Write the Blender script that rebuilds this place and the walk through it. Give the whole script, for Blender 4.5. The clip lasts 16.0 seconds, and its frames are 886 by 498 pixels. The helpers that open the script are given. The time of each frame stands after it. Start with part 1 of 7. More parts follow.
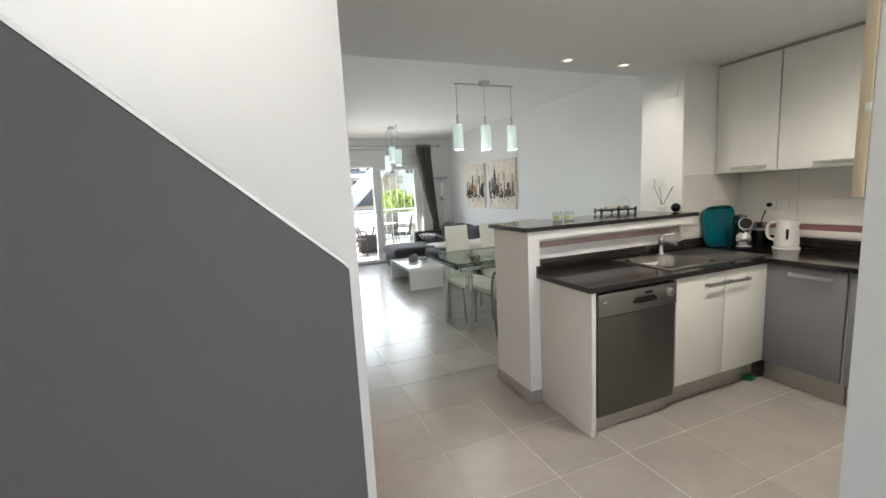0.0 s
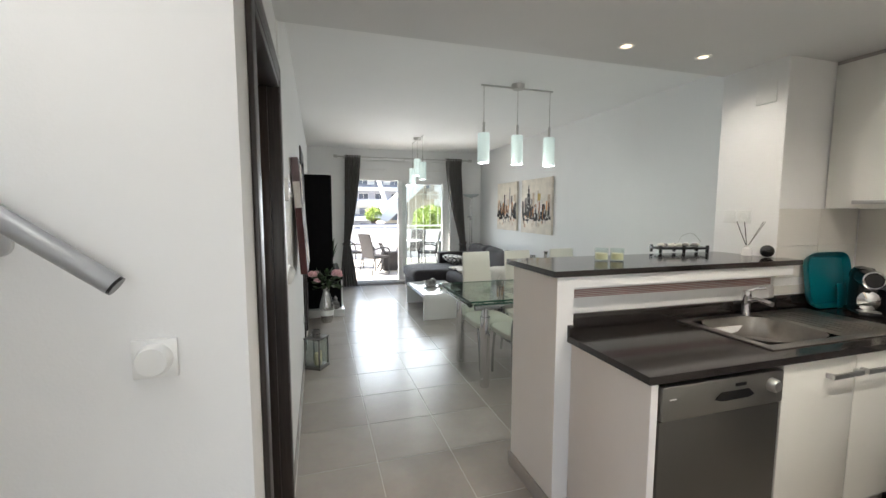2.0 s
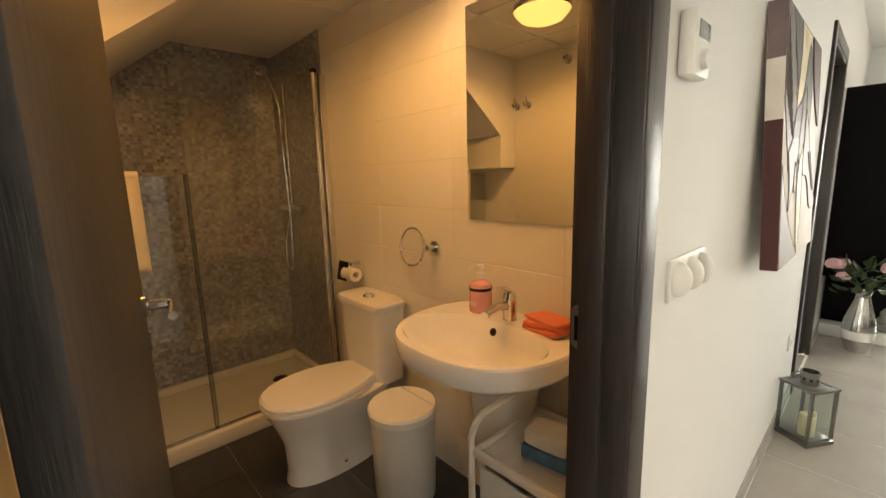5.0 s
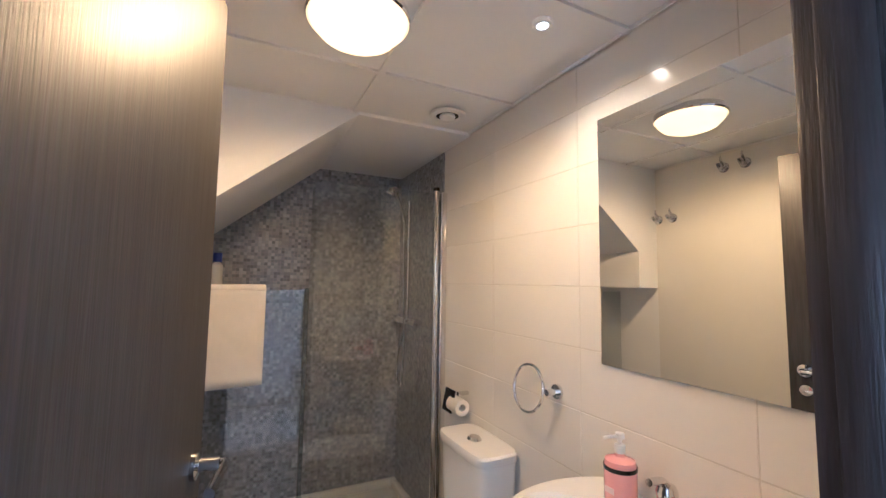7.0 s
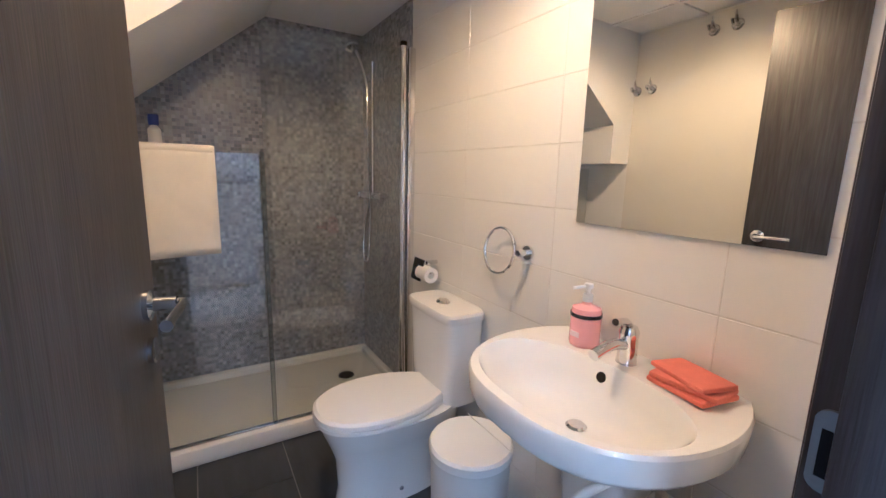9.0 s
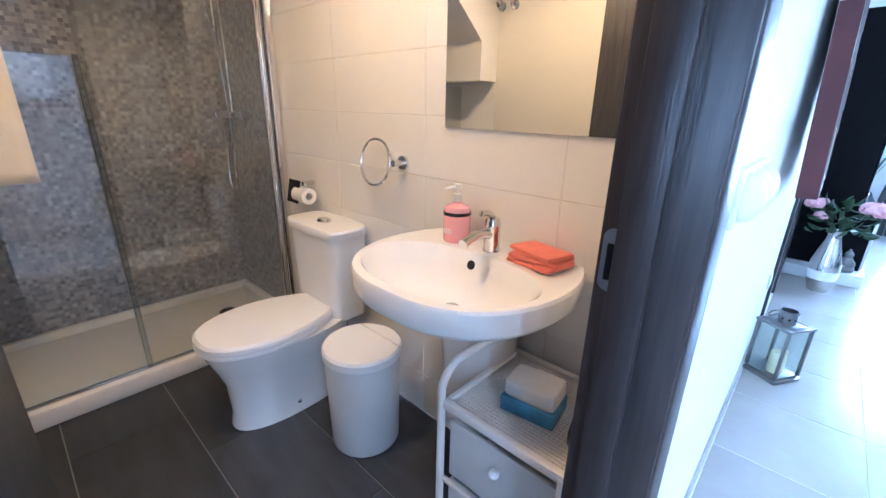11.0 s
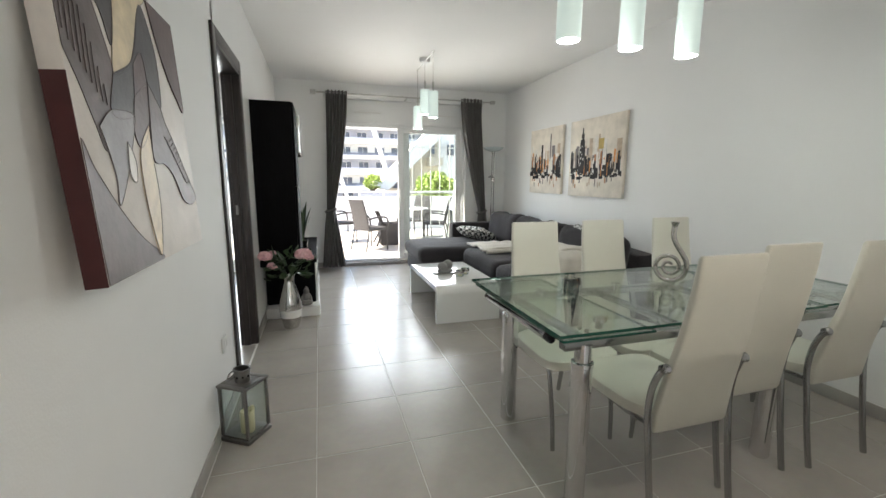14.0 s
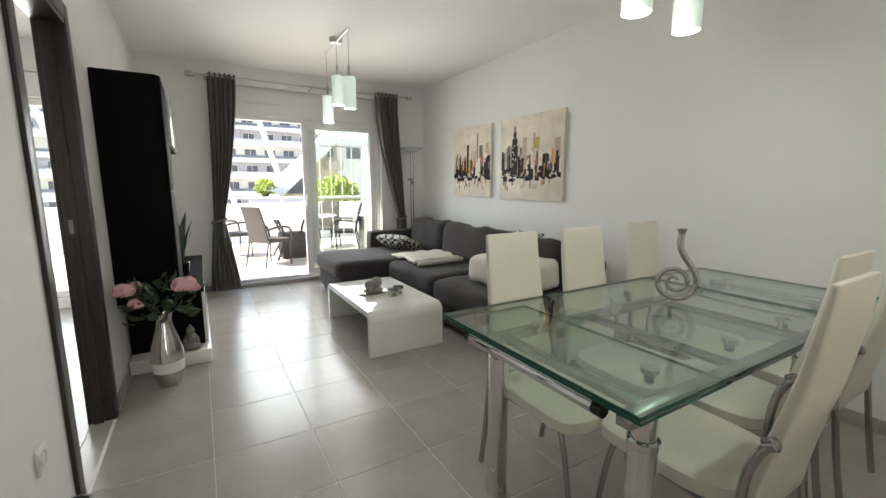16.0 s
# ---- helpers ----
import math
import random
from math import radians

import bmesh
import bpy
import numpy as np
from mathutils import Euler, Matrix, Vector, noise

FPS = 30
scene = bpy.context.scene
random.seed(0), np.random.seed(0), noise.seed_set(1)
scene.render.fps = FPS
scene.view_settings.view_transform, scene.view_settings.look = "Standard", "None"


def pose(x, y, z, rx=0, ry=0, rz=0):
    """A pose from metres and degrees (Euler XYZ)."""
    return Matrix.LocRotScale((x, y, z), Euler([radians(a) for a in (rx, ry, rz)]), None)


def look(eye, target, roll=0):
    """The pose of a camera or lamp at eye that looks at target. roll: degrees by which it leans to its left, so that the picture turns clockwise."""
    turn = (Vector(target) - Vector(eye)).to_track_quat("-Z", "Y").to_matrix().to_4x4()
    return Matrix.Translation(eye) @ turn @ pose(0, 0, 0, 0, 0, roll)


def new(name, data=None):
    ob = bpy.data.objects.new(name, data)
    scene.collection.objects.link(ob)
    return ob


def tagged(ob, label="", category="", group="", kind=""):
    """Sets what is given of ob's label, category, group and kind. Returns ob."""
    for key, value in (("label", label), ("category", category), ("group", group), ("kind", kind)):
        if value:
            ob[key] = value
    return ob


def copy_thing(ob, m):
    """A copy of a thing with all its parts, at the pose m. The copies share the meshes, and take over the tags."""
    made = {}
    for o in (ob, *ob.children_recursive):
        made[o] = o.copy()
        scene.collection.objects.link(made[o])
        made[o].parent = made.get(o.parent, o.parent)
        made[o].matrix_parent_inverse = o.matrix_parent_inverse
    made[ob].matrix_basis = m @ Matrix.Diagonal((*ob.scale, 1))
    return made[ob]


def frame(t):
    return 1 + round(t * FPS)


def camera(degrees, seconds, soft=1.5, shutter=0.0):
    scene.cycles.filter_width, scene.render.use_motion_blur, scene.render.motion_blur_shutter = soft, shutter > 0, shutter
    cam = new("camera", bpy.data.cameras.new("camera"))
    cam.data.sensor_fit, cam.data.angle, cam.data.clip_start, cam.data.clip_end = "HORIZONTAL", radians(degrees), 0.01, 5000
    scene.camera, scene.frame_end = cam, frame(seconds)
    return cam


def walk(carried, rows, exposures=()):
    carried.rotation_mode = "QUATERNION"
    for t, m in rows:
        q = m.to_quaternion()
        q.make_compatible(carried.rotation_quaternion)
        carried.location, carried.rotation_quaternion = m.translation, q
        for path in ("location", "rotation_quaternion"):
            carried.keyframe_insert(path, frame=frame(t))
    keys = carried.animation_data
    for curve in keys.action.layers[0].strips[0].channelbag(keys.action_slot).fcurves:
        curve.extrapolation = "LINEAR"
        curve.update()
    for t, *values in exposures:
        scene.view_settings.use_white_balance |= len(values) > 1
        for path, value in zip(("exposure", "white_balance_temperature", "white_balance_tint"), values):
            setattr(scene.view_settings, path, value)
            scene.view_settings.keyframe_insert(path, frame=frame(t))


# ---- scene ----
cam = camera(94.3, 16.0)
PATH = [
    (0, (0.013, 0.556, 1.468), (0.748, 2.396, 1.194), -3.0),
    (0.5, (0.113, 0.66, 1.475), (0.933, 2.468, 1.233), -2.4),
    (1, (0.235, 0.813, 1.485), (1.024, 2.637, 1.263), -1.1),
    (1.5, (0.333, 1.01, 1.506), (1.081, 2.855, 1.313), -0.2),
    (2, (0.463, 1.179, 1.488), (1.042, 3.084, 1.298), 0.1),
    (2.5, (0.611, 1.391, 1.468), (0.961, 3.35, 1.262), -0.7),
    (3, (0.679, 1.699, 1.438), (0.798, 3.684, 1.224), -1.5),
    (3.5, (0.746, 1.994, 1.450), (0.595, 3.974, 1.207), -1.7),
    (4, (0.767, 2.252, 1.405), (0.172, 4.141, 1.125), -1.9),
    (4.5, (0.707, 2.395, 1.37), (-0.351, 4.064, 1.058), -1.8),
    (5, (0.587, 2.5, 1.357), (-0.86, 3.839, 1.021), -1.5),
    (5.2, (0.553, 2.526, 1.355), (-1.014, 3.721, 1.013), -1.6),
    (7.3, (0.403, 2.674, 1.462), (-1.381, 3.548, 1.691), 1.9),
    (7.5, (0.397, 2.673, 1.471), (-1.369, 3.574, 1.734), 1.9),
    (8, (0.368, 2.676, 1.468), (-1.378, 3.634, 1.64), 1.7),
    (8.5, (0.339, 2.698, 1.401), (-1.408, 3.669, 1.321), 1.6),
    (8.7, (0.322, 2.694, 1.363), (-1.409, 3.676, 1.159), 1.9),
    (10.8, (0.362, 2.67, 1.259), (-0.999, 3.943, 0.534), 1.0),
    (11, (0.39, 2.673, 1.256), (-0.888, 4.067, 0.605), 1.3),
    (11.5, (0.469, 2.707, 1.264), (-0.539, 4.347, 0.724), 0.9),
    (12, (0.562, 2.743, 1.266), (-0.079, 4.578, 0.794), 0.1),
    (12.5, (0.635, 2.775, 1.28), (0.373, 4.712, 0.859), -0.2),
    (13, (0.726, 2.826, 1.284), (0.817, 4.788, 0.903), -0.2),
    (13.5, (0.775, 2.886, 1.285), (1.127, 4.823, 0.933), -0.0),
    (14, (0.828, 3.008, 1.292), (1.394, 4.898, 0.962), 0.3),
    (14.5, (0.858, 3.141, 1.282), (1.571, 4.982, 0.961), 0.3),
    (15, (0.814, 3.326, 1.281), (1.651, 5.115, 0.966), 0.3),
    (15.5, (0.796, 3.491, 1.28), (1.718, 5.238, 0.97), 0.0),
    (16, (0.8, 3.687, 1.273), (1.802, 5.39, 0.965), 0.0),
]
EXPOSURES = [(0, 2.85, 6500, 10), (3.5, 2.8, 6500, 10), (4.3, 3.0, 6800, 10), (5.0, 3.62, 7900, 10), (5.2, 3.72, 7700, 10), (7.3, 4.42, 4000, 10), (8.7, 4.45, 4040, 10), (10.8, 4.75, 4080, 10),
             (11.4, 4.2, 4000, 10), (12, 3.4, 4950, 10), (12.6, 3.05, 5900, 10), (13.2, 2.95, 6300, 10), (14, 2.87, 6700, 10), (16, 2.76, 7050, 10)]
walk(cam, [(t, look(eye, target, roll)) for t, eye, target, roll in PATH], EXPOSURES)

# ---- world and sun ----
world = bpy.data.worlds.new("sky")
scene.world = world
world.use_nodes = True
SUN_TO = Vector((-0.62, 0.10, 0.78)).normalized()
sky = world.node_tree.nodes.new("ShaderNodeTexSky")
sky.sky_type, sky.sun_disc = "NISHITA", False
sky.sun_elevation = math.asin(SUN_TO.z)
sky.sun_rotation = math.atan2(SUN_TO.x, SUN_TO.y)
back = world.node_tree.nodes["Background"]
back.inputs["Strength"].default_value = 0.07
world.node_tree.links.new(sky.outputs[0], back.inputs["Color"])
sun = new("sun", bpy.data.lights.new("sun", "SUN"))
sun.data.energy, sun.data.angle, sun.data.color = 3.6, radians(0.5), (1.0, 0.95, 0.88)
sun.matrix_world = look((0, 0, 30), Vector((0, 0, 30)) - SUN_TO)


def lamp(name, at, power, colour, size=0.05, kind="POINT", target=None, spread=90, blend=0.6):
    ob = new(name, bpy.data.lights.new(name, kind))
    ob.data.energy, ob.data.color = power, colour
    if kind == "AREA":
        ob.data.shape, ob.data.size, ob.data.size_y = "RECTANGLE", size[0], size[1]
        ob.data.spread = radians(spread)
    else:
        ob.data.shadow_soft_size = size
    if kind == "SPOT":
        ob.data.spot_size, ob.data.spot_blend = radians(spread), blend
    ob.matrix_world = look(at, target) if target else pose(*at)
    return ob


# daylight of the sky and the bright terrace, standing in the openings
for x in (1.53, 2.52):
    for z, power in ((0.62, 0.5), (1.22, 0.8), (1.80, 0.9)):
        lamp("terrace_window_skylight", (x, 9.31, z), power, (0.90, 0.96, 1.0), (0.86, 0.5), "AREA", (x, 9.31 - 0.95, z - 0.30), 120)
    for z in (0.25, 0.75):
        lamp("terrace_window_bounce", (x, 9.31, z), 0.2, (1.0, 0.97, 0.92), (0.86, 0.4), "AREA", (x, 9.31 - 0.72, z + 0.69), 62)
lamp("bedroom_window_skylight", (-1.0, 9.25, 1.1), 5, (0.92, 0.97, 1.0), (1.6, 1.7), "AREA", (-1.0, 8.0, 1.0), 120)
# unseen hall window and roof light, assumed so that hall and stairs get light
lamp("assumed_hall_window_skylight", (0.4, -1.04, 1.5), 2.6, (1.0, 0.98, 0.95), (1.6, 1.2), "AREA", (0.4, 1.0, 1.4), 150)
lamp("assumed_stair_rooflight", (-1.1, 1.6, 5.15), 3.2, (0.95, 0.98, 1.0), (1.5, 0.9), "AREA", (-1.1, 1.6, 0), 160)


# ---- materials ----
def mat(name, col, rough=0.5, metal=0.0, var=0.08, scale=6.0, bump=0.0, bscale=80.0, coat=0.0, rnd=0.0, stretch=(1, 1, 1),
        emit=0.0, emit_col=None, rvar=0.0, spec=0.5, sheen=0.0, fine=0.0):
    m = bpy.data.materials.new(name)
    m.use_nodes = True
    t = m.node_tree
    n, link = t.nodes, t.links.new
    p = n["Principled BSDF"]
    p.inputs["Roughness"].default_value, p.inputs["Metallic"].default_value = rough, metal
    p.inputs["Coat Weight"].default_value, p.inputs["Coat Roughness"].default_value = coat, 0.05
    p.inputs["Specular IOR Level"].default_value, p.inputs["Sheen Weight"].default_value = spec, sheen
    co = n.new("ShaderNodeTexCoord")
    mp = n.new("ShaderNodeMapping")
    mp.inputs["Scale"].default_value = stretch
    link(co.outputs["Object"], mp.inputs["Vector"])
    src = mp.outputs[0]
    if rnd:
        info = n.new("ShaderNodeObjectInfo")
        add = n.new("ShaderNodeVectorMath")
        add.operation = "ADD"
        mul = n.new("ShaderNodeMath")
        mul.operation, mul.inputs[1].default_value = "MULTIPLY", 37.0
        link(info.outputs["Random"], mul.inputs[0])
        link(mp.outputs[0], add.inputs[0])
        link(mul.outputs[0], add.inputs[1])
        src = add.outputs[0]
    nz = n.new("ShaderNodeTexNoise")
    nz.inputs["Scale"].default_value, nz.inputs["Detail"].default_value, nz.inputs["Roughness"].default_value = scale, 6, 0.6
    link(src, nz.inputs["Vector"])
    ramp = n.new("ShaderNodeValToRGB")
    ramp.color_ramp.elements[0].position, ramp.color_ramp.elements[1].position = 0.3, 0.7
    a, b = [tuple(max(0, min(1, c * k)) for c in col[:3]) + (1,) for k in (1 - var, 1 + var)]
    ramp.color_ramp.elements[0].color, ramp.color_ramp.elements[1].color = a, b
    link(nz.outputs["Fac"], ramp.inputs[0])
    out = ramp.outputs[0]
    if fine:
        f = n.new("ShaderNodeTexNoise")
        f.inputs["Scale"].default_value, f.inputs["Detail"].default_value = bscale, 4
        link(src, f.inputs["Vector"])
        mx = n.new("ShaderNodeMixRGB")
        mx.blend_type, mx.inputs[0].default_value = "OVERLAY", fine
        link(out, mx.inputs[1])
        link(f.outputs["Color"], mx.inputs[2])
        hs = n.new("ShaderNodeHueSaturation")
        hs.inputs["Saturation"].default_value = 0.9
        link(mx.outputs[0], hs.inputs["Color"])
        out = hs.outputs[0]
    if rnd:
        mr = n.new("ShaderNodeMapRange")
        mr.inputs["To Min"].default_value, mr.inputs["To Max"].default_value = 1 - rnd, 1 + rnd
        link(info.outputs["Random"], mr.inputs["Value"])
        sc = n.new("ShaderNodeVectorMath")
        sc.operation = "SCALE"
        link(out, sc.inputs[0])
        link(mr.outputs[0], sc.inputs["Scale"])
        out = sc.outputs[0]
    link(out, p.inputs["Base Color"])
    if rvar:
        mr2 = n.new("ShaderNodeMapRange")
        mr2.inputs["To Min"].default_value, mr2.inputs["To Max"].default_value = rough - rvar, rough + rvar
        link(nz.outputs["Fac"], mr2.inputs["Value"])
        link(mr2.outputs[0], p.inputs["Roughness"])
    if bump:
        bz = n.new("ShaderNodeTexNoise")
        bz.inputs["Scale"].default_value, bz.inputs["Detail"].default_value = bscale, 3
        link(src, bz.inputs["Vector"])
        bp = n.new("ShaderNodeBump")
        bp.inputs["Strength"].default_value, bp.inputs["Distance"].default_value = bump, 0.004
        link(bz.outputs["Fac"], bp.inputs["Height"])
        link(bp.outputs[0], p.inputs["Normal"])
    if emit:
        p.inputs["Emission Color"].default_value = (*(emit_col or col), 1)
        p.inputs["Emission Strength"].default_value = emit
    return m


def thin_glass(name, tint=(0.95, 0.97, 0.96), ior=1.45, rough=0.0):
    m = bpy.data.materials.new(name)
    m.use_nodes = True
    t = m.node_tree
    t.nodes.remove(t.nodes["Principled BSDF"])
    tr, gl, lw, pw, ma, mx = (t.nodes.new(k) for k in ("ShaderNodeBsdfTransparent", "ShaderNodeBsdfGlossy", "ShaderNodeLayerWeight", "ShaderNodeMath", "ShaderNodeMath", "ShaderNodeMixShader"))
    tr.inputs[0].default_value = (*tint, 1)
    gl.inputs["Roughness"].default_value = rough
    lw.inputs[0].default_value = 0.5
    pw.operation, pw.inputs[1].default_value = "POWER", 5.0
    f0 = ((ior - 1) / (ior + 1)) ** 2
    ma.operation, ma.inputs[1].default_value, ma.inputs[2].default_value = "MULTIPLY_ADD", 1 - f0, f0
    t.links.new(lw.outputs["Facing"], pw.inputs[0])
    t.links.new(pw.outputs[0], ma.inputs[0])
    t.links.new(ma.outputs[0], mx.inputs[0])
    t.links.new(tr.outputs[0], mx.inputs[1])
    t.links.new(gl.outputs[0], mx.inputs[2])
    t.links.new(mx.outputs[0], t.nodes["Material Output"].inputs[0])
    return m


def mosaic_mat(name, dark, light, size, grout):
    """Small square mosaic stones of mixed tone, with recessed joints."""
    m = mat(name, dark, rough=0.28)
    t = m.node_tree
    n, link = t.nodes, t.links.new
    p = n["Principled BSDF"]
    co = n.new("ShaderNodeTexCoord")
    sep, comb = n.new("ShaderNodeSeparateXYZ"), n.new("ShaderNodeCombineXYZ")
    add = n.new("ShaderNodeMath")
    link(co.outputs["Object"], sep.inputs[0])
    link(sep.outputs["X"], add.inputs[0])
    link(sep.outputs["Y"], add.inputs[1])
    link(add.outputs[0], comb.inputs["X"])
    link(sep.outputs["Z"], comb.inputs["Y"])
    br = n.new("ShaderNodeTexBrick")
    br.offset = 0.0
    br.inputs["Scale"].default_value = 1.0
    br.inputs["Brick Width"].default_value = br.inputs["Row Height"].default_value = size
    br.inputs["Mortar Size"].default_value = size * 0.06
    br.inputs["Color1"].default_value, br.inputs["Color2"].default_value = (*dark, 1), (*light, 1)
    br.inputs["Mortar"].default_value = (*grout, 1)
    link(comb.outputs[0], br.inputs["Vector"])
    sn = n.new("ShaderNodeVectorMath")
    sn.operation = "SNAP"
    sn.inputs[1].default_value = (size, size, size)
    link(comb.outputs[0], sn.inputs[0])
    wn = n.new("ShaderNodeTexWhiteNoise")
    link(sn.outputs[0], wn.inputs["Vector"])
    mx = n.new("ShaderNodeMixRGB")
    mx.blend_type, mx.inputs[0].default_value = "OVERLAY", 0.22
    link(br.outputs["Color"], mx.inputs[1])
    link(wn.outputs["Value"], mx.inputs[2])
    link(mx.outputs[0], p.inputs["Base Color"])
    bp = n.new("ShaderNodeBump")
    bp.invert = True
    bp.inputs["Strength"].default_value, bp.inputs["Distance"].default_value = 0.5, 0.002
    link(br.outputs["Fac"], bp.inputs["Height"])
    link(bp.outputs[0], p.inputs["Normal"])
    return m


WALL = mat("white_plaster", (0.80, 0.80, 0.79), rough=0.75, var=0.02, scale=1.2, bump=0.12, bscale=140)
# Greyer than CEIL: the dimmer light on this ceiling is put into the colour.
KITCHENCEIL = mat("shaded_kitchen_ceiling_paint", (0.69, 0.69, 0.68), rough=0.8, var=0.02, scale=1.0, bump=0.06, bscale=120)
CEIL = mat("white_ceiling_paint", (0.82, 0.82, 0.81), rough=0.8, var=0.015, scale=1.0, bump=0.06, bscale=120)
GREY_WALL = mat("grey_wall_paint", (0.104, 0.099, 0.104), rough=0.7, var=0.05, scale=2.0, bump=0.15, bscale=160)
TILE = mat("greige_porcelain_tile", (0.395, 0.362, 0.325), rough=0.24, spec=0.4, var=0.07, scale=3.5, bump=0.008, bscale=30, rnd=0.04, rvar=0.03, fine=0.06)
GROUT = mat("light_grout", (0.74, 0.72, 0.69), rough=0.9, var=0.06, scale=14)
SKIRT = mat("greige_skirting_tile", (0.36, 0.34, 0.32), rough=0.35, var=0.08, scale=5, rnd=0.05)
DARKWOOD = mat("dark_wenge_wood", (0.034, 0.0265, 0.024), spec=0.4, rough=0.34, var=0.35, scale=9, stretch=(14, 14, 0.7), bump=0.15, bscale=26, fine=0.25)
DOORWOOD = mat("dark_stained_door_veneer", (0.046, 0.042, 0.042), rough=0.46, spec=0.35, var=0.35, scale=10, stretch=(12, 12, 0.6), bump=0.15, bscale=26, fine=0.3)
BLACK = mat("black_brown_melamine", (0.006, 0.0055, 0.006), rough=0.7, spec=0.06, var=0.2, scale=10, stretch=(8, 8, 0.6))
GLOSSWHITE = mat("white_gloss_lacquer", (0.80, 0.80, 0.77), rough=0.10, var=0.01, scale=2, coat=0.5)
CREAMGLOSS = mat("pale_gloss_laminate", (0.80, 0.80, 0.755), rough=0.12, var=0.015, scale=2, coat=0.4)
GREYGLOSS = mat("grey_gloss_laminate", (0.19, 0.195, 0.215), rough=0.16, var=0.03, scale=2, coat=0.3)
WHITEPVC = mat("white_pvc", (0.80, 0.80, 0.79), rough=0.3, var=0.015, scale=4)
WHITEMAT = mat("white_melamine", (0.74, 0.72, 0.70), rough=0.4, var=0.015, scale=4)
STONE = mat("dark_brown_granite", (0.017, 0.013, 0.012), rough=0.13, var=0.35, scale=120, fine=0.3, bscale=260, coat=0.2)
STEEL = mat("brushed_steel", (0.50, 0.49, 0.47), rough=0.32, metal=1, var=0.05, scale=30, stretch=(1, 1, 30))
DWSTEEL = mat("dark_inox_front", (0.13, 0.125, 0.115), rough=0.34, metal=0.85, var=0.05, scale=20, stretch=(60, 1, 1))
PANELSTEEL = mat("dull_steel_panel", (0.24, 0.235, 0.22), rough=0.36, metal=0.9, var=0.05, scale=20, stretch=(60, 1, 1))
SINKSTEEL = mat("worn_sink_steel", (0.40, 0.385, 0.36), rough=0.28, metal=1.0, var=0.08, scale=24)
PEWTER = mat("dull_pewter_steel", (0.27, 0.26, 0.25), rough=0.36, metal=1, var=0.08, scale=24)
ALU = mat("satin_aluminium", (0.55, 0.55, 0.54), rough=0.35, metal=1, var=0.04, scale=20)
CHROME = mat("polished_chrome", (0.75, 0.75, 0.76), rough=0.07, metal=1, var=0.02, scale=10)
SATIN = mat("satin_chrome_tube", (0.42, 0.42, 0.42), rough=0.2, metal=1, var=0.03, scale=12)
RAILPAINT = mat("grey_painted_handrail", (0.36, 0.37, 0.38), rough=0.35, metal=0.4, var=0.05, scale=18)
IVORY = mat("ivory_leatherette", (0.70, 0.68, 0.60), rough=0.42, var=0.03, scale=3, bump=0.10, bscale=260)
SOFA = mat("dark_grey_fabric", (0.026, 0.0215, 0.0235), rough=0.95, var=0.16, scale=4, bump=0.35, bscale=420, sheen=0.08, fine=0.25)
CREAMCLOTH = mat("cream_knit_cloth", (0.66, 0.62, 0.55), rough=0.95, var=0.07, scale=9, bump=0.5, bscale=150, sheen=0.2)
CURTAIN = mat("taupe_curtain_cloth", (0.105, 0.096, 0.088), rough=0.8, var=0.10, scale=6, bump=0.2, bscale=300, stretch=(1, 1, 0.4), sheen=0.2)
CERAMIC = mat("white_ceramic", (0.80, 0.79, 0.76), rough=0.10, var=0.01, scale=3, coat=0.4)
PLASTIC = mat("white_plastic", (0.78, 0.78, 0.76), rough=0.35, var=0.01, scale=5)
PLASTICGREY = mat("pale_grey_plastic_bin", (0.62, 0.62, 0.60), rough=0.4, var=0.02, scale=5)
WALLTILE = mat("white_glazed_wall_tile", (0.74, 0.72, 0.67), rough=0.16, var=0.02, scale=2.5, rnd=0.015, bump=0.03, bscale=8)
SLATE = mat("dark_slate_floor_tile", (0.040, 0.043, 0.049), rough=0.42, var=0.35, scale=3.5, stretch=(1, 4, 1), rnd=0.18, bump=0.1, bscale=40, rvar=0.08)
BATHGROUT = mat("sand_grout", (0.30, 0.27, 0.23), rough=0.9, var=0.1, scale=20)
MOSAIC = mosaic_mat("grey_glass_mosaic", (0.175, 0.186, 0.222), (0.40, 0.408, 0.445), 0.02, (0.33, 0.33, 0.34))
PANE = thin_glass("clear_window_glass")
SHOWERGLASS = thin_glass("clear_shower_glass", (0.92, 0.94, 0.935), 1.7)
TABLEGLASS = thin_glass("greenish_table_glass", (0.925, 0.974, 0.948), 1.52)
GLASSEDGE = mat("bottle_green_glass_edge", (0.012, 0.075, 0.050), rough=0.08, var=0.1, scale=4)
MIRROR = mat("silvered_mirror", (0.86, 0.87, 0.85), rough=0.0, metal=1, var=0.0)
OPAL = mat("opal_lamp_glass", (0.80, 0.88, 0.86), rough=0.3, var=0.02, emit=0.055, emit_col=(0.74, 0.96, 0.90))
OPALHOT = mat("lit_bulb_core", (0.9, 0.95, 0.95), rough=0.4, var=0.0, emit=0.12, emit_col=(0.8, 1.0, 0.97))
SPOTGLOW = mat("lit_downlight_lens", (1.0, 0.9, 0.75), rough=0.3, var=0.0, emit=0.32, emit_col=(1.0, 0.80, 0.55))
BATHGLOW = mat("lit_bathroom_diffuser", (1.0, 0.9, 0.7), rough=0.3, var=0.0, emit=0.14, emit_col=(1.0, 0.50, 0.14))
PINK = mat("dusty_pink_tile_border", (0.30, 0.15, 0.14), rough=0.4, var=0.08, scale=18)
TEAL = mat("teal_plastic", (0.0, 0.14, 0.18), rough=0.3, var=0.05, scale=5)
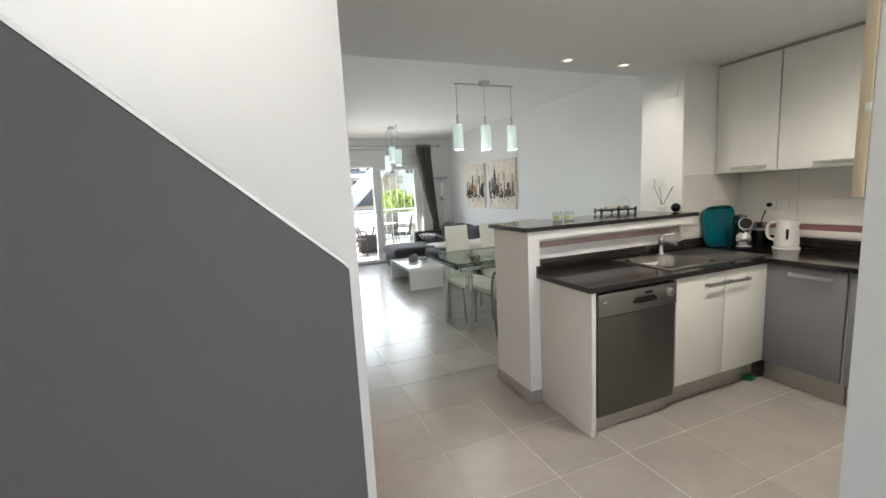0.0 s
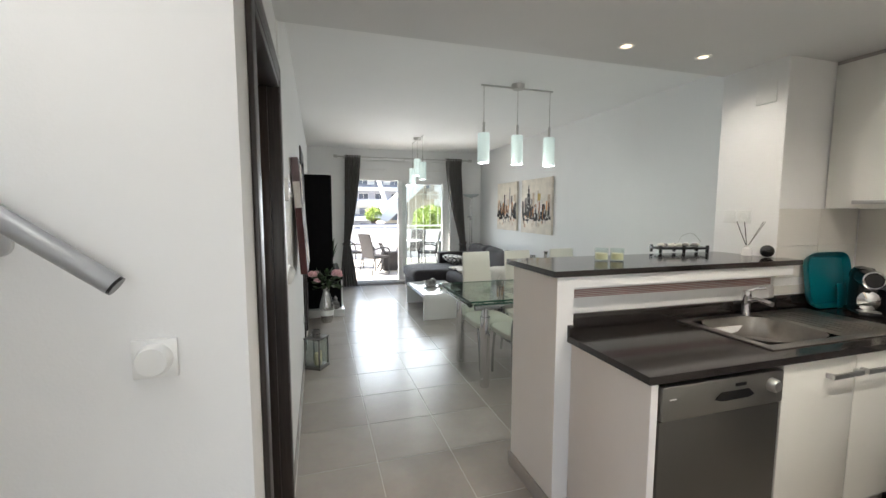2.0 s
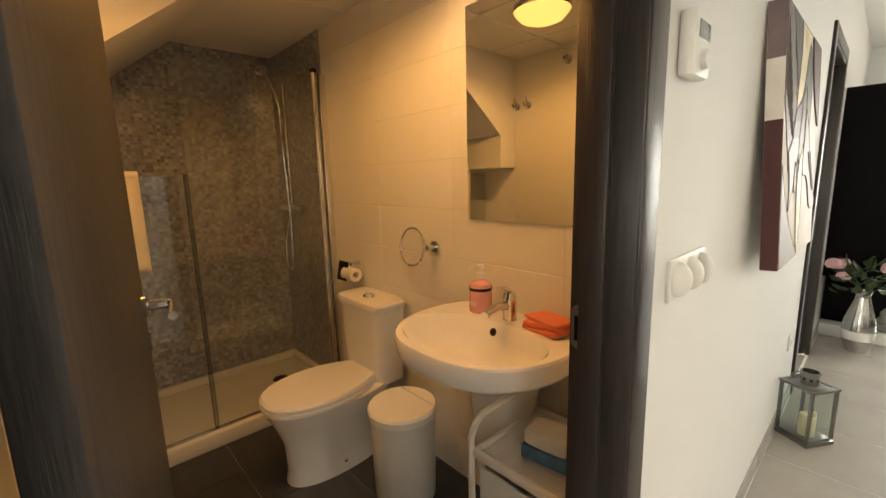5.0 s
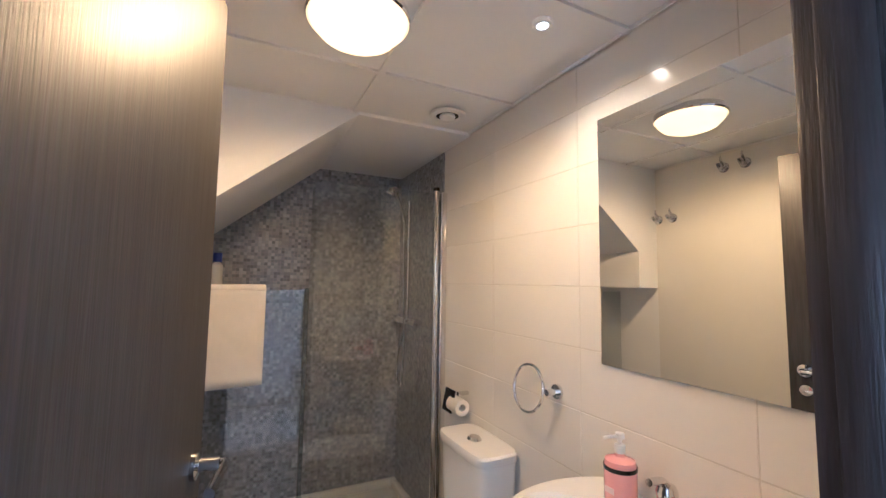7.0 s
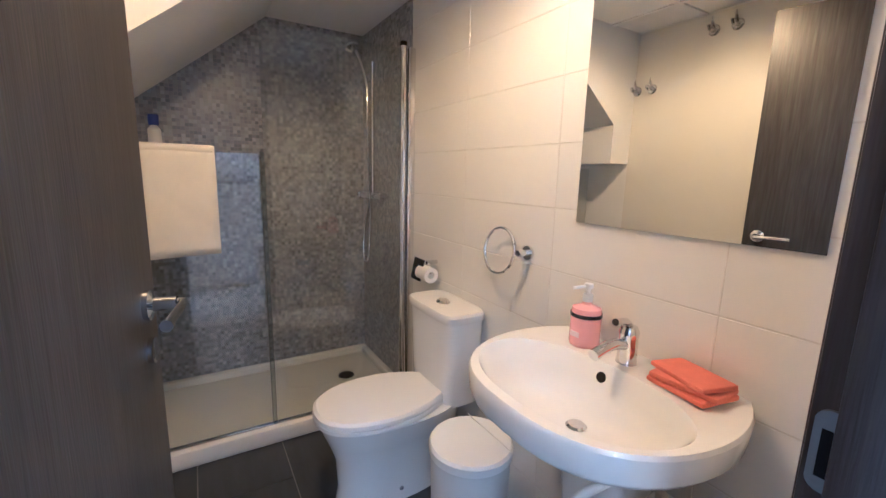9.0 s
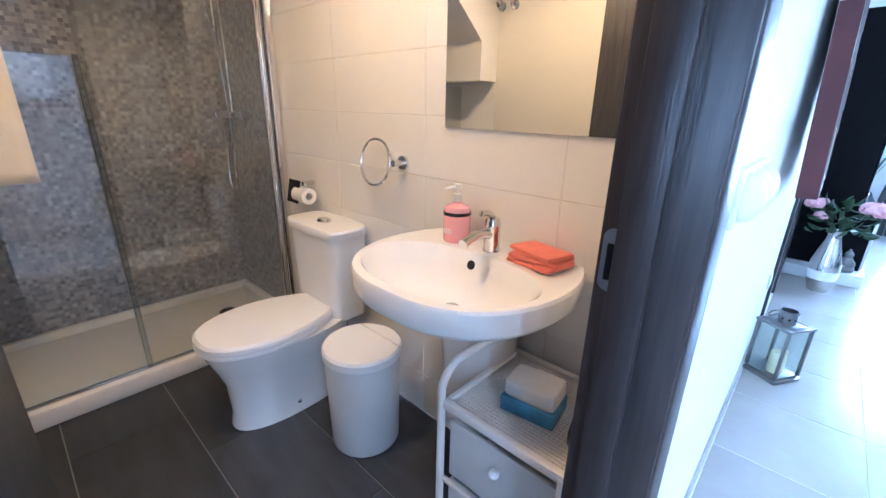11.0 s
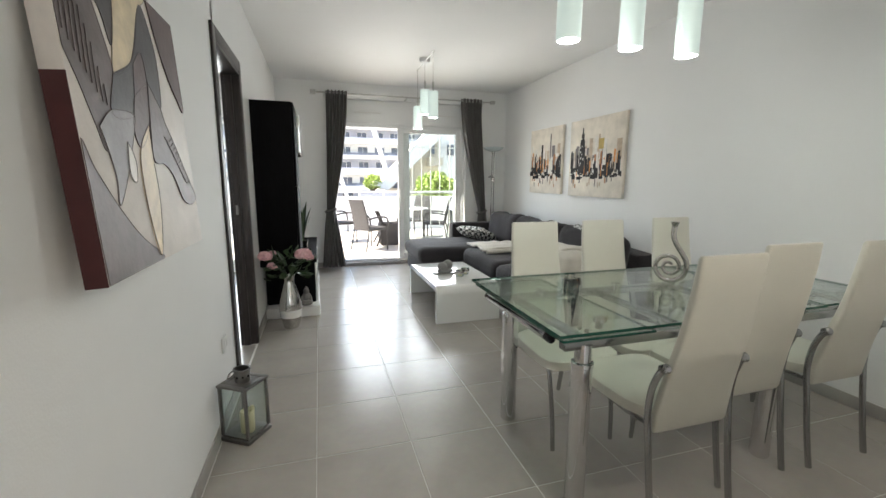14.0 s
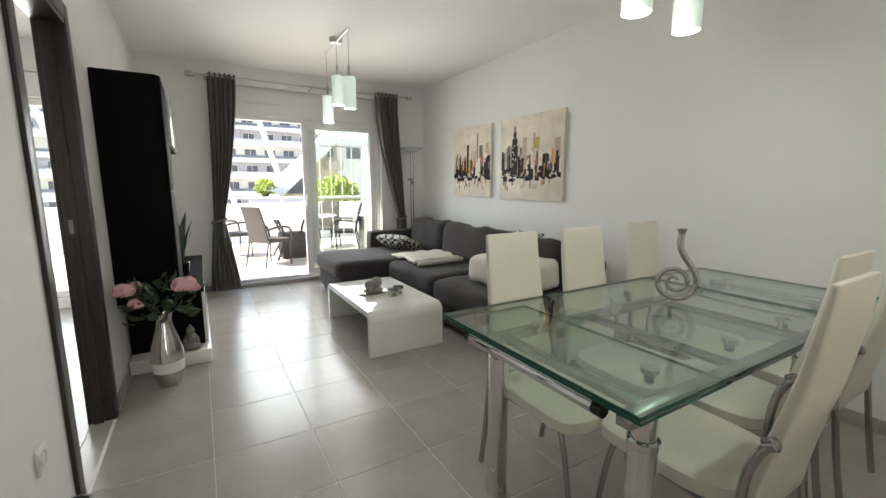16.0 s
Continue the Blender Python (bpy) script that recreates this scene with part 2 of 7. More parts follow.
BLACKPLASTIC = mat("black_gloss_plastic", (0.008, 0.008, 0.009), rough=0.18, var=0.1, scale=8)
CORAL = mat("coral_terry_towel", (0.72, 0.20, 0.12), rough=0.95, var=0.08, scale=20, bump=0.6, bscale=300)
TOWELWHITE = mat("white_terry_towel", (0.70, 0.66, 0.58), rough=0.95, var=0.04, scale=12, bump=0.6, bscale=300)
PINKSOAP = mat("pink_liquid_soap", (0.85, 0.40, 0.40), rough=0.15, var=0.05, scale=8, coat=0.4)
CANDLE = mat("ivory_candle_wax", (0.72, 0.66, 0.42), rough=0.55, var=0.05, scale=12)
LEAF = mat("dark_green_leaf", (0.035, 0.065, 0.022), rough=0.45, var=0.3, scale=14)
PETAL = mat("pink_peony_petal", (0.85, 0.53, 0.56), rough=0.65, var=0.14, scale=18)
STONEGREY = mat("weathered_grey_stone", (0.22, 0.21, 0.20), rough=0.8, var=0.2, scale=20, bump=0.5, bscale=80)
SILVER = mat("silver_ceramic", (0.55, 0.53, 0.51), rough=0.16, metal=0.9, var=0.1, scale=16)
WHITESTEEL = mat("white_powder_coated_steel", (0.72, 0.70, 0.66), rough=0.4, var=0.02, scale=8)
WICKER = mat("grey_brown_wicker", (0.036, 0.032, 0.031), rough=0.7, var=0.35, scale=60, bump=0.8, bscale=120)
TERRACE = mat("pale_terrace_tile", (0.46, 0.42, 0.37), rough=0.6, var=0.10, scale=3, rnd=0.06)
FACADE = mat("white_render_facade", (0.78, 0.77, 0.75), rough=0.85, var=0.04, scale=0.4, bump=0.1, bscale=20)
FACADEGREY = mat("grey_render_facade", (0.46, 0.46, 0.52), rough=0.85, var=0.08, scale=0.5)
DARKPANE = mat("dark_far_window", (0.13, 0.14, 0.18), rough=0.1, var=0.3, scale=0.6)
GROUND = mat("pale_paving", (0.35, 0.33, 0.29), rough=0.9, var=0.15, scale=0.2)
FOLIAGE = mat("sunlit_foliage", (0.30, 0.38, 0.08), rough=0.6, var=0.4, scale=3)
BARK = mat("grey_bark", (0.12, 0.09, 0.07), rough=0.9, var=0.3, scale=12)
CREAMWOOD = mat("cream_painted_wood", (0.62, 0.52, 0.36), rough=0.45, var=0.05, scale=8)
STAIRTILE = mat("beige_stair_tile", (0.52, 0.47, 0.40), rough=0.4, var=0.08, scale=6)
TRAYWHITE = mat("white_acrylic_tray", (0.76, 0.74, 0.68), rough=0.22, var=0.02, scale=4)
CARDBLUE = mat("blue_printed_card", (0.10, 0.27, 0.45), rough=0.5, var=0.25, scale=30)
PAPER = mat("white_tissue_paper", (0.78, 0.76, 0.72), rough=0.9, var=0.03, scale=20, bump=0.3, bscale=100)
BEDLINEN = mat("white_bed_linen", (0.74, 0.73, 0.71), rough=0.9, var=0.04, scale=5, bump=0.3, bscale=40)
ACRYL = thin_glass("clear_lantern_glass", (0.93, 0.96, 0.95), 1.45)
RUSTYRED = mat("oxblood_canvas_edge", (0.060, 0.008, 0.008), rough=0.6, var=0.15, scale=10)


# ---- mesh helpers ----
OFF = {}
BASE = Vector((0, 0, 0))


def finish(name, bm, material, smooth=True):
    me = bpy.data.meshes.new(name)
    bmesh.ops.recalc_face_normals(bm, faces=bm.faces)
    bm.to_mesh(me)
    bm.free()
    for m in (material if isinstance(material, (list, tuple)) else (material,)):
        me.materials.append(m)
    if smooth:
        for p in me.polygons:
            p.use_smooth = True
        me.set_sharp_from_angle(angle=radians(35))
    return me


def thing(name, label, category, at=(0, 0, 0), group="", rz=0, local=False, kind=""):
    """A top-level Empty at the thing's base; parts are given in world places, unless local."""
    ob = new(name)
    ob.empty_display_size = 0.1
    ob.matrix_world = pose(*(Vector(at) + BASE), 0, 0, rz)
    OFF[ob.name] = Vector((0, 0, 0)) if local else Vector(at)
    return tagged(ob, label, category, group, kind)


def part(name, bm, material, parent, label="", smooth=True):
    off = OFF.get(parent.name, Vector((0, 0, 0)))
    bmesh.ops.translate(bm, verts=bm.verts, vec=-off)
    ob = new(name, finish(name, bm, material, smooth))
    ob.parent = parent
    OFF[ob.name] = off
    return tagged(ob, label) if label else ob


def solo(name, bm, material, label, category, group="", kind="", smooth=True):
    ob = new(name, finish(name, bm, material, smooth))
    OFF[ob.name] = Vector((0, 0, 0))
    ob.location = BASE
    return tagged(ob, label, category, group, kind)


def setting(name, bm, material, label, category):
    return solo(name, bm, material, label, category, kind="structure")


def box(lo, hi, bev=0.0, seg=2, bm=None):
    bm2 = bmesh.new()
    bmesh.ops.create_cube(bm2, size=1)
    for v in bm2.verts:
        v.co = Vector([lo[i] + (v.co[i] + 0.5) * (hi[i] - lo[i]) for i in range(3)])
    if bev:
        bmesh.ops.bevel(bm2, geom=bm2.edges[:], offset=min(bev, 0.49 * min(hi[i] - lo[i] for i in range(3))), segments=seg, profile=0.5, affect="EDGES")
    return merge(bm, bm2)


def merge(bm, bm2):
    if bm is None:
        return bm2
    vs = [bm.verts.new(v.co) for v in bm2.verts]
    bm2.verts.index_update()
    for f in bm2.faces:
        try:
            bm.faces.new([vs[v.index] for v in f.verts]).material_index = f.material_index
        except ValueError:
            pass
    bm2.free()
    return bm


def boxes(items, bev=0.0):
    bm = bmesh.new()
    for lo, hi in items:
        box(lo, hi, bev, bm=bm)
    return bm


def lathe(profile, at=(0, 0, 0), n=24, bm=None, sx=1.0, sy=1.0):
    """Turn (radius, height) pairs about the upright axis."""
    bm2 = bmesh.new()
    rings = []
    for r, z in profile:
        if r < 1e-5:
            rings.append([bm2.verts.new((at[0], at[1], at[2] + z))])
        else:
            rings.append([bm2.verts.new((at[0] + sx * r * math.cos(2 * math.pi * k / n), at[1] + sy * r * math.sin(2 * math.pi * k / n), at[2] + z)) for k in range(n)])
    for a, b in zip(rings, rings[1:]):
        for k in range(n):
            j = (k + 1) % n
            if len(a) == 1 and len(b) > 1:
                bm2.faces.new((a[0], b[k], b[j]))
            elif len(b) == 1 and len(a) > 1:
                bm2.faces.new((a[k], a[j], b[0]))
            elif len(a) > 1:
                bm2.faces.new((a[k], a[j], b[j], b[k]))
    return merge(bm, bm2)


def smooth_path(pts, per=6):
    p = [Vector(q) for q in pts]
    out = []
    for i in range(len(p) - 1):
        a, b, c, d = p[max(i - 1, 0)], p[i], p[i + 1], p[min(i + 2, len(p) - 1)]
        for k in range(per):
            t = k / per
            out.append(0.5 * ((2 * b) + (c - a) * t + (2 * a - 5 * b + 4 * c - d) * t * t + (3 * b - a - 3 * c + d) * t ** 3))
    return out + [p[-1]]


def tube(pts, r, n=10, bm=None, curve=0, radii=None, closed=False):
    path = smooth_path(pts, curve) if curve else [Vector(q) for q in pts]
    bm2 = bmesh.new()
    rings = []
    up = Vector((0, 0, 1))
    prev = None
    for i, q in enumerate(path):
        d = (path[min(i + 1, len(path) - 1)] - path[max(i - 1, 0)])
        d = d.normalized() if d.length > 1e-9 else Vector((0, 0, 1))
        side = (prev - d * prev.dot(d)) if prev else d.cross(up if abs(d.z) < 0.9 else Vector((1, 0, 0)))
        side.normalize()
        prev = side
        oth = d.cross(side)
        rr = r if radii is None else radii[0] + (radii[1] - radii[0]) * i / (len(path) - 1)
        rings.append([bm2.verts.new(q + rr * (math.cos(2 * math.pi * k / n) * side + math.sin(2 * math.pi * k / n) * oth)) for k in range(n)])
    for a, b in zip(rings, rings[1:]):
        for k in range(n):
            bm2.faces.new((a[k], a[(k + 1) % n], b[(k + 1) % n], b[k]))
    if closed:
        for k in range(n):
            bm2.faces.new((rings[-1][k], rings[-1][(k + 1) % n], rings[0][(k + 1) % n], rings[0][k]))
    else:
        bm2.faces.new(rings[0][::-1])
        bm2.faces.new(rings[-1])
    return merge(bm, bm2)


def cyl(p0, p1, r, n=16, bm=None):
    return tube([p0, p1], r, n, bm)


def loft(sections, bm=None, cap=True):
    """Skin a stack of closed outlines that have the same number of points."""
    bm2 = bmesh.new()
    rings = [[bm2.verts.new(q) for q in s] for s in sections]
    n = len(rings[0])
    for a, b in zip(rings, rings[1:]):
        for k in range(n):
            bm2.faces.new((a[k], a[(k + 1) % n], b[(k + 1) % n], b[k]))
    if cap:
        bm2.faces.new(rings[0][::-1])
        bm2.faces.new(rings[-1])
    return merge(bm, bm2)


def extrude_poly(pts, axis, lo, hi, bm=None):
    """A flat outline in the other two axes, drawn out along one axis from lo to hi."""
    def put(p, w):
        q = list(p)
        q.insert(axis, w)
        return Vector(q)
    return loft([[put(p, lo) for p in pts], [put(p, hi) for p in pts]], bm)


def cushion(lo, hi, puff=0.5, n=10, bm=None, seed=0, lump=0.004):
    """A soft rounded block: a superellipsoid, flattened, with slight lumps."""
    bm2 = bmesh.new()
    bmesh.ops.create_cube(bm2, size=2)
    bmesh.ops.subdivide_edges(bm2, edges=bm2.edges[:], cuts=n, use_grid_fill=True)
    c = [(lo[i] + hi[i]) / 2 for i in range(3)]
    h = [(hi[i] - lo[i]) / 2 for i in range(3)]
    m = min(h)
    for v in bm2.verts:
        q = Vector([v.co[i] * h[i] for i in range(3)])
        r = puff * m
        core = Vector([max(-h[i] + r, min(h[i] - r, q[i])) for i in range(3)])
        d = q - core
        if d.length > 1e-9:
            q = core + d.normalized() * r
        q += Vector((0, 0, 1)) * lump * noise.noise(q * 7 + Vector((seed, seed * 3, 0)))
        q += q.normalized() * lump * noise.noise(q * 3 + Vector((seed * 2, 5, seed)))
        v.co = q + Vector(c)
    return merge(bm, bm2)


def turn(bm, angle, axis, centre):
    bmesh.ops.rotate(bm, verts=bm.verts, cent=Vector(centre), matrix=Matrix.Rotation(radians(angle), 3, axis))
    return bm


def xf(bm, m):
    bmesh.ops.transform(bm, matrix=m, verts=bm.verts)
    return bm


def oval(cx, cy, z, rx, ry, n=32, p=1.0, a0=0.0):
    """A superellipse outline at height z."""
    out = []
    for i in range(n):
        a = a0 + 2 * math.pi * i / n
        c, s_ = math.cos(a), math.sin(a)
        out.append((cx + rx * math.copysign(abs(c) ** p, c), cy + ry * math.copysign(abs(s_) ** p, s_), z))
    return out


def ball(c, r, n=16, m=10, sx=1, sy=1, sz=1, bm=None):
    return lathe([(0, -r * sz)] + [(r * math.sin(math.pi * i / m), -r * sz * math.cos(math.pi * i / m)) for i in range(1, m)] + [(0, r * sz)], c, n, bm, sx, sy)

# ---- the shell: walls, ceilings, doors, windows ----
WX, EX, NY = 0.30, 3.745, 9.27
KX, KZ, LZ, BZ = 3.745, 2.36, 2.65, 2.22
setting("wall_west", boxes([((0.205, 2.25, 0), (WX, 2.435, LZ)), ((0.205, 2.435, 2.06), (WX, 3.20, LZ)), ((0.205, 3.20, 0), (WX, 5.73, LZ)),
                            ((0.205, 5.695, 2.06), (WX, 6.405, LZ)), ((0.205, 6.405, 0), (WX, NY, LZ))]), WALL, "smooth white plastered wall with two doorways", "wall")
setting("wall_stair", boxes([((-2.57, 2.205, 0), (WX, 2.25, 5.2))]), WALL, "tall white plastered wall beside the stairs", "wall")
setting("wall_bath_north", boxes([((-2.57, 3.716, 0), (0.205, 3.83, LZ))]), WALL, "white bathroom wall behind glazed tiles", "wall")
setting("wall_bath_west", boxes([((-2.57, 2.25, 0), (-2.45, 3.716, LZ))]), MOSAIC, "grey mosaic tiled wall of the shower", "wall")
setting("wall_north", boxes([((0.205, NY, 0), (1.0, 9.52, LZ)), ((1.0, NY, 2.44), (3.07, 9.52, LZ)), ((3.07, NY, 0), (3.9, 9.52, LZ)), ((1.0, NY, -0.15), (3.07, 9.52, 0.035))]),
        WALL, "white end wall round the wide terrace window", "wall")
setting("wall_east", boxes([((EX, 3.32, 0), (3.9, NY, LZ))]), WALL, "long white plastered living room wall", "wall")
setting("wall_stub", boxes([((3.04, 2.915, 0), (3.9, 3.32, LZ))], 0.012), WALL, "white wall stub between kitchen and dining area", "wall")
setting("wall_kitchen_east", boxes([((KX, -1.1, 0), (3.9, 2.915, LZ))]), WALL, "pale kitchen wall behind the worktop", "wall")
setting("wall_pier", boxes([((1.46, 1.03, 0), (KX, 1.15, KZ))]), WALL, "white wall end beside the kitchen", "wall")
setting("wall_hall_south", boxes([((-2.57, -1.25, 0), (-0.4, -1.1, 5.2)), ((1.2, -1.25, 0), (3.9, -1.1, 5.2)), ((-0.4, -1.25, 0), (1.2, -1.1, 0.9)), ((-0.4, -1.25, 2.1), (1.2, -1.1, 5.2))]), WALL, "plain white hall wall", "wall")
setting("wall_hall_west", boxes([((-2.7, -1.1, 0), (-2.57, 2.25, 5.2))]), WALL, "plain white wall at the stair landing", "wall")
setting("wall_upper_stair", boxes([((-2.57, 0.97, 2.5), (0.42, 1.085, 5.2)), ((WX, 1.085, 2.5), (0.42, 2.25, 5.2))]), WALL, "white upper walls of the stairwell", "wall")
setting("ceiling_stairwell", boxes([((-2.57, 1.085, 5.2), (-1.9, 2.205, 5.3)), ((-0.3, 1.085, 5.2), (WX, 2.205, 5.3))]), CEIL, "white stairwell ceiling with an assumed roof light opening", "ceiling")
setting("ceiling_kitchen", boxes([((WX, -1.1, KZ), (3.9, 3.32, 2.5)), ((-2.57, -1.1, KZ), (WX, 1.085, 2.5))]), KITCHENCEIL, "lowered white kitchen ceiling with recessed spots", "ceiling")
setting("ceiling_living", boxes([((0.205, 3.322, LZ), (3.9, 9.52, 2.8)), ((0.205, 3.26, 2.502), (3.9, 3.3215, 2.78))]), CEIL, "smooth white living room ceiling", "ceiling")

# half wall of the stairs
bm = extrude_poly([(0.093, 0.0), (0.093, 1.376), (-2.4, 3.625), (-2.57, 3.63), (-2.57, 0.0)], 1, 1.085, 1.195)
bmesh.ops.recalc_face_normals(bm, faces=bm.faces)
for f in bm.faces:
    f.material_index = 0 if f.normal.y < -0.5 else 1
setting("half_wall_stair", bm, [GREY_WALL, WALL], "grey painted sloping half wall of the staircase", "wall")
bm = extrude_poly([(0.095, 1.376), (0.095, 1.382), (-2.4, 3.633), (-2.4, 3.627)], 1, 1.086, 1.197)
setting("trim_half_wall", bm, WALL, "white cap along the sloping half wall", "trim")
stair = thing("staircase", "beige tiled staircase rising between two walls", "stairs", (-1.0, 1.6, 0), kind="structure")
for k in range(11):
    x1 = -0.05 - 0.23 * k
    part("step", box((x1 - 0.26, 1.195, 0), (x1, 2.205, 0.18 * (k + 1)), 0.006), STAIRTILE, stair)

# ceiling of the bathroom: panels between tee bars, in one mesh
bm = boxes([((-1.42, 2.25, BZ + 0.01), (0.205, 3.716, BZ + 0.05)), ((-2.45, 2.25, BZ - 0.006), (-1.42, 3.716, BZ + 0.05))])
for x in (-1.03, -0.43, 0.165):
    box((x - 0.012, 2.25, BZ), (x + 0.012, 3.716, BZ + 0.012), bm=bm)
for y in (2.52, 3.10):
    box((-1.42, y - 0.012, BZ - 0.001), (0.205, y + 0.012, BZ + 0.012), bm=bm)
box((-1.42, 3.695, BZ - 0.002), (0.205, 3.7, BZ + 0.011), bm=bm)
setting("ceiling_bathroom", bm, CEIL, "white suspended ceiling panels in a tee grid", "ceiling")
bm = extrude_poly([(3.12, BZ - 0.003), (2.43, 1.665), (2.43, 1.43), (2.2565, 1.43), (2.2565, BZ - 0.003)], 0, -2.449, -1.42)
setting("ceiling_stair_bulkhead", bm, CEIL, "white sloping underside of the stairs over the shower", "bulkhead")
# kitchen downlights; the pair at y 1.7 is unseen, added to brighten the cabinets
for k, (cx, cy) in enumerate(((2.06, 3.08), (2.59, 3.08), (2.0, 1.7), (2.6, 1.7))):
    sp = thing("recessed_spotlight", "lit round recessed kitchen downlight, two of the four added unseen", "downlight", (cx, cy, KZ), "kitchen downlights", local=True)
    part("trim_ring", lathe([(0.028, -0.004), (0.042, -0.006), (0.044, 0.0), (0.03, 0.0)], n=24), WHITEPVC, sp)
    part("lens", lathe([(0.0, -0.003), (0.029, -0.003), (0.029, 0.0), (0, 0.0)], n=20), SPOTGLOW, sp, "glowing warm lens")
    lamp("downlight_and_fill_beam", (cx, cy, KZ - 0.012), 2.7 if cy > 2 else 7.0, (1.0, 0.92, 0.82), 0.03, "SPOT", (cx, cy, 0), 158, 0.8)

# skirting tiles
sk = thing("baseboard", "grey tile skirting along the walls", "skirting", (1, 5, 0), kind="structure")
for a, b in ((3.275, 5.62), (6.48, NY)):
    n = max(1, round((b - a) / 0.452))
    for i in range(n):
        part("skirting_tile", box((WX, a + (b - a) * i / n + 0.001, 0), (WX + 0.009, a + (b - a) * (i + 1) / n - 0.001, 0.075), 0.002), SKIRT, sk)
for i in range(13):
    a = 3.325 + i * 0.457
    part("skirting_tile", box((EX - 0.009, a, 0), (EX, a + 0.455, 0.075), 0.002), SKIRT, sk)
for i, (a, b) in enumerate(((WX + 0.01, 1.0), (1.0, 1.5), (1.5, 2.0), (2.0, 2.5), (2.5, 3.07), (3.07, EX - 0.01))):
    part("skirting_tile", box((a + 0.001, NY - 0.009, 0), (b - 0.001, NY, 0.075 if i in (0, 5) else 0.033), 0.002), SKIRT, sk)
part("skirting_tile", box((-0.04, 2.196, 0), (WX + 0.009, 2.205, 0.075), 0.002), STAIRTILE, sk)
for a, b in ((2.206, 2.362),):
    part("skirting_tile", box((WX, a, 0), (WX + 0.009, b, 0.075), 0.002), SKIRT, sk)


def door_frame(name, y0, y1, label):
    """Dark lining and architraves round a doorway in the west wall; y0 and y1 are the clear opening."""
    d = thing(name, label, "door frame", (0.25, (y0 + y1) / 2, 0), kind="structure")
    part("jamb", box((0.192, y0 - 0.03, 0), (0.312, y0, 2.06), 0.003), DARKWOOD, d)
    part("jamb", box((0.192, y1, 0), (0.312, y1 + 0.03, 2.06), 0.003), DARKWOOD, d)
    part("head", box((0.192, y0 - 0.03, 2.03), (0.312, y1 + 0.03, 2.06), 0.003), DARKWOOD, d)
    part("stop", box((0.215, y1 - 0.012, 0), (0.262, y1 + 0.004, 2.03), 0.002), DARKWOOD, d)
    part("stop", box((0.215, y0 - 0.004, 0), (0.262, y0 + 0.002, 2.03), 0.001), DARKWOOD, d)
    for x0, x1 in ((0.300, 0.316), (0.189, 0.205)):
        part("architrave", box((x0, y0 - 0.075, 0), (x1, y0 - 0.005, 2.13), 0.004), DARKWOOD, d)
        part("architrave", box((x0, y1 + 0.005, 0), (x1, y1 + 0.075, 2.13), 0.004), DARKWOOD, d)
        part("architrave", box((x0, y0 - 0.005, 2.055), (x1, y1 + 0.005, 2.13), 0.004), DARKWOOD, d)
    return d


f1 = door_frame("door_1", 2.44, 3.195, "dark wenge frame of the bathroom doorway")
part("strike_plate", extrude_poly([(0.211 + 0.013 * math.cos(a), 1.072 + (0.030 if math.sin(a) > 0 else -0.030) + 0.013 * math.sin(a)) for a in [2 * math.pi * (i + 0.5) / 24 for i in range(24)]], 1, 3.1905, 3.1948), STEEL, f1, "rounded steel strike plate")
part("strike_hole", box((0.205, 3.1895, 1.045), (0.217, 3.1903, 1.095)), BLACK, f1)
f2 = door_frame("door_2", 5.70, 6.40, "dark wenge frame of the bedroom doorway")
part("strike_plate", box((0.228, 6.387, 1.03), (0.246, 6.3878, 1.10), 0.0003), PEWTER, f2, "dull steel strike plate")

# the open bathroom door, turned about its hinge
leaf = thing("bathroom_door_leaf", "dark stained door standing open into the bathroom", "door", (0.181, 2.470, 0), rz=170.4, local=True)
part("panel", box((0, -0.02, 0.008), (0.745, 0.02, 2.025), 0.003), DOORWOOD, leaf)
for sgn in (-1, 1):
    hy = 0.02 * sgn
    hd = part("handle", lathe([(0, 0), (0.026, 0), (0.026, 0.008), (0.012, 0.012), (0.012, 0.045)], n=20), CHROME, leaf, "chrome lever handle with rose")
    hd.data.transform(Matrix.Translation((0.69, hy, 1.10)) @ Matrix.Rotation(radians(-90 * sgn), 4, "X"))
    part("lever", tube([(0.69, hy + 0.045 * sgn, 1.10), (0.68, hy + 0.055 * sgn, 1.10), (0.57, hy + 0.055 * sgn, 1.10)], 0.009, 12, curve=4), CHROME, hd)
    rs = part("lock_rose", lathe([(0, 0), (0.022, 0), (0.022, 0.008), (0.0, 0.010)], n=20), CHROME, leaf)
    rs.data.transform(Matrix.Translation((0.69, hy, 1.02)) @ Matrix.Rotation(radians(-90 * sgn), 4, "X"))

# the sliding terrace window
win = thing("window_1", "white sliding terrace window with its leaf pushed open", "window", (2.03, 9.4, 0.04), kind="structure")
part("frame", boxes([((1.0, 9.36, 0.035), (1.06, 9.46, 2.12)), ((3.01, 9.36, 0.035), (3.07, 9.46, 2.12)), ((1.06, 9.36, 2.06), (3.01, 9.46, 2.12)), ((1.06, 9.36, 0.035), (3.01, 9.46, 0.075))], 0.004), WHITEPVC, win)
part("roller_box", box((1.0, 9.33, 2.122), (3.07, 9.47, 2.438), 0.006), WHITEPVC, win, "white roller shutter box")
for x in (1.355, 2.525):
    vt = part("vent", box((x, 9.312, 2.250), (x + 0.40, 9.331, 2.288), 0.006), WHITEPVC, win)
    part("vent_slot", box((x + 0.015, 9.310, 2.256), (x + 0.385, 9.3125, 2.264)), GROUT, vt)
part("head_ledge", box((1.0, 9.318, 2.112), (3.07, 9.36, 2.128), 0.003), WHITEPVC, win)
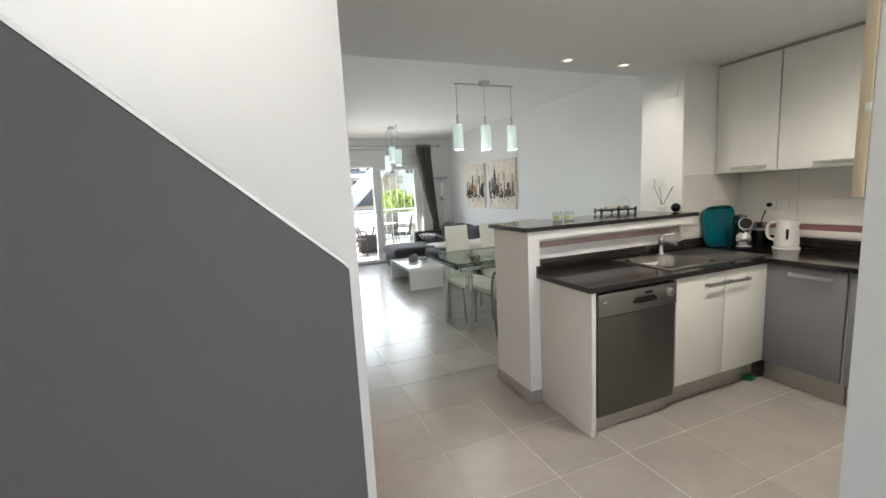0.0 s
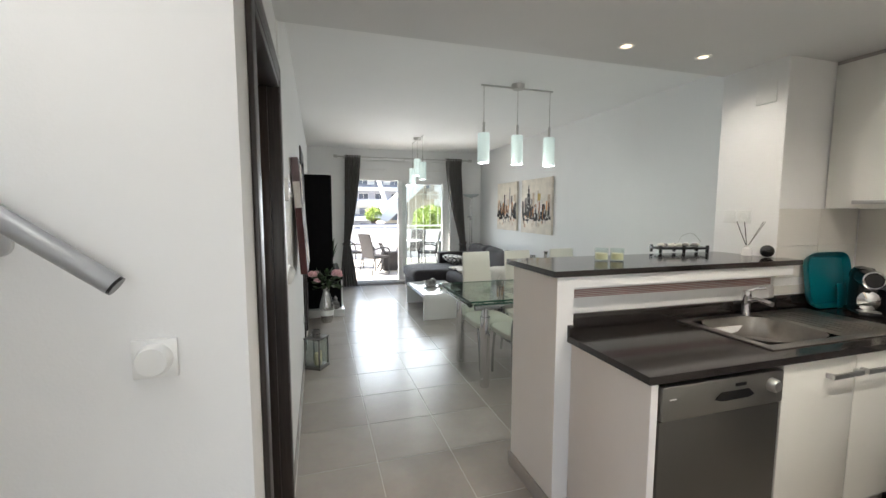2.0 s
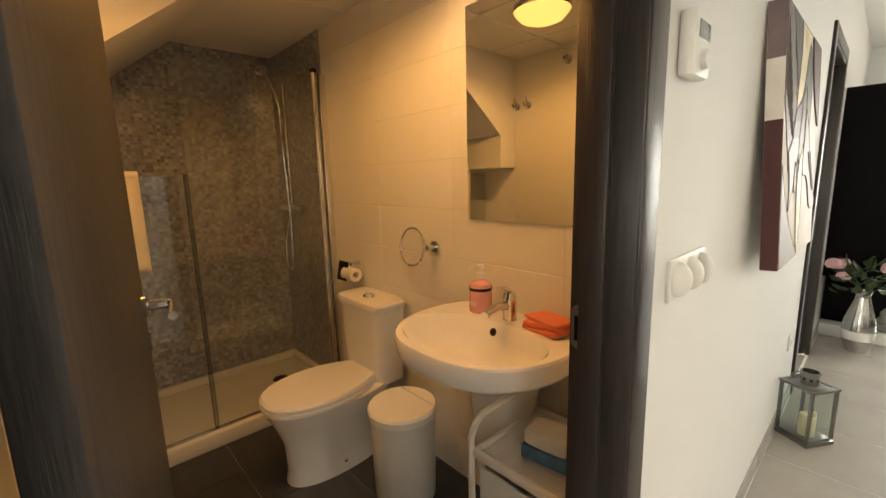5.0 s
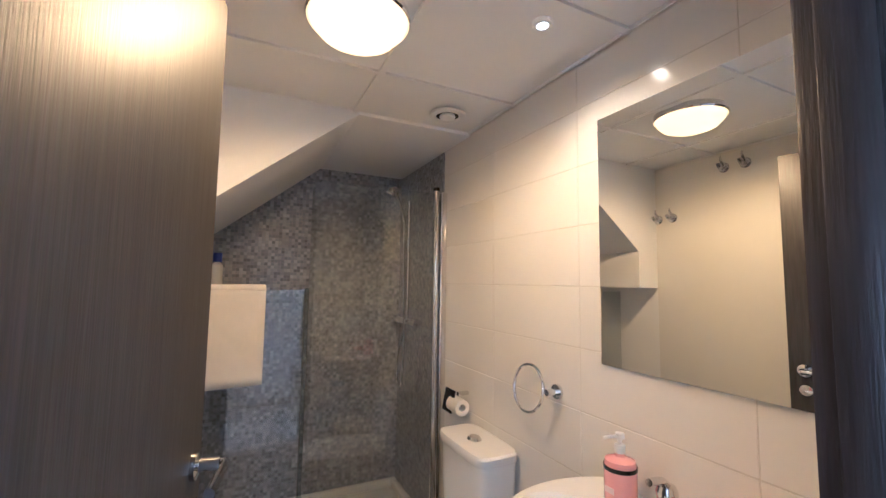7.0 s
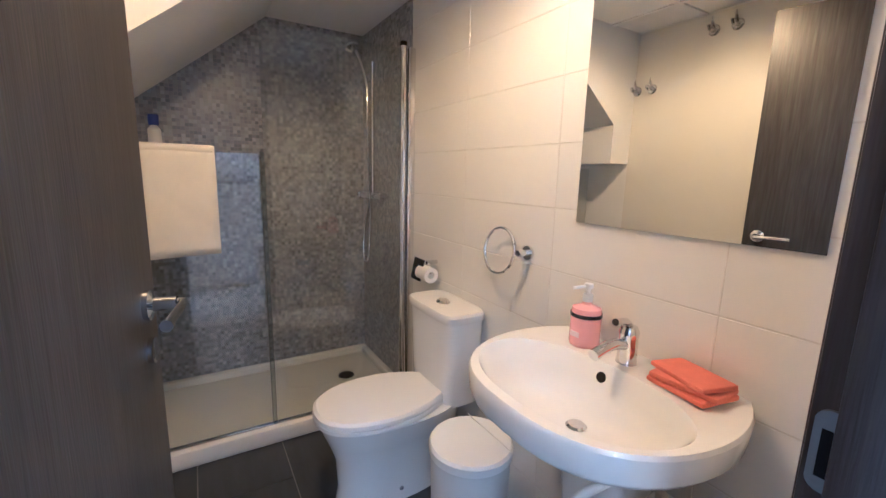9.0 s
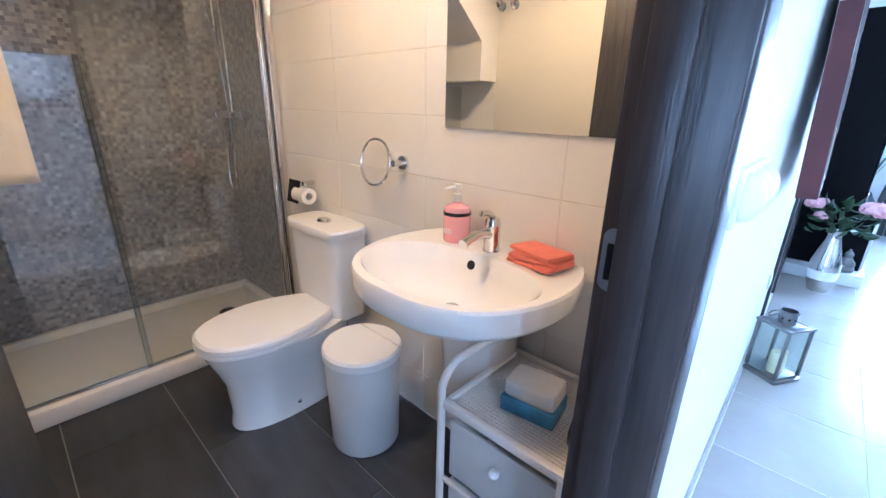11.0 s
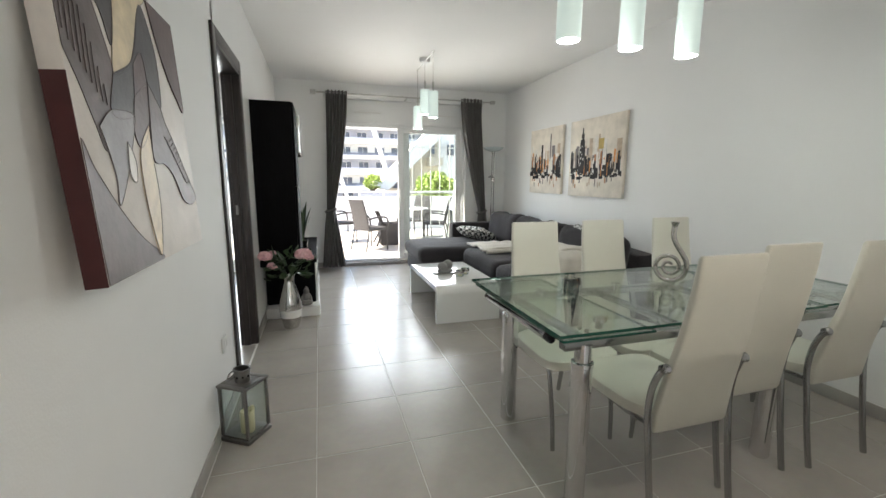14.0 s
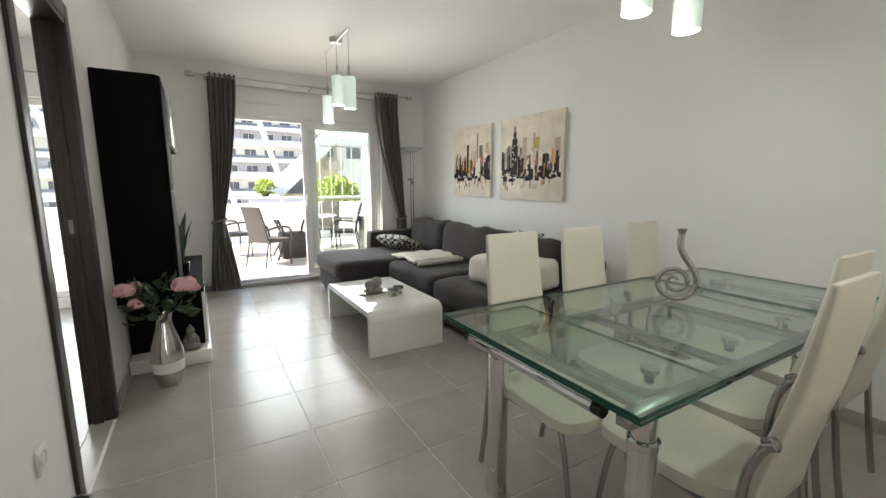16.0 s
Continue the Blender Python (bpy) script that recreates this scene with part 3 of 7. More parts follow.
for nm, x0, x1, y, sw_ in (("sliding_leaf", 2.005, 3.008, 9.385, 0.085), ("sliding_leaf", 2.075, 3.009, 9.432, 0.115)):
    zt = 2.06
    lf = part(nm, boxes([((x0, y - 0.02, 0.075), (x0 + sw_, y + 0.02, zt)), ((x1 - 0.075, y - 0.02, 0.075), (x1, y + 0.02, zt)), ((x0 + sw_, y - 0.02, zt - 0.06), (x1 - 0.075, y + 0.02, zt)), ((x0 + sw_, y - 0.02, 0.075), (x1 - 0.075, y + 0.02, 0.15))], 0.003), WHITEPVC, win)
    pn = part("pane", box((x0 + sw_ - 0.005, y - 0.004, 0.145), (x1 - 0.07, y + 0.004, zt - 0.055)), PANE, lf, smooth=False)
    pn.visible_shadow = False
part("pull_handle", box((2.035, 9.335, 0.95), (2.06, 9.3655, 1.15), 0.006), WHITEPVC, win)
setting("window_sill", boxes([((1.0, NY - 0.012, 0.0352), (3.07, 9.36, 0.045))], 0.003), SKIRT, "grey tile threshold under the terrace window", "sill")

KW = 3.664
BASE = Vector((0.08, 0.092, 0))
# plaster niche wall with bar top between kitchen and dining
knee = thing("wall_knee", "low white wall with a niche under the bar top", "wall", (2.2, 2.95, 0), kind="structure")
for nm, lo, hi in (("end_pier", (1.43, 2.72, 0), (1.52, 3.16, 1.18)), ("back_wall", (1.52, 2.84, 0), (2.958, 3.16, 1.18)), ("lintel", (1.52, 2.72, 1.125), (2.958, 2.84, 1.18)), ("base_wall", (1.52, 2.72, 0), (2.958, 2.84, 0.86))):
    part(nm, box(lo, hi), WALL, knee, smooth=False)
for lo, hi in (((1.42, 2.71, 0), (1.43, 3.17, 0.085)), ((1.43, 2.71, 0), (1.52, 2.72, 0.085)), ((1.43, 3.16, 0), (2.958, 3.17, 0.085))):
    part("skirting_tile", box(lo, hi, 0.002), SKIRT, knee)
part("tile_border", box((1.52, 2.836, 1.05), (2.958, 2.8405, 1.09)), PINK, knee, "dusty pink tile border")
for i in range(4):
    part("border_line", box((1.52, 2.834, 1.055 + 0.009 * i), (2.958, 2.8362, 1.0575 + 0.009 * i)), GROUT, knee)
solo("bar_top", boxes([((1.405, 2.70, 1.182), (3.0, 2.82, 1.21)), ((1.405, 2.82, 1.182), (2.958, 3.205, 1.21))]), STONE, "dark polished granite bar top on the low wall", "bar top", kind="structure", smooth=False)

# wall borders and backsplash tiles in the kitchen
setting("tile_border_east", boxes([((KW - 0.006, 1.15, 1.04), (KW, 2.816, 1.085))]), PINK, "dusty pink tile border on the kitchen wall", "border")
KT = thing("trim_kitchen_tiles", "pale glazed tiles behind the worktop", "wall tiles", (KW, 2, 1), kind="structure")
for r, (z0, z1) in enumerate(((0.99, 1.038), (1.087, 1.275), (1.277, 1.498))):
    for i in range(4):
        y0 = 2.816 - 0.43 * (i + 1)
        part("tile", box((KW - 0.005, max(y0, 1.16), z0), (KW, y0 + 0.428, z1), 0.0015, 1), WALLTILE, KT)
    for i in range(2):
        x0 = 2.962 + 0.346 * i
        part("tile", box((x0, 2.817, z0 if r else 0.99), (x0 + 0.344, 2.8225, z1), 0.0015, 1), WALLTILE, KT)

# ---- kitchen ----
def bar_handle(parent, p, along, length, out):
    """A flat bar handle on two feet; p is its middle on the door, out the way it stands off."""
    a, o = Vector(along) * length / 2, Vector(out)
    q = Vector(p) + o * 0.03
    bm = bmesh.new()
    w = Vector((0, 0, 0.011))
    for c, h, d in ((q, a, o * 0.005), (Vector(p) + o * 0.014 + a * 0.93, a * 0.07, o * 0.014), (Vector(p) + o * 0.014 - a * 0.93, a * 0.07, o * 0.014)):
        lo = [min((c - h - d - w)[i], (c + h + d + w)[i]) for i in range(3)]
        hi = [max((c - h - d - w)[i], (c + h + d + w)[i]) for i in range(3)]
        box(lo, hi, 0.003, bm=bm)
    return part("handle", bm, ALU, parent, "satin aluminium bar handle")


solo("base_end_panel", box((1.512, 2.228, 0), (1.545, 2.715, 0.868), 0.002), WHITEMAT, "white end panel beside the dishwasher", "panel")
dw = thing("dishwasher", "brushed steel dishwasher under the dark worktop", "dishwasher", (1.86, 2.5, 0))
part("body", box((1.552, 2.29, 0.10), (2.165, 2.715, 0.855)), DWSTEEL, dw)
part("door", box((1.554, 2.255, 0.11), (2.163, 2.288, 0.715), 0.006), DWSTEEL, dw)
cp = part("control_panel", box((1.554, 2.245, 0.718), (2.163, 2.288, 0.852), 0.008), PANELSTEEL, dw, "steel control panel")
part("grip", extrude_poly([(1.80, 0.775), (1.83, 0.800), (1.97, 0.800), (2.0, 0.775), (1.97, 0.765), (1.83, 0.765)], 1, 2.2425, 2.2455), BLACKPLASTIC, cp, "dark recessed grip")
part("dial", xf(lathe([(0, 0.03), (0.02, 0.03), (0.026, 0.022), (0.028, 0)], n=24), Matrix.Translation((2.09, 2.246, 0.80)) @ Matrix.Rotation(radians(90), 4, "X")), STEEL, cp, "round programme dial")
part("badge", box((1.90, 2.2435, 0.815), (1.955, 2.2452, 0.828)), BLACKPLASTIC, cp)
part("label_mark", box((1.585, 2.2435, 0.80), (1.615, 2.2452, 0.805)), WHITEMAT, cp)
part("plinth", box((1.556, 2.30, 0.0), (2.163, 2.32, 0.10)), STEEL, dw)
dw.location.y -= 0.03

su = thing("sink_base_cabinet", "pale gloss sink cabinet with two doors", "cabinet", (2.6, 2.5, 0))
part("body", box((2.175, 2.29, 0.152), (3.05, 2.715, 0.74)), WHITEMAT, su)
part("plinth", box((2.175, 2.33, 0.0), (3.06, 2.345, 0.15)), STEEL, su)
for x0, x1, hx in ((2.182, 2.628, 2.53), (2.632, 3.062, 2.75)):
    d = part("door", box((x0, 2.262, 0.155), (x1, 2.288, 0.862), 0.003), CREAMGLOSS, su)
    bar_handle(d, (hx, 2.262, 0.79), (1, 0, 0), 0.19, (0, -1, 0))
su.location.y -= 0.03
for i, (y0, y1) in enumerate(((1.795, 2.255), (1.335, 1.785), (1.16, 1.325))):
    g = thing("grey_base_cabinet", "grey gloss base cabinet with a bar handle", "cabinet", (3.35, (y0 + y1) / 2, 0), "grey base cabinets")
    part("body", box((3.095, y0, 0.152), (3.64, y1 + (0.45 if i == 0 else 0), 0.866)), WHITEMAT, g)
    d = part("door", box((3.066, y0 + 0.003, 0.155), (3.092, y1 - 0.003, 0.862), 0.003), GREYGLOSS, g)
    bar_handle(d, (3.066, (y0 + y1) / 2 - 0.05, 0.81), (0, 1, 0), 0.24, (-1, 0, 0))
    part("plinth", box((3.13, y0, 0.0), (3.145, y1, 0.15)), STEEL, g)

def cut_plate(xs, ys, z0, z1, keep):
    """A flat slab over the kept cells of a grid, closed at its edges, in one skin."""
    bm = bmesh.new()
    vs_ = {}

    def v(i, j, z):
        if (i, j, z) not in vs_:
            vs_[(i, j, z)] = bm.verts.new((xs[i], ys[j], z))
        return vs_[(i, j, z)]
    for i in range(len(xs) - 1):
        for j in range(len(ys) - 1):
            if not keep(i, j):
                continue
            for z in (z0, z1):
                bm.faces.new((v(i, j, z), v(i + 1, j, z), v(i + 1, j + 1, z), v(i, j + 1, z)))
            for di, dj, a, b in ((-1, 0, (0, 0), (0, 1)), (1, 0, (1, 0), (1, 1)), (0, -1, (0, 0), (1, 0)), (0, 1, (0, 1), (1, 1))):
                if not (0 <= i + di < len(xs) - 1 and 0 <= j + dj < len(ys) - 1 and keep(i + di, j + dj)):
                    bm.faces.new((v(i + a[0], j + a[1], z0), v(i + b[0], j + b[1], z0), v(i + b[0], j + b[1], z1), v(i + a[0], j + a[1], z1)))
    return bm


bm = cut_plate((1.49, 2.24, 2.72, 3.04, 3.648), (1.16, 2.213, 2.33, 2.74, 2.822), 0.87, 0.90, lambda i, j: (i == 3 if j == 0 else (i, j) != (1, 2)))
wt = solo("worktop", bm, STONE, "dark polished granite worktop turning the kitchen corner", "worktop", smooth=False)
bs = thing("worktop_upstand", "dark granite upstand along the kitchen walls", "upstand", (2.2, 2.83, 0.9))
part("upstand", boxes([((1.49, 2.70, 0.902), (1.515, 2.836, 0.95)), ((1.52, 2.800, 0.902), (2.96, 2.821, 0.975)), ((2.962, 2.798, 0.902), (3.63, 2.816, 0.985)), ((3.63, 1.16, 0.902), (3.644, 2.816, 0.985))], 0.001), STONE, bs)

snk = thing("kitchen_sink", "stainless steel sink with drainer and mixer tap", "sink", (2.6, 2.55, 0.9))
part("rim", boxes([((2.20, 2.29, 0.901), (3.16, 2.335, 0.907)), ((2.20, 2.735, 0.901), (3.16, 2.78, 0.907)), ((2.20, 2.335, 0.901), (2.245, 2.735, 0.907)), ((2.715, 2.335, 0.901), (3.16, 2.735, 0.9045))], 0.002), SINKSTEEL, snk)
sec = []
for k, (z, r) in enumerate(((0.907, 0.0), (0.90, 0.006), (0.80, 0.02), (0.76, 0.06), (0.752, 0.17))):
    ring = []
    for i in range(32):
        a = 2 * math.pi * i / 32
        c, s_ = math.cos(a), math.sin(a)
        ring.append((2.48 + (0.237 - r) * math.copysign(abs(c) ** 0.55, c), 2.535 + (0.203 - r) * math.copysign(abs(s_) ** 0.55, s_), z))
    sec.append(ring)
bmx = loft(sec, cap=False)
bmx.faces.new([v for v in list(bmx.verts)[-32:]])
part("bowl", bmx, SINKSTEEL, snk)
part("drain", lathe([(0, 0.756), (0.03, 0.756), (0.035, 0.753)], (2.48, 2.55, 0)), CHROME, snk)
for i in range(6):
    part("drainer_rib", box((2.78 + 0.05 * i, 2.36, 0.904), (2.79 + 0.05 * i, 2.71, 0.908), 0.0015), SINKSTEEL, snk)
tp = part("mixer_tap", lathe([(0.0, 0.0), (0.028, 0.0), (0.026, 0.01), (0.022, 0.02), (0.022, 0.10), (0.024, 0.11), (0.02, 0.135), (0, 0.14)], (2.66, 2.755, 0.905)), CHROME, snk, "chrome single lever mixer tap")
part("spout", tube([(2.66, 2.75, 0.98), (2.65, 2.69, 1.005), (2.635, 2.60, 1.0)], 0.013, 12, curve=4), CHROME, tp)
part("lever", tube([(2.66, 2.755, 1.04), (2.70, 2.735, 1.055), (2.745, 2.715, 1.06)], 0.008, 10, curve=4), CHROME, tp)

for i, (y0, y1, hy) in enumerate(((2.366, 2.818, 2.47), (1.82, 2.362, 1.93), (1.33, 1.816, 1.46))):
    u = thing("wall_cabinet", "pale gloss wall cabinet with aluminium handle", "cabinet", (3.5, (y0 + y1) / 2, 1.465), "upper kitchen cabinets")
    part("body", box((3.36, y0, 1.502), (3.644, y1, 2.337)), WHITEMAT, u)
    d = part("door", box((3.335, y0 + 0.002, 1.50), (3.358, y1 - 0.002, 2.337), 0.003), CREAMGLOSS, u)
    bar_handle(d, (3.335, hy + 0.08, 1.535), (0, 1, 0), 0.24, (-1, 0, 0))
setting("trim_cabinet_top", boxes([((3.345, 1.16, 2.339), (3.644, 2.82, 2.3595))]), SKIRT, "dark filler strip above the wall cabinets", "trim")

# things on the worktop and the bar
tr = thing("teal_tray", "teal plastic tray leaning in the corner", "tray", (3.33, 2.755, 0.90), local=True)
bm = loft([[(x * k, y, 0.17 + z * k) for x, z in [(0.19 * math.copysign(abs(math.cos(a)) ** 0.4, math.cos(a)), 0.165 * math.copysign(abs(math.sin(a)) ** 0.4, math.sin(a))) for a in [2 * math.pi * i / 40 for i in range(40)]]] for k, y in ((1.0, -0.03), (1.02, -0.03), (0.93, 0.004), (0.87, 0.0), (0.96, -0.03))], cap=False)
bm.faces.new(list(bm.verts)[120:160])
part("shell", turn(bm, -8, "X", (0, 0, 0)), TEAL, tr)
part("inner_panel", turn(box((-0.15, -0.008, 0.04), (0.15, -0.004, 0.30), 0.002), -8, "X", (0, 0, 0)), TEAL, tr)
bd = solo("small_cutting_board", turn(box((3.245, 2.79, 0.902), (3.315, 2.80, 1.05), 0.004), -6, "X", (3.28, 2.80, 0.9)), TEAL, "small blue green board leaning on the wall", "board")
bd.location += Vector((0.12, -0.075, 0))

cm = thing("capsule_coffee_machine", "black and chrome capsule coffee machine", "coffee machine", (3.40, 2.70, 0.90))
part("base", box((3.345, 2.60, 0.902), (3.455, 2.82, 0.925), 0.01), BLACKPLASTIC, cm)
part("body", loft([[(3.40 + 0.055 * c, 2.74 + 0.085 * s_, z) for c, s_ in [(math.cos(a), math.sin(a)) for a in [2 * math.pi * i / 20 for i in range(20)]]] for z in (0.925, 1.0, 1.12)] + [[(3.40 + 0.04 * math.cos(a), 2.74 + 0.07 * math.sin(a), 1.16) for a in [2 * math.pi * i / 20 for i in range(20)]]]), BLACKPLASTIC, cm)
hd = part("head", cyl((3.40, 2.60, 1.105), (3.40, 2.78, 1.115), 0.052, 24), BLACKPLASTIC, cm)
part("chrome_ring", tube([(3.40 + 0.045 * math.cos(a), 2.598, 1.105 + 0.045 * math.sin(a)) for a in [2 * math.pi * i / 24 for i in range(24)]], 0.007, 8, closed=True), CHROME, hd)
part("chrome_cheek", loft([[(3.40 + k * 0.05 * math.cos(a), 2.645 - 0.02 * (1 - k), 0.985 + k * 0.055 * math.sin(a)) for a in [2 * math.pi * i / 20 for i in range(20)]] for k in (1.0, 0.7, 0.2)]), CHROME, cm)
part("drip_grid", box((3.355, 2.60, 0.925), (3.445, 2.66, 0.931), 0.002), STEEL, cm)
cm.matrix_world = pose(3.43, 2.685, 0.90, 0, 0, -45)
jr = thing("black_canister", "black canister with a steel band", "canister", (3.515, 2.74, 0.90))
part("body", lathe([(0, 0), (0.05, 0), (0.052, 0.01), (0.052, 0.15), (0.03, 0.165), (0, 0.165)], (3.515, 2.74, 0.902)), BLACKPLASTIC, jr)
part("band", lathe([(0.053, 0.13), (0.0535, 0.132), (0.0535, 0.15), (0.053, 0.152)], (3.515, 2.74, 0.902)), STEEL, jr)
part("stopper", lathe([(0, 0.165), (0.018, 0.165), (0.018, 0.19), (0, 0.192)], (3.515, 2.74, 0.902)), BLACKPLASTIC, jr)
jr.location += Vector((0.03, -0.16, 0))
kt = thing("electric_kettle", "white plastic electric kettle on its base", "kettle", (3.52, 2.37, 0.90), rz=120, local=True)
part("base", lathe([(0, 0.002), (0.085, 0.002), (0.085, 0.018), (0.07, 0.022), (0, 0.022)]), PLASTIC, kt)
part("jug", lathe([(0, 0.024), (0.074, 0.024), (0.078, 0.05), (0.072, 0.14), (0.064, 0.21), (0.062, 0.222), (0.0, 0.23)], n=32), PLASTIC, kt)
part("handle", tube([(0.06, 0, 0.205), (0.105, 0, 0.20), (0.122, 0, 0.15), (0.11, 0, 0.09), (0.073, 0, 0.07)], 0.011, 12, curve=5), PLASTIC, kt)
part("spout", loft([[(-0.055, -0.022, 0.16), (-0.055, 0.022, 0.16), (-0.06, 0.012, 0.17)], [(-0.055, -0.03, 0.215), (-0.055, 0.03, 0.215), (-0.088, 0.0, 0.215)]]), PLASTIC, kt)
part("water_window", box((-0.008, 0.066, 0.07), (0.008, 0.0755, 0.16), 0.002), BLACKPLASTIC, kt)
part("lid_button", box((0.03, -0.012, 0.224), (0.055, 0.012, 0.234), 0.003), PLASTIC, kt)
cb = thing("power_cord", "black plug and cord in the wall socket", "cord", (KW - 0.01, 2.57, 1.23))
part("plug", xf(lathe([(0, 0), (0.018, 0), (0.018, 0.02), (0.01, 0.035), (0, 0.036)], n=14), Matrix.Translation((KW - 0.015, 2.57, 1.23)) @ Matrix.Rotation(radians(-90), 4, "Y")), BLACKPLASTIC, cb)
part("cable", tube([(KW - 0.05, 2.58, 1.19), (KW - 0.06, 2.62, 1.05), (KW - 0.06, 2.68, 0.96), (3.53, 2.70, 0.91)], 0.004, 8, curve=5), BLACKPLASTIC, cb)


def socket(at, out, label, name="wall_socket", round_=True, size=0.082):
    """A white faceplate; out is +-1 along x, or +-2 along y."""
    s = thing(name, label, "socket" if round_ else "switch", at, local=True)
    rot = {1: 0, -1: 180, 2: 90, -2: -90}[out]
    s.matrix_world = pose(*(Vector(at) + BASE), 0, 0, rot)
    h = size / 2
    part("faceplate", box((0, -h, -h), (0.010, h, h), 0.003), PLASTIC, s)
    if round_:
        rr = part("well", lathe([(0.0, 0.004), (0.019, 0.004), (0.021, 0.013), (0.026, 0.013), (0.027, 0.009)], n=24), PLASTIC, s)
        rr.data.transform(Matrix.Rotation(radians(90), 4, "Y"))
        for dy in (-0.0095, 0.0095):
            part("pin_hole", box((0.0035, dy - 0.0025, -0.0025), (0.0052, dy + 0.0025, 0.0025)), BLACKPLASTIC, s)
    return s


socket((KW - 0.006, 2.57, 1.23), -1, "white socket with a black plug above the worktop")
socket((KW - 0.006, 2.475, 1.23), -1, "white wall socket above the kettle")
socket((2.961, 3.117, 1.446), -1, "white double light switch on the wall stub", "light_switch", False)
socket((2.961, 3.02, 1.446), -1, "white socket beside the light switch")
solo("wall_vent_grille", box((2.952, 2.88, 2.12), (2.96, 3.0, 2.25), 0.003), PLASTIC, "flat white cover plate high on the wall", "cover plate")

jc = thing("glass_candle_jar", "two clear glass jars with yellow candles on the bar", "candle", (1.91, 2.97, 1.21))
for i, (dx, dy) in enumerate(((-0.035, 0.02), (0.04, -0.015))):
    part("jar", lathe([(0, 0.001), (0.034, 0.001), (0.036, 0.006), (0.036, 0.07), (0.033, 0.07), (0.033, 0.008), (0, 0.008)], (1.91 + dx, 2.97 + dy, 1.21)), ACRYL, jc)
    part("wax", lathe([(0, 0.009), (0.0325, 0.009), (0.0325, 0.042), (0, 0.040)], (1.91 + dx, 2.97 + dy, 1.21)), CANDLE, jc)
bt = thing("bar_tray", "small dark tray with stones on low feet", "tray", (2.66, 3.22, 1.21), rz=-12, local=True)
part("board", box((-0.17, -0.06, 0.024), (0.17, 0.06, 0.038), 0.004), BLACKPLASTIC, bt)
for x in (-0.16, 0.0, 0.16):
    for y in (-0.05, 0.05):
        part("foot", box((x - 0.008, y - 0.008, 0.001), (x + 0.008, y + 0.008, 0.05), 0.003), BLACKPLASTIC, bt)
for i in range(9):
    part("pebble", lathe([(0, 0), (0.02, 0.006), (0.024, 0.012), (0.015, 0.022), (0, 0.025)], (-0.125 + 0.031 * i, 0.02 * math.sin(i * 2.4), 0.038), 12, sx=1.2, sy=0.8), STONEGREY if i % 2 else CREAMCLOTH, bt)
part("wire", tube([(-0.02, 0, 0.04), (0.02, 0, 0.11), (0.09, 0, 0.125), (0.15, 0, 0.07)], 0.002, 6, curve=5), STEEL, bt)
rd = thing("reed_diffuser", "white reed diffuser with dark sticks", "diffuser", (2.90, 2.95, 1.21))
part("pot", lathe([(0, 0.001), (0.028, 0.001), (0.03, 0.01), (0.028, 0.045), (0.012, 0.055), (0.012, 0.065), (0, 0.065)], (2.90, 2.95, 1.21)), CERAMIC, rd)
for i, (dx, dy) in enumerate(((-0.07, 0.02), (-0.06, -0.02), (0.04, -0.06), (0.035, -0.075))):
    part("stick", cyl((2.90, 2.95, 1.26), (2.90 + dx, 2.95 + dy, 1.42), 0.0025, 6), BLACKPLASTIC if i < 2 else STONEGREY, rd)
solo("dark_glass_ball", lathe([(0, 0.001)] + [(0.036 * math.sin(a), 0.037 - 0.036 * math.cos(a)) for a in [math.pi * i / 12 for i in range(1, 12)]] + [(0, 0.073)], (2.93, 2.85, 1.21)), BLACKPLASTIC, "small dark round ornament on the bar", "ornament")
gr = thing("green_scouring_brush", "green plastic brush on the kitchen floor", "brush", (3.02, 2.27, 0))
part("head", box((2.97, 2.25, 0.002), (3.03, 2.29, 0.03), 0.006), mat("green_plastic", (0.0, 0.16, 0.05), rough=0.4), gr)
part("bristle_block", box((2.975, 2.255, 0.03), (3.025, 2.285, 0.045), 0.003), mat("dark_green_bristle", (0.01, 0.08, 0.03), rough=0.8), gr)

BASE = Vector((0, 0, 0))
# things by the hall: handrail, dimmer, cream panel like an open cabinet door, dark frame
hr = thing("stair_handrail", "grey painted handrail on wall brackets", "handrail", (0.06, 2.10, 1.3))
d0 = Vector((0.072, 2.14, 1.338))
dv = Vector((-0.79, 0, 0.62)).normalized()
part("rail", cyl(d0, d0 + dv * 2.9, 0.021, 20), RAILPAINT, hr)
part("end_cap", cyl(d0 - dv * 0.006, d0 + dv * 0.001, 0.0205, 20), BLACKPLASTIC, hr, "black end cap")
for s_ in (0.27, 1.3, 2.3):
    c = d0 + dv * s_
    br = part("bracket", tube([c - Vector((0, 0, 0.02)), c - Vector((0.01, 0, 0.06)), c + Vector((0.0, 0.03, -0.085)), c + Vector((0, 0.064, -0.085))], 0.007, 10, curve=4), RAILPAINT, hr)
    part("rose", cyl(c + Vector((0, 0.055, -0.085)), c + Vector((0, 0.0645, -0.085)), 0.026, 20), ALU, br)
dm = socket((0.114, 2.205, 1.162), -2, "white rotary dimmer on the stair wall", "dimmer_switch", False, 0.088)
kn = part("knob", lathe([(0.0, 0.036), (0.030, 0.034), (0.034, 0.026), (0.036, 0.01), (0.036, 0.008)], n=28), PLASTIC, dm)
kn.data.transform(Matrix.Rotation(radians(90), 4, "Y"))
# a plain panel with hinge clips, standing for an open wall cabinet door
rk = thing("cream_wall_rack", "cream painted panel like an open cabinet door at the wall end", "rack", (1.5, 1.17, 1.4))
part("board", box((1.455, 1.152, 1.395), (1.90, 1.178, 2.26), 0.003), CREAMWOOD, rk)
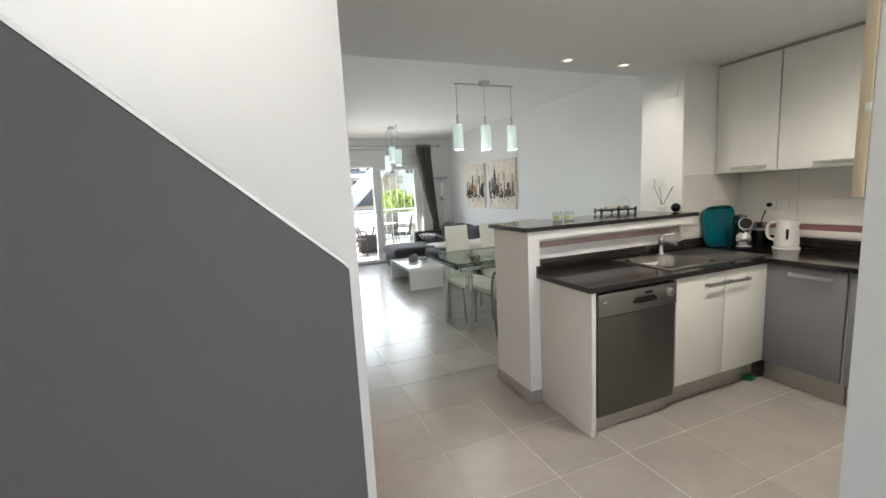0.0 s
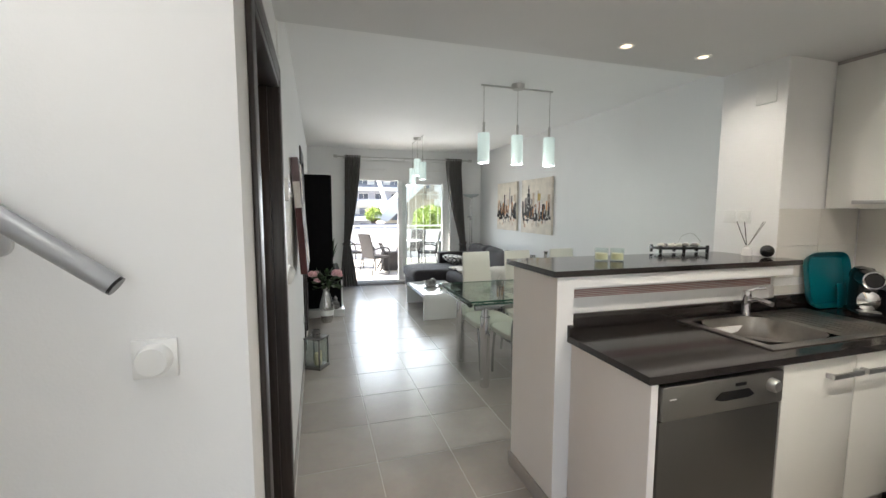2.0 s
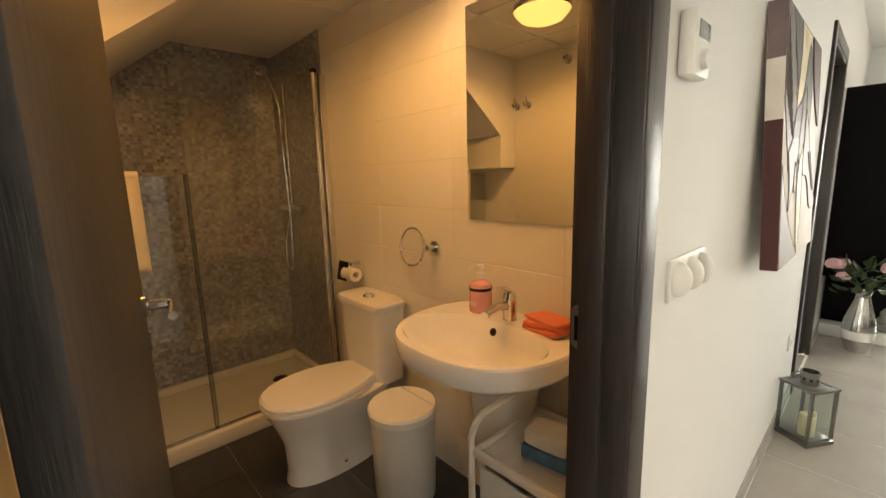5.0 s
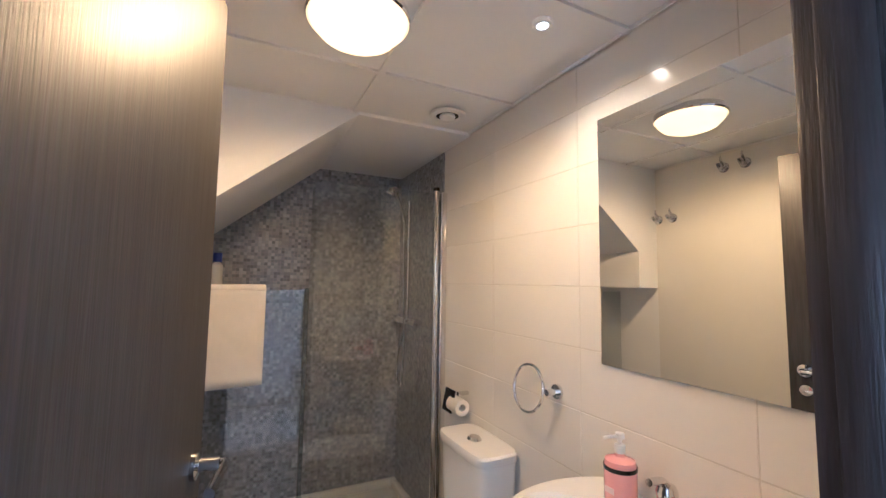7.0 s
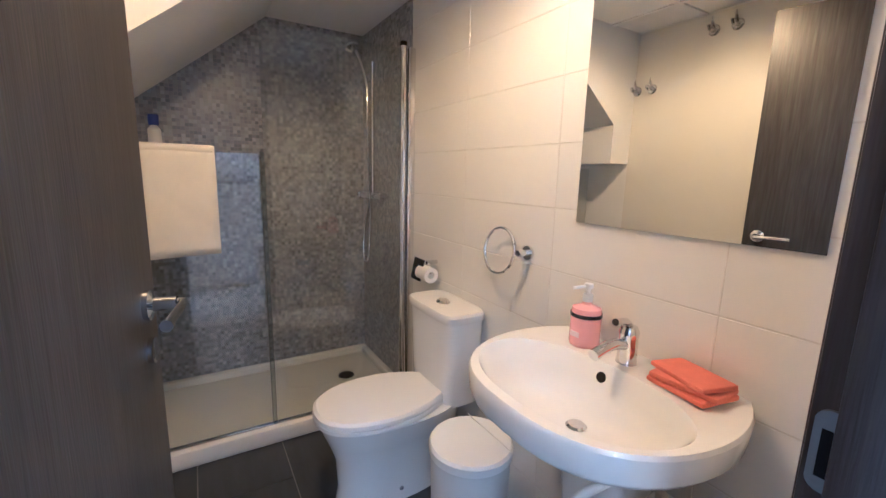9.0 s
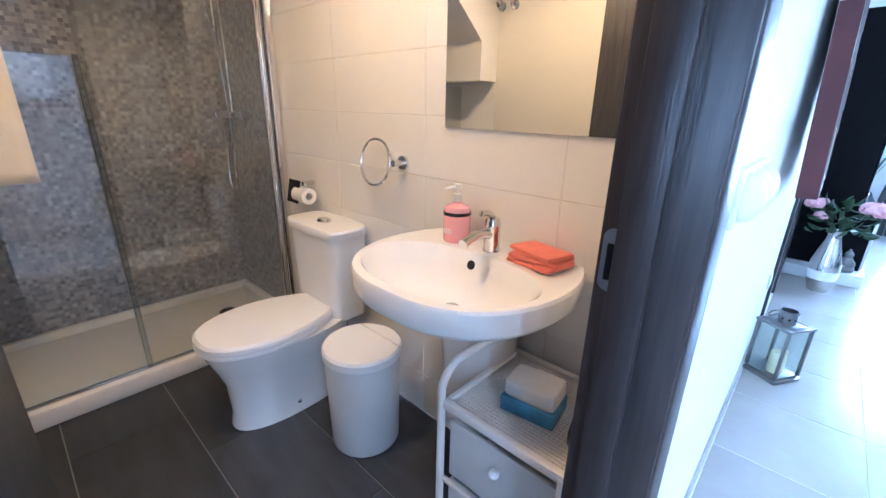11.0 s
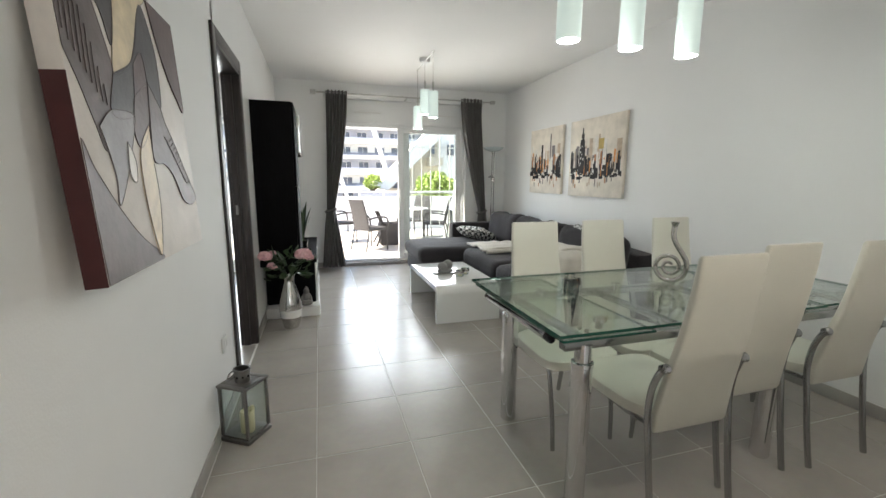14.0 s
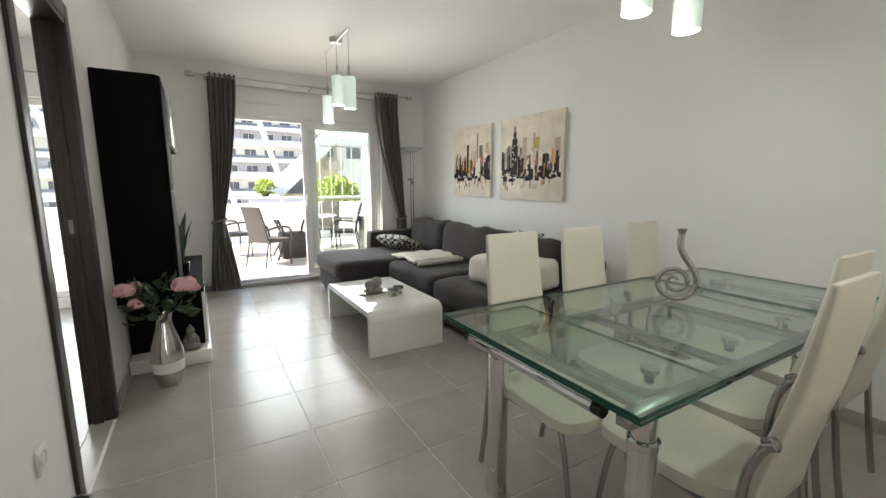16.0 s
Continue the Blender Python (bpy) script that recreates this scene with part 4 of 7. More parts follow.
for z in (1.62, 1.90):
    part("clip", box((1.447, 1.150, z), (1.456, 1.162, z + 0.02), 0.002), PLASTIC, rk)
setting("door_3", boxes([((1.60, 1.012, 0), (1.68, 1.03, 2.1)), ((1.68, 1.014, 2.04), (2.4, 1.03, 2.1)), ((1.68, 1.02, 0), (2.4, 1.03, 2.04))], 0.002), DARKWOOD, "dark wooden cupboard door with frame in the hall", "door")

# ---- bathroom ----
setting("trim_bath_grout", boxes([((-1.72, 3.7098, 0), (0.188, 3.7158, BZ - 0.003))]), mat("pale_wall_grout", (0.62, 0.59, 0.53), rough=0.9), "pale grout between the wall tiles", "grout")
lf_ = thing("wall_tiles_bathroom", "white glazed tiles on the bathroom wall", "wall tiles", (-0.8, 3.71, 1), kind="structure")
tile_z = [1.23 + 0.208 * k for k in range(-6, 6)]
tile_x = [-1.72, -1.19, -0.655, -0.125, 0.188]
for j, z in enumerate(tile_z):
    z0, z1 = max(z, 0.0), min(z + 0.206, BZ - 0.002)
    for x0, x1 in zip(tile_x, tile_x[1:]):
        part("tile", box((x0 + 0.001, 3.7085, z0 + 0.001), (x1 - 0.001, 3.716, z1), 0.0012, 1), WALLTILE, lf_)
setting("trim_mosaic_north", boxes([((-2.45, 3.706, 0), (-1.721, 3.716, BZ - 0.008))]), MOSAIC, "grey mosaic strip on the shower side wall", "wall tiles")
setting("trim_bath_south_tiles", boxes([((-1.42, 2.25, 0), (0.205, 2.256, BZ))]), WALLTILE, "pale glazed wall opposite the mirror", "wall tiles")
bf = setting("floor_bathroom", boxes([((-2.45, 2.25, -0.15), (0.205, 3.716, -0.006)), ((0.205, 2.44, -0.15), (WX, 3.195, -0.006))]), BATHGROUT, "sand coloured grout bed under dark slate tiles", "floor")
ys = [2.25, 2.615, 2.98, 3.345, 3.708]
for r, (y0, y1) in enumerate(zip(ys, ys[1:])):
    x = -1.68 - 0.3 * (r % 2)
    while x < 0.205:
        a, b = max(x, -1.68) + 0.002, min(x + 0.6, 0.205) - 0.002
        if b - a > 0.02:
            part("floor_tile", box((a, y0 + 0.002, -0.006), (b, y1 - 0.002, 0.0), 0.0012, 1), SLATE, bf)
        x += 0.6
part("threshold", box((0.207, 2.442, -0.006), (WX - 0.002, 3.193, 0.0005), 0.001), SKIRT, bf)

sh = thing("shower_tray", "white acrylic shower tray with raised rim", "shower tray", (-2.05, 3.0, 0))
part("rim", boxes([((-1.72, 2.256, 0), (-1.655, 3.705, 0.085)), ((-2.448, 2.256, 0), (-2.40, 3.705, 0.085)), ((-2.40, 2.256, 0), (-1.72, 2.30, 0.085)), ((-2.40, 3.66, 0), (-1.72, 3.705, 0.085))], 0.012), TRAYWHITE, sh)
part("base", box((-2.41, 2.29, 0), (-1.71, 3.67, 0.045), 0.004), TRAYWHITE, sh)
part("drain", lathe([(0, 0.05), (0.045, 0.05), (0.05, 0.045)], (-2.1, 3.45, 0)), BLACKPLASTIC, sh, "dark round drain cover")
sc = thing("shower_screen", "glass shower screen with chrome profiles", "shower screen", (-1.69, 3.0, 0.085))
part("wall_profile", boxes([((-1.715, 3.665, 0.086), (-1.665, 3.704, 1.96))], 0.006), CHROME, sc, "chrome wall profile")
part("hinge_post", cyl((-1.69, 3.645, 0.086), (-1.69, 3.645, 1.965), 0.016, 20), CHROME, sc)
part("post_cap", cyl((-1.69, 3.645, 1.965), (-1.69, 3.645, 1.985), 0.018, 16), BLACKPLASTIC, sc)
for y0, y1, y2 in ((2.965, 3.635, 1.95), (2.30, 2.95, 1.40)):
    g = part("glass_panel", box((-1.693, y0, 0.09), (-1.687, y1, y2)), SHOWERGLASS, sc, smooth=False)
    g.visible_shadow = False
part("middle_seal", box((-1.70, 2.945, 0.09), (-1.68, 2.967, 1.41), 0.003), thin_glass("frosted_seal", (0.7, 0.74, 0.74), 1.3, 0.3), sc)
part("bottom_rail", box((-1.70, 2.30, 0.086), (-1.68, 3.64, 0.10), 0.003), CHROME, sc)
tw = thing("hanging_towel", "white bath towel hung over the shower screen", "towel", (-1.68, 2.6, 1.2))
bm = bmesh.new()
gv = [[bm.verts.new((-1.668 + 0.005 * math.sin(11 * y + 3 * z), y, z + 0.012 * math.sin(5 * y))) for y in [2.50 + 0.034 * i for i in range(9)]] for z in [0.96 + 0.041 * k for k in range(12)]]
for r0, r1 in zip(gv, gv[1:]):
    for i in range(8):
        bm.faces.new((r0[i], r0[i + 1], r1[i + 1], r1[i]))
o = part("cloth", bm, TOWELWHITE, tw)
md = o.modifiers.new("thickness", "SOLIDIFY")
md.thickness = 0.012
part("fold", box((-1.712, 2.50, 1.395), (-1.66, 2.772, 1.425), 0.010), TOWELWHITE, tw)
sb = thing("shampoo_bottle", "white bottle with a blue cap in the shower", "bottle", (-2.40, 2.62, 1.30))
part("body", lathe([(0, 0), (0.03, 0), (0.032, 0.01), (0.03, 0.13), (0.014, 0.15), (0, 0.15)], (-2.405, 2.53, 1.40)), PLASTIC, sb)
part("cap", lathe([(0, 0.15), (0.025, 0.15), (0.025, 0.205), (0, 0.205)], (-2.405, 2.53, 1.40)), mat("blue_cap", (0.01, 0.03, 0.25), rough=0.3), sb)
part("holder", box((-2.448, 2.47, 1.38), (-2.36, 2.60, 1.40), 0.003), CHROME, sb)
sr = thing("shower_mixer", "chrome shower mixer with rail, hose and hand shower", "shower", (-2.2, 3.68, 1.2))
part("mixer_body", cyl((-2.36, 3.66, 1.19), (-2.02, 3.66, 1.19), 0.022, 18), CHROME, sr)
for x in (-2.375, -2.005):
    part("control_knob", cyl((x - 0.02, 3.66, 1.19), (x + 0.02, 3.66, 1.19), 0.026, 18), CHROME, sr)
part("riser_rail", cyl((-2.19, 3.675, 1.2), (-2.19, 3.675, 2.0), 0.009, 12), CHROME, sr)
part("hose", tube([(-2.19, 3.655, 1.14), (-2.26, 3.64, 0.95), (-2.24, 3.63, 0.78), (-2.16, 3.63, 0.80), (-2.13, 3.63, 1.1), (-2.13, 3.62, 1.5), (-2.14, 3.62, 1.84)], 0.007, 8, curve=8), CHROME, sr)
part("hand_shower", tube([(-2.14, 3.62, 1.84), (-2.16, 3.60, 1.95), (-2.21, 3.57, 2.06)], 0.012, 12, curve=5), CHROME, sr)
part("shower_head", xf(lathe([(0, 0), (0.045, 0), (0.045, 0.012), (0.02, 0.025), (0, 0.028)]), Matrix.Translation((-2.22, 3.56, 2.06)) @ Matrix.Rotation(radians(140), 4, "Y")), CHROME, sr)

tl = thing("toilet", "white ceramic close-coupled toilet with closed lid", "toilet", (-1.2, 3.45, 0))
secs = []
for z, rx, y0, y1 in ((0.0, 0.115, 3.05, 3.55), (0.06, 0.11, 3.06, 3.56), (0.20, 0.115, 3.05, 3.58), (0.28, 0.15, 3.02, 3.60), (0.34, 0.172, 2.995, 3.60), (0.375, 0.178, 2.985, 3.60)):
    secs.append(oval(-1.145, (y0 + y1) / 2 + 0.05, z, rx, (y1 - y0) / 2, 36, 0.85))
part("bowl", loft(secs), CERAMIC, tl)


def lid_outline(z, k=1.0):
    pts = []
    for i in range(40):
        a = 2 * math.pi * i / 40
        c, s_ = math.cos(a), math.sin(a)
        x = 0.186 * k * (math.copysign(abs(c) ** 0.8, c))
        y = (0.24 * s_ if s_ < 0 else 0.24 * min(s_ * 1.25, 1.0)) * k
        if y > 0:
            x *= 1 - 0.22 * (y / 0.24) ** 2
        pts.append((-1.145 + x, 3.285 + 1.10 * y, z))
    return pts


part("seat", loft([lid_outline(0.378, 0.985), lid_outline(0.382, 1.0), lid_outline(0.396, 1.0), lid_outline(0.40, 0.985)]), PLASTIC, tl)
part("lid", loft([lid_outline(0.401, 0.985), lid_outline(0.405, 1.0), lid_outline(0.418, 0.995), lid_outline(0.428, 0.95), lid_outline(0.432, 0.6), lid_outline(0.433, 0.1)]), PLASTIC, tl)
part("cistern", loft([oval(-1.17, 3.61, 0.36, 0.165, 0.085, 28, 0.35), oval(-1.17, 3.61, 0.55, 0.18, 0.09, 28, 0.35), oval(-1.17, 3.61, 0.735, 0.19, 0.094, 28, 0.35)]), CERAMIC, tl)
cl = part("cistern_lid", loft([oval(-1.17, 3.606, z, 0.198 * k, 0.10 * k, 28, 0.35) for z, k in ((0.736, 0.98), (0.742, 1.0), (0.766, 1.0), (0.775, 0.96), (0.777, 0.5))]), CERAMIC, tl)
part("flush_button", lathe([(0, 0.79), (0.022, 0.788), (0.03, 0.776)], (-1.17, 3.60, 0), sx=1.3), CHROME, cl)
part("bolt_cap", ball((-1.04, 3.34, 0.05), 0.011), CHROME, tl)
bn = thing("waste_bin", "pale grey round waste bin with flat lid", "waste bin", (-0.725, 3.455, 0))
part("body", lathe([(0, 0.002), (0.125, 0.002), (0.13, 0.01), (0.14, 0.37), (0.137, 0.385), (0, 0.385)], (-0.725, 3.455, 0), 40), PLASTICGREY, bn)
part("lid", lathe([(0.135, 0.386), (0.146, 0.388), (0.147, 0.415), (0.14, 0.425), (0.0, 0.43)], (-0.725, 3.455, 0), 40), PLASTIC, bn)
part("lid_seam", box((-0.855, 3.53, 0.4265), (-0.595, 3.533, 0.4295)), PLASTICGREY, bn)

wb = thing("washbasin", "white ceramic washbasin on a half pedestal", "washbasin", (-0.3, 3.5, 0.85))
CX = -0.295


def basin_ring(z, kx, ky, back=3.708, yo=0.0):
    """Outline with a straight back against the wall and a bowed front."""
    pts = []
    for i in range(48):
        a = 2 * math.pi * i / 48
        c, s_ = math.cos(a), math.sin(a)
        x = CX + 0.315 * kx * math.copysign(abs(c) ** 0.75, c)
        y = 3.52 + yo + (0.30 * ky * s_ if s_ < 0 else 0.188 * min(1, s_ * 1.6))
        pts.append((x, min(y, back), z))
    return pts


outer = [basin_ring(0.655, 0.35, 0.25), basin_ring(0.70, 0.50, 0.42), basin_ring(0.742, 0.72, 0.70), basin_ring(0.766, 0.88, 0.88), basin_ring(0.778, 0.955, 0.965), basin_ring(0.792, 0.985, 0.99), basin_ring(0.845, 1.0, 1.0), basin_ring(0.853, 0.985, 0.985)]


def bowl_ring(z, k, dy=0.0):
    return [(CX + 0.275 * k * math.copysign(abs(math.cos(a)) ** 0.85, math.cos(a)), 3.435 + dy + (0.185 if math.sin(a) < 0 else 0.145) * k * math.sin(a), z) for a in [2 * math.pi * i / 48 for i in range(48)]]


inner = [bowl_ring(0.853, 1.0), bowl_ring(0.845, 0.975), bowl_ring(0.80, 0.86), bowl_ring(0.75, 0.62, 0.01), bowl_ring(0.728, 0.30, 0.02), bowl_ring(0.722, 0.09, 0.025)]
part("bowl", loft(outer + inner), CERAMIC, wb)
part("pedestal", loft([oval(CX, 3.60, z, rx, 0.105, 28, 0.7) for z, rx in ((0.30, 0.085), (0.45, 0.095), (0.60, 0.12), (0.69, 0.15))]), CERAMIC, wb)
part("overflow_hole", xf(lathe([(0, 0.002), (0.013, 0.002), (0.015, -0.001)]), Matrix.Translation((CX - 0.02, 3.566, 0.818)) @ Matrix.Rotation(radians(65), 4, "X")), BLACKPLASTIC, wb)
part("plug_hole", lathe([(0, 0.728), (0.02, 0.729), (0.026, 0.724)], (CX, 3.46, 0)), CHROME, wb, "chrome drain")
tp = part("tap", lathe([(0, 0), (0.027, 0), (0.025, 0.012), (0.024, 0.07), (0.026, 0.085), (0.02, 0.10), (0, 0.104)], (CX + 0.0, 3.635, 0.853)), CHROME, wb, "chrome basin mixer tap")
part("spout", tube([(CX, 3.635, 0.90), (CX, 3.57, 0.915), (CX, 3.50, 0.90)], 0.015, 14, curve=5), CHROME, tp)
part("lever", tube([(CX, 3.635, 0.955), (CX + 0.01, 3.60, 0.975), (CX + 0.02, 3.545, 0.985)], 0.009, 10, curve=4), CHROME, tp)
sp = thing("soap_dispenser", "pink liquid soap bottle with a clear pump", "soap", (-0.43, 3.64, 0.855))
part("bottle", lathe([(0, 0), (0.04, 0), (0.043, 0.006), (0.043, 0.085), (0, 0.085)], (-0.43, 3.63, 0.855)), PINKSOAP, sp)
part("collar", lathe([(0.0435, 0.085), (0.0445, 0.087), (0.0445, 0.096), (0, 0.096)], (-0.43, 3.63, 0.855)), BLACKPLASTIC, sp)
part("shoulder", lathe([(0.042, 0.096), (0.04, 0.11), (0.015, 0.12), (0.012, 0.128), (0, 0.128)], (-0.43, 3.63, 0.855)), PINKSOAP, sp)
part("pump", lathe([(0, 0.128), (0.014, 0.128), (0.014, 0.15), (0.006, 0.152), (0.006, 0.165), (0.013, 0.167), (0.012, 0.18), (0, 0.182)], (-0.43, 3.63, 0.855)), PLASTIC, sp)
part("nozzle", cyl((-0.43, 3.63, 1.028), (-0.445, 3.585, 1.024), 0.005, 8), PLASTIC, sp)
part("label_bar", box((-0.445, 3.5855, 0.885), (-0.415, 3.5875, 0.90)), mat("pale_label", (0.7, 0.5, 0.5)), sp)
ct = thing("coral_hand_towel", "folded coral terry towel on the basin edge", "towel", (-0.13, 3.63, 0.853))
for i, (dx, dy, rz_) in enumerate(((0, 0, -4), (0.006, 0.008, 7), (-0.006, 0.012, -9))):
    part("fold", turn(cushion((-0.205 + dx, 3.575 + dy, 0.856 + 0.013 * i), (-0.055 + dx, 3.685, 0.870 + 0.013 * i), 0.7, 8, seed=i, lump=0.006), rz_ - 6, "Z", (-0.12, 3.63, 0)), CORAL, ct)
mr = thing("bathroom_mirror", "large frameless mirror above the washbasin", "mirror", (-0.27, 3.70, 1.2))
part("glass", box((-0.555, 3.700, 1.195), (0.045, 3.7065, 1.985)), MIRROR, mr, smooth=False)
rg = thing("towel_ring", "chrome towel ring on the tiled wall", "towel ring", (-0.765, 3.70, 1.06))
part("mount", cyl((-0.765, 3.7075, 1.06), (-0.765, 3.655, 1.06), 0.012, 14), CHROME, rg)
part("rose", cyl((-0.765, 3.7078, 1.06), (-0.765, 3.698, 1.06), 0.026, 20), CHROME, rg)
part("ring", tube([(-0.868 + 0.085 * math.cos(a), 3.655 + 0.012 * math.sin(a), 1.055 + 0.085 * math.sin(a)) for a in [2 * math.pi * i / 36 for i in range(36)]], 0.0055, 10, closed=True), CHROME, rg)
rh = thing("toilet_roll_holder", "chrome holder with a nearly used paper roll", "roll holder", (-1.47, 3.68, 0.86))
part("mount", cyl((-1.42, 3.7075, 0.90), (-1.42, 3.65, 0.90), 0.011, 12), CHROME, rh)
part("arm", cyl((-1.50, 3.65, 0.855), (-1.38, 3.65, 0.855), 0.006, 10), CHROME, rh)
part("flap", turn(box((-1.53, 3.638, 0.80), (-1.43, 3.645, 0.91), 0.002), -12, "X", (-1.48, 3.65, 0.9)), BLACKPLASTIC, rh)
part("paper_roll", xf(lathe([(0.018, -0.05), (0.038, -0.05), (0.038, 0.05), (0.018, 0.05), (0.018, -0.05)], n=24), Matrix.Translation((-1.42, 3.65, 0.845)) @ Matrix.Rotation(radians(90), 4, "Y")), PAPER, rh)
cd = thing("bathroom_trolley", "white metal trolley with mesh top and drawers", "trolley", (0.0, 3.5, 0))
for y in (3.33, 3.66):
    part("side_frame", cyl((-0.205, y, 0.002), (-0.205, y, 0.55), 0.011, 12), WHITESTEEL, cd)
part("front_bow", tube([(-0.205, 3.33, 0.54), (-0.205, 3.333, 0.58), (-0.20, 3.36, 0.625), (-0.19, 3.42, 0.645), (-0.16, 3.68, 0.66)], 0.011, 12, curve=5), WHITESTEEL, cd)
for y in (3.33, 3.66):
    part("post", cyl((0.14, y, 0.002), (0.14, y, 0.53), 0.010, 12), WHITESTEEL, cd)
tpz = 0.515
part("top_frame", boxes([((-0.20, 3.325, tpz), (0.15, 3.345, tpz + 0.025)), ((-0.20, 3.655, tpz), (0.15, 3.675, tpz + 0.025)), ((-0.20, 3.345, tpz), (-0.185, 3.655, tpz + 0.025)), ((0.135, 3.345, tpz), (0.15, 3.655, tpz + 0.025))], 0.004), WHITESTEEL, cd)
bm = bmesh.new()
for i in range(30):
    box((-0.185 + 0.0107 * i, 3.345, tpz + 0.008), (-0.179 + 0.0107 * i, 3.655, tpz + 0.011), bm=bm)
for i in range(29):
    box((-0.185, 3.348 + 0.0107 * i, tpz + 0.0112), (0.135, 3.353 + 0.0107 * i, tpz + 0.013), bm=bm)
part("mesh_shelf", bm, WHITESTEEL, cd, "perforated white mesh top")
for z0, z1 in ((0.29, 0.475), (0.08, 0.27)):
    dr = part("drawer", box((-0.185, 3.345, z0), (0.13, 3.355, z1), 0.002), PLASTICGREY, cd, "pale mesh drawer")
    part("back", box((-0.185, 3.645, z0), (0.13, 3.655, z1), 0.002), PLASTICGREY, dr)
    for x0 in (-0.185, 0.12):
        part("side", box((x0, 3.355, z0), (x0 + 0.01, 3.645, z1), 0.002), PLASTICGREY, dr)
    part("bottom", box((-0.175, 3.355, z0), (0.12, 3.645, z0 + 0.008), 0.002), PLASTICGREY, dr)
    part("knob", ball((-0.03, 3.333, (z0 + z1) / 2 + 0.03), 0.013), PLASTIC, dr)
for z in (0.28, 0.07):
    part("rail", box((-0.20, 3.327, z - 0.012), (0.15, 3.341, z), 0.003), WHITESTEEL, cd)
tb = thing("tissue_box", "open blue and white tissue box", "tissue box", (0.03, 3.48, tpz + 0.015))
part("carton", turn(box((-0.09, 3.43, tpz + 0.0135), (0.05, 3.53, tpz + 0.055), 0.002), 8, "Z", (0.01, 3.48, 0)), CARDBLUE, tb)
part("tissue_wad", turn(cushion((-0.087, 3.433, tpz + 0.055), (0.047, 3.527, tpz + 0.105), 0.5, 6, seed=4), 8, "Z", (0.01, 3.48, 0)), PAPER, tb)
solo("small_white_carton", turn(box((0.085, 3.50, tpz + 0.0135), (0.115, 3.53, tpz + 0.15), 0.002), -8, "Z", (0.1, 3.51, 0)), PAPER, "slim white toothpaste carton standing upright", "carton")
solo("hair_brush", xf(lathe([(0, -0.012), (0.05, -0.012), (0.055, 0), (0.05, 0.012), (0, 0.012)]), Matrix.Translation((0.128, 3.43, tpz + 0.075)) @ Matrix.Rotation(radians(90), 4, "Y")), BLACKPLASTIC, "round black brush at the end of the trolley", "brush")
bl = thing("bathroom_ceiling_lamp", "lit round ceiling lamp with chrome rim", "ceiling lamp", (-0.73, 2.94, BZ), local=True)
part("rim", lathe([(0.146, 0.0098), (0.150, -0.004), (0.152, -0.016), (0.147, -0.022), (0.140, -0.016)], n=40), CHROME, bl)
df = part("diffuser", lathe([(0.143, -0.014), (0.136, -0.034), (0.112, -0.060), (0.065, -0.078), (0, -0.084)], n=40), BATHGLOW, bl, "glowing opal glass diffuser")
df.visible_shadow = False
lamp("bathroom_bulb_light", (-0.73, 2.94, BZ - 0.05), 2.5, (1.0, 0.50, 0.155), 0.03, "SPOT", (-0.73, 2.94, 0), 175, 0.6)
bs_ = thing("bathroom_spotlight", "lit recessed spotlight above the mirror", "downlight", (-0.52, 3.445, BZ), local=True)
part("trim_ring", lathe([(0.018, -0.003), (0.028, -0.005), (0.030, 0.0), (0.030, 0.0098)], n=24), WHITEPVC, bs_)
part("lens", lathe([(0.0, -0.003), (0.0185, -0.003)], n=20), SPOTGLOW, bs_)
lamp("bathroom_spot_light", (-0.52, 3.445, BZ - 0.02), 0.9, (1.0, 0.60, 0.27), 0.012, "SPOT", (-0.52, 3.445, 0), 140, 0.9)
vt = thing("extractor_vent", "round white extractor vent in the ceiling", "vent", (-1.24, 3.485, BZ), local=True)
part("outer_ring", lathe([(0.055, 0.0), (0.085, -0.003), (0.082, -0.012), (0.06, -0.016), (0.052, -0.01)], n=36), PLASTIC, vt)
part("dark_gap", lathe([(0.056, -0.006), (0.0, -0.004)], n=36), BLACKPLASTIC, vt)
part("centre_cone", lathe([(0.034, -0.006), (0.038, -0.014), (0.034, -0.020), (0.0, -0.022)], n=36), PLASTIC, vt)
for x, z in ((-0.976, 2.13), (-0.862, 2.13), (-1.40, 1.88), (-1.30, 1.88)):
    hk = thing("robe_hook", "chrome robe hook on the tiled wall", "hook", (x, 2.256, z), "robe hooks", local=True)
    part("rose", lathe([(0, 0.016), (0.022, 0.013), (0.029, 0.006), (0.030, 0.001)], n=22), CHROME, hk).data.transform(Matrix.Rotation(radians(-90), 4, "X"))
    part("peg", tube([(0, 0.012, 0), (0, 0.045, -0.004), (0, 0.062, 0.018)], 0.010, 10, curve=4), CHROME, hk)
    part("upper_horn", tube([(0, 0.010, 0.015), (0, 0.030, 0.040), (0, 0.034, 0.064)], 0.008, 10, curve=4, radii=(0.010, 0.004)), CHROME, hk)

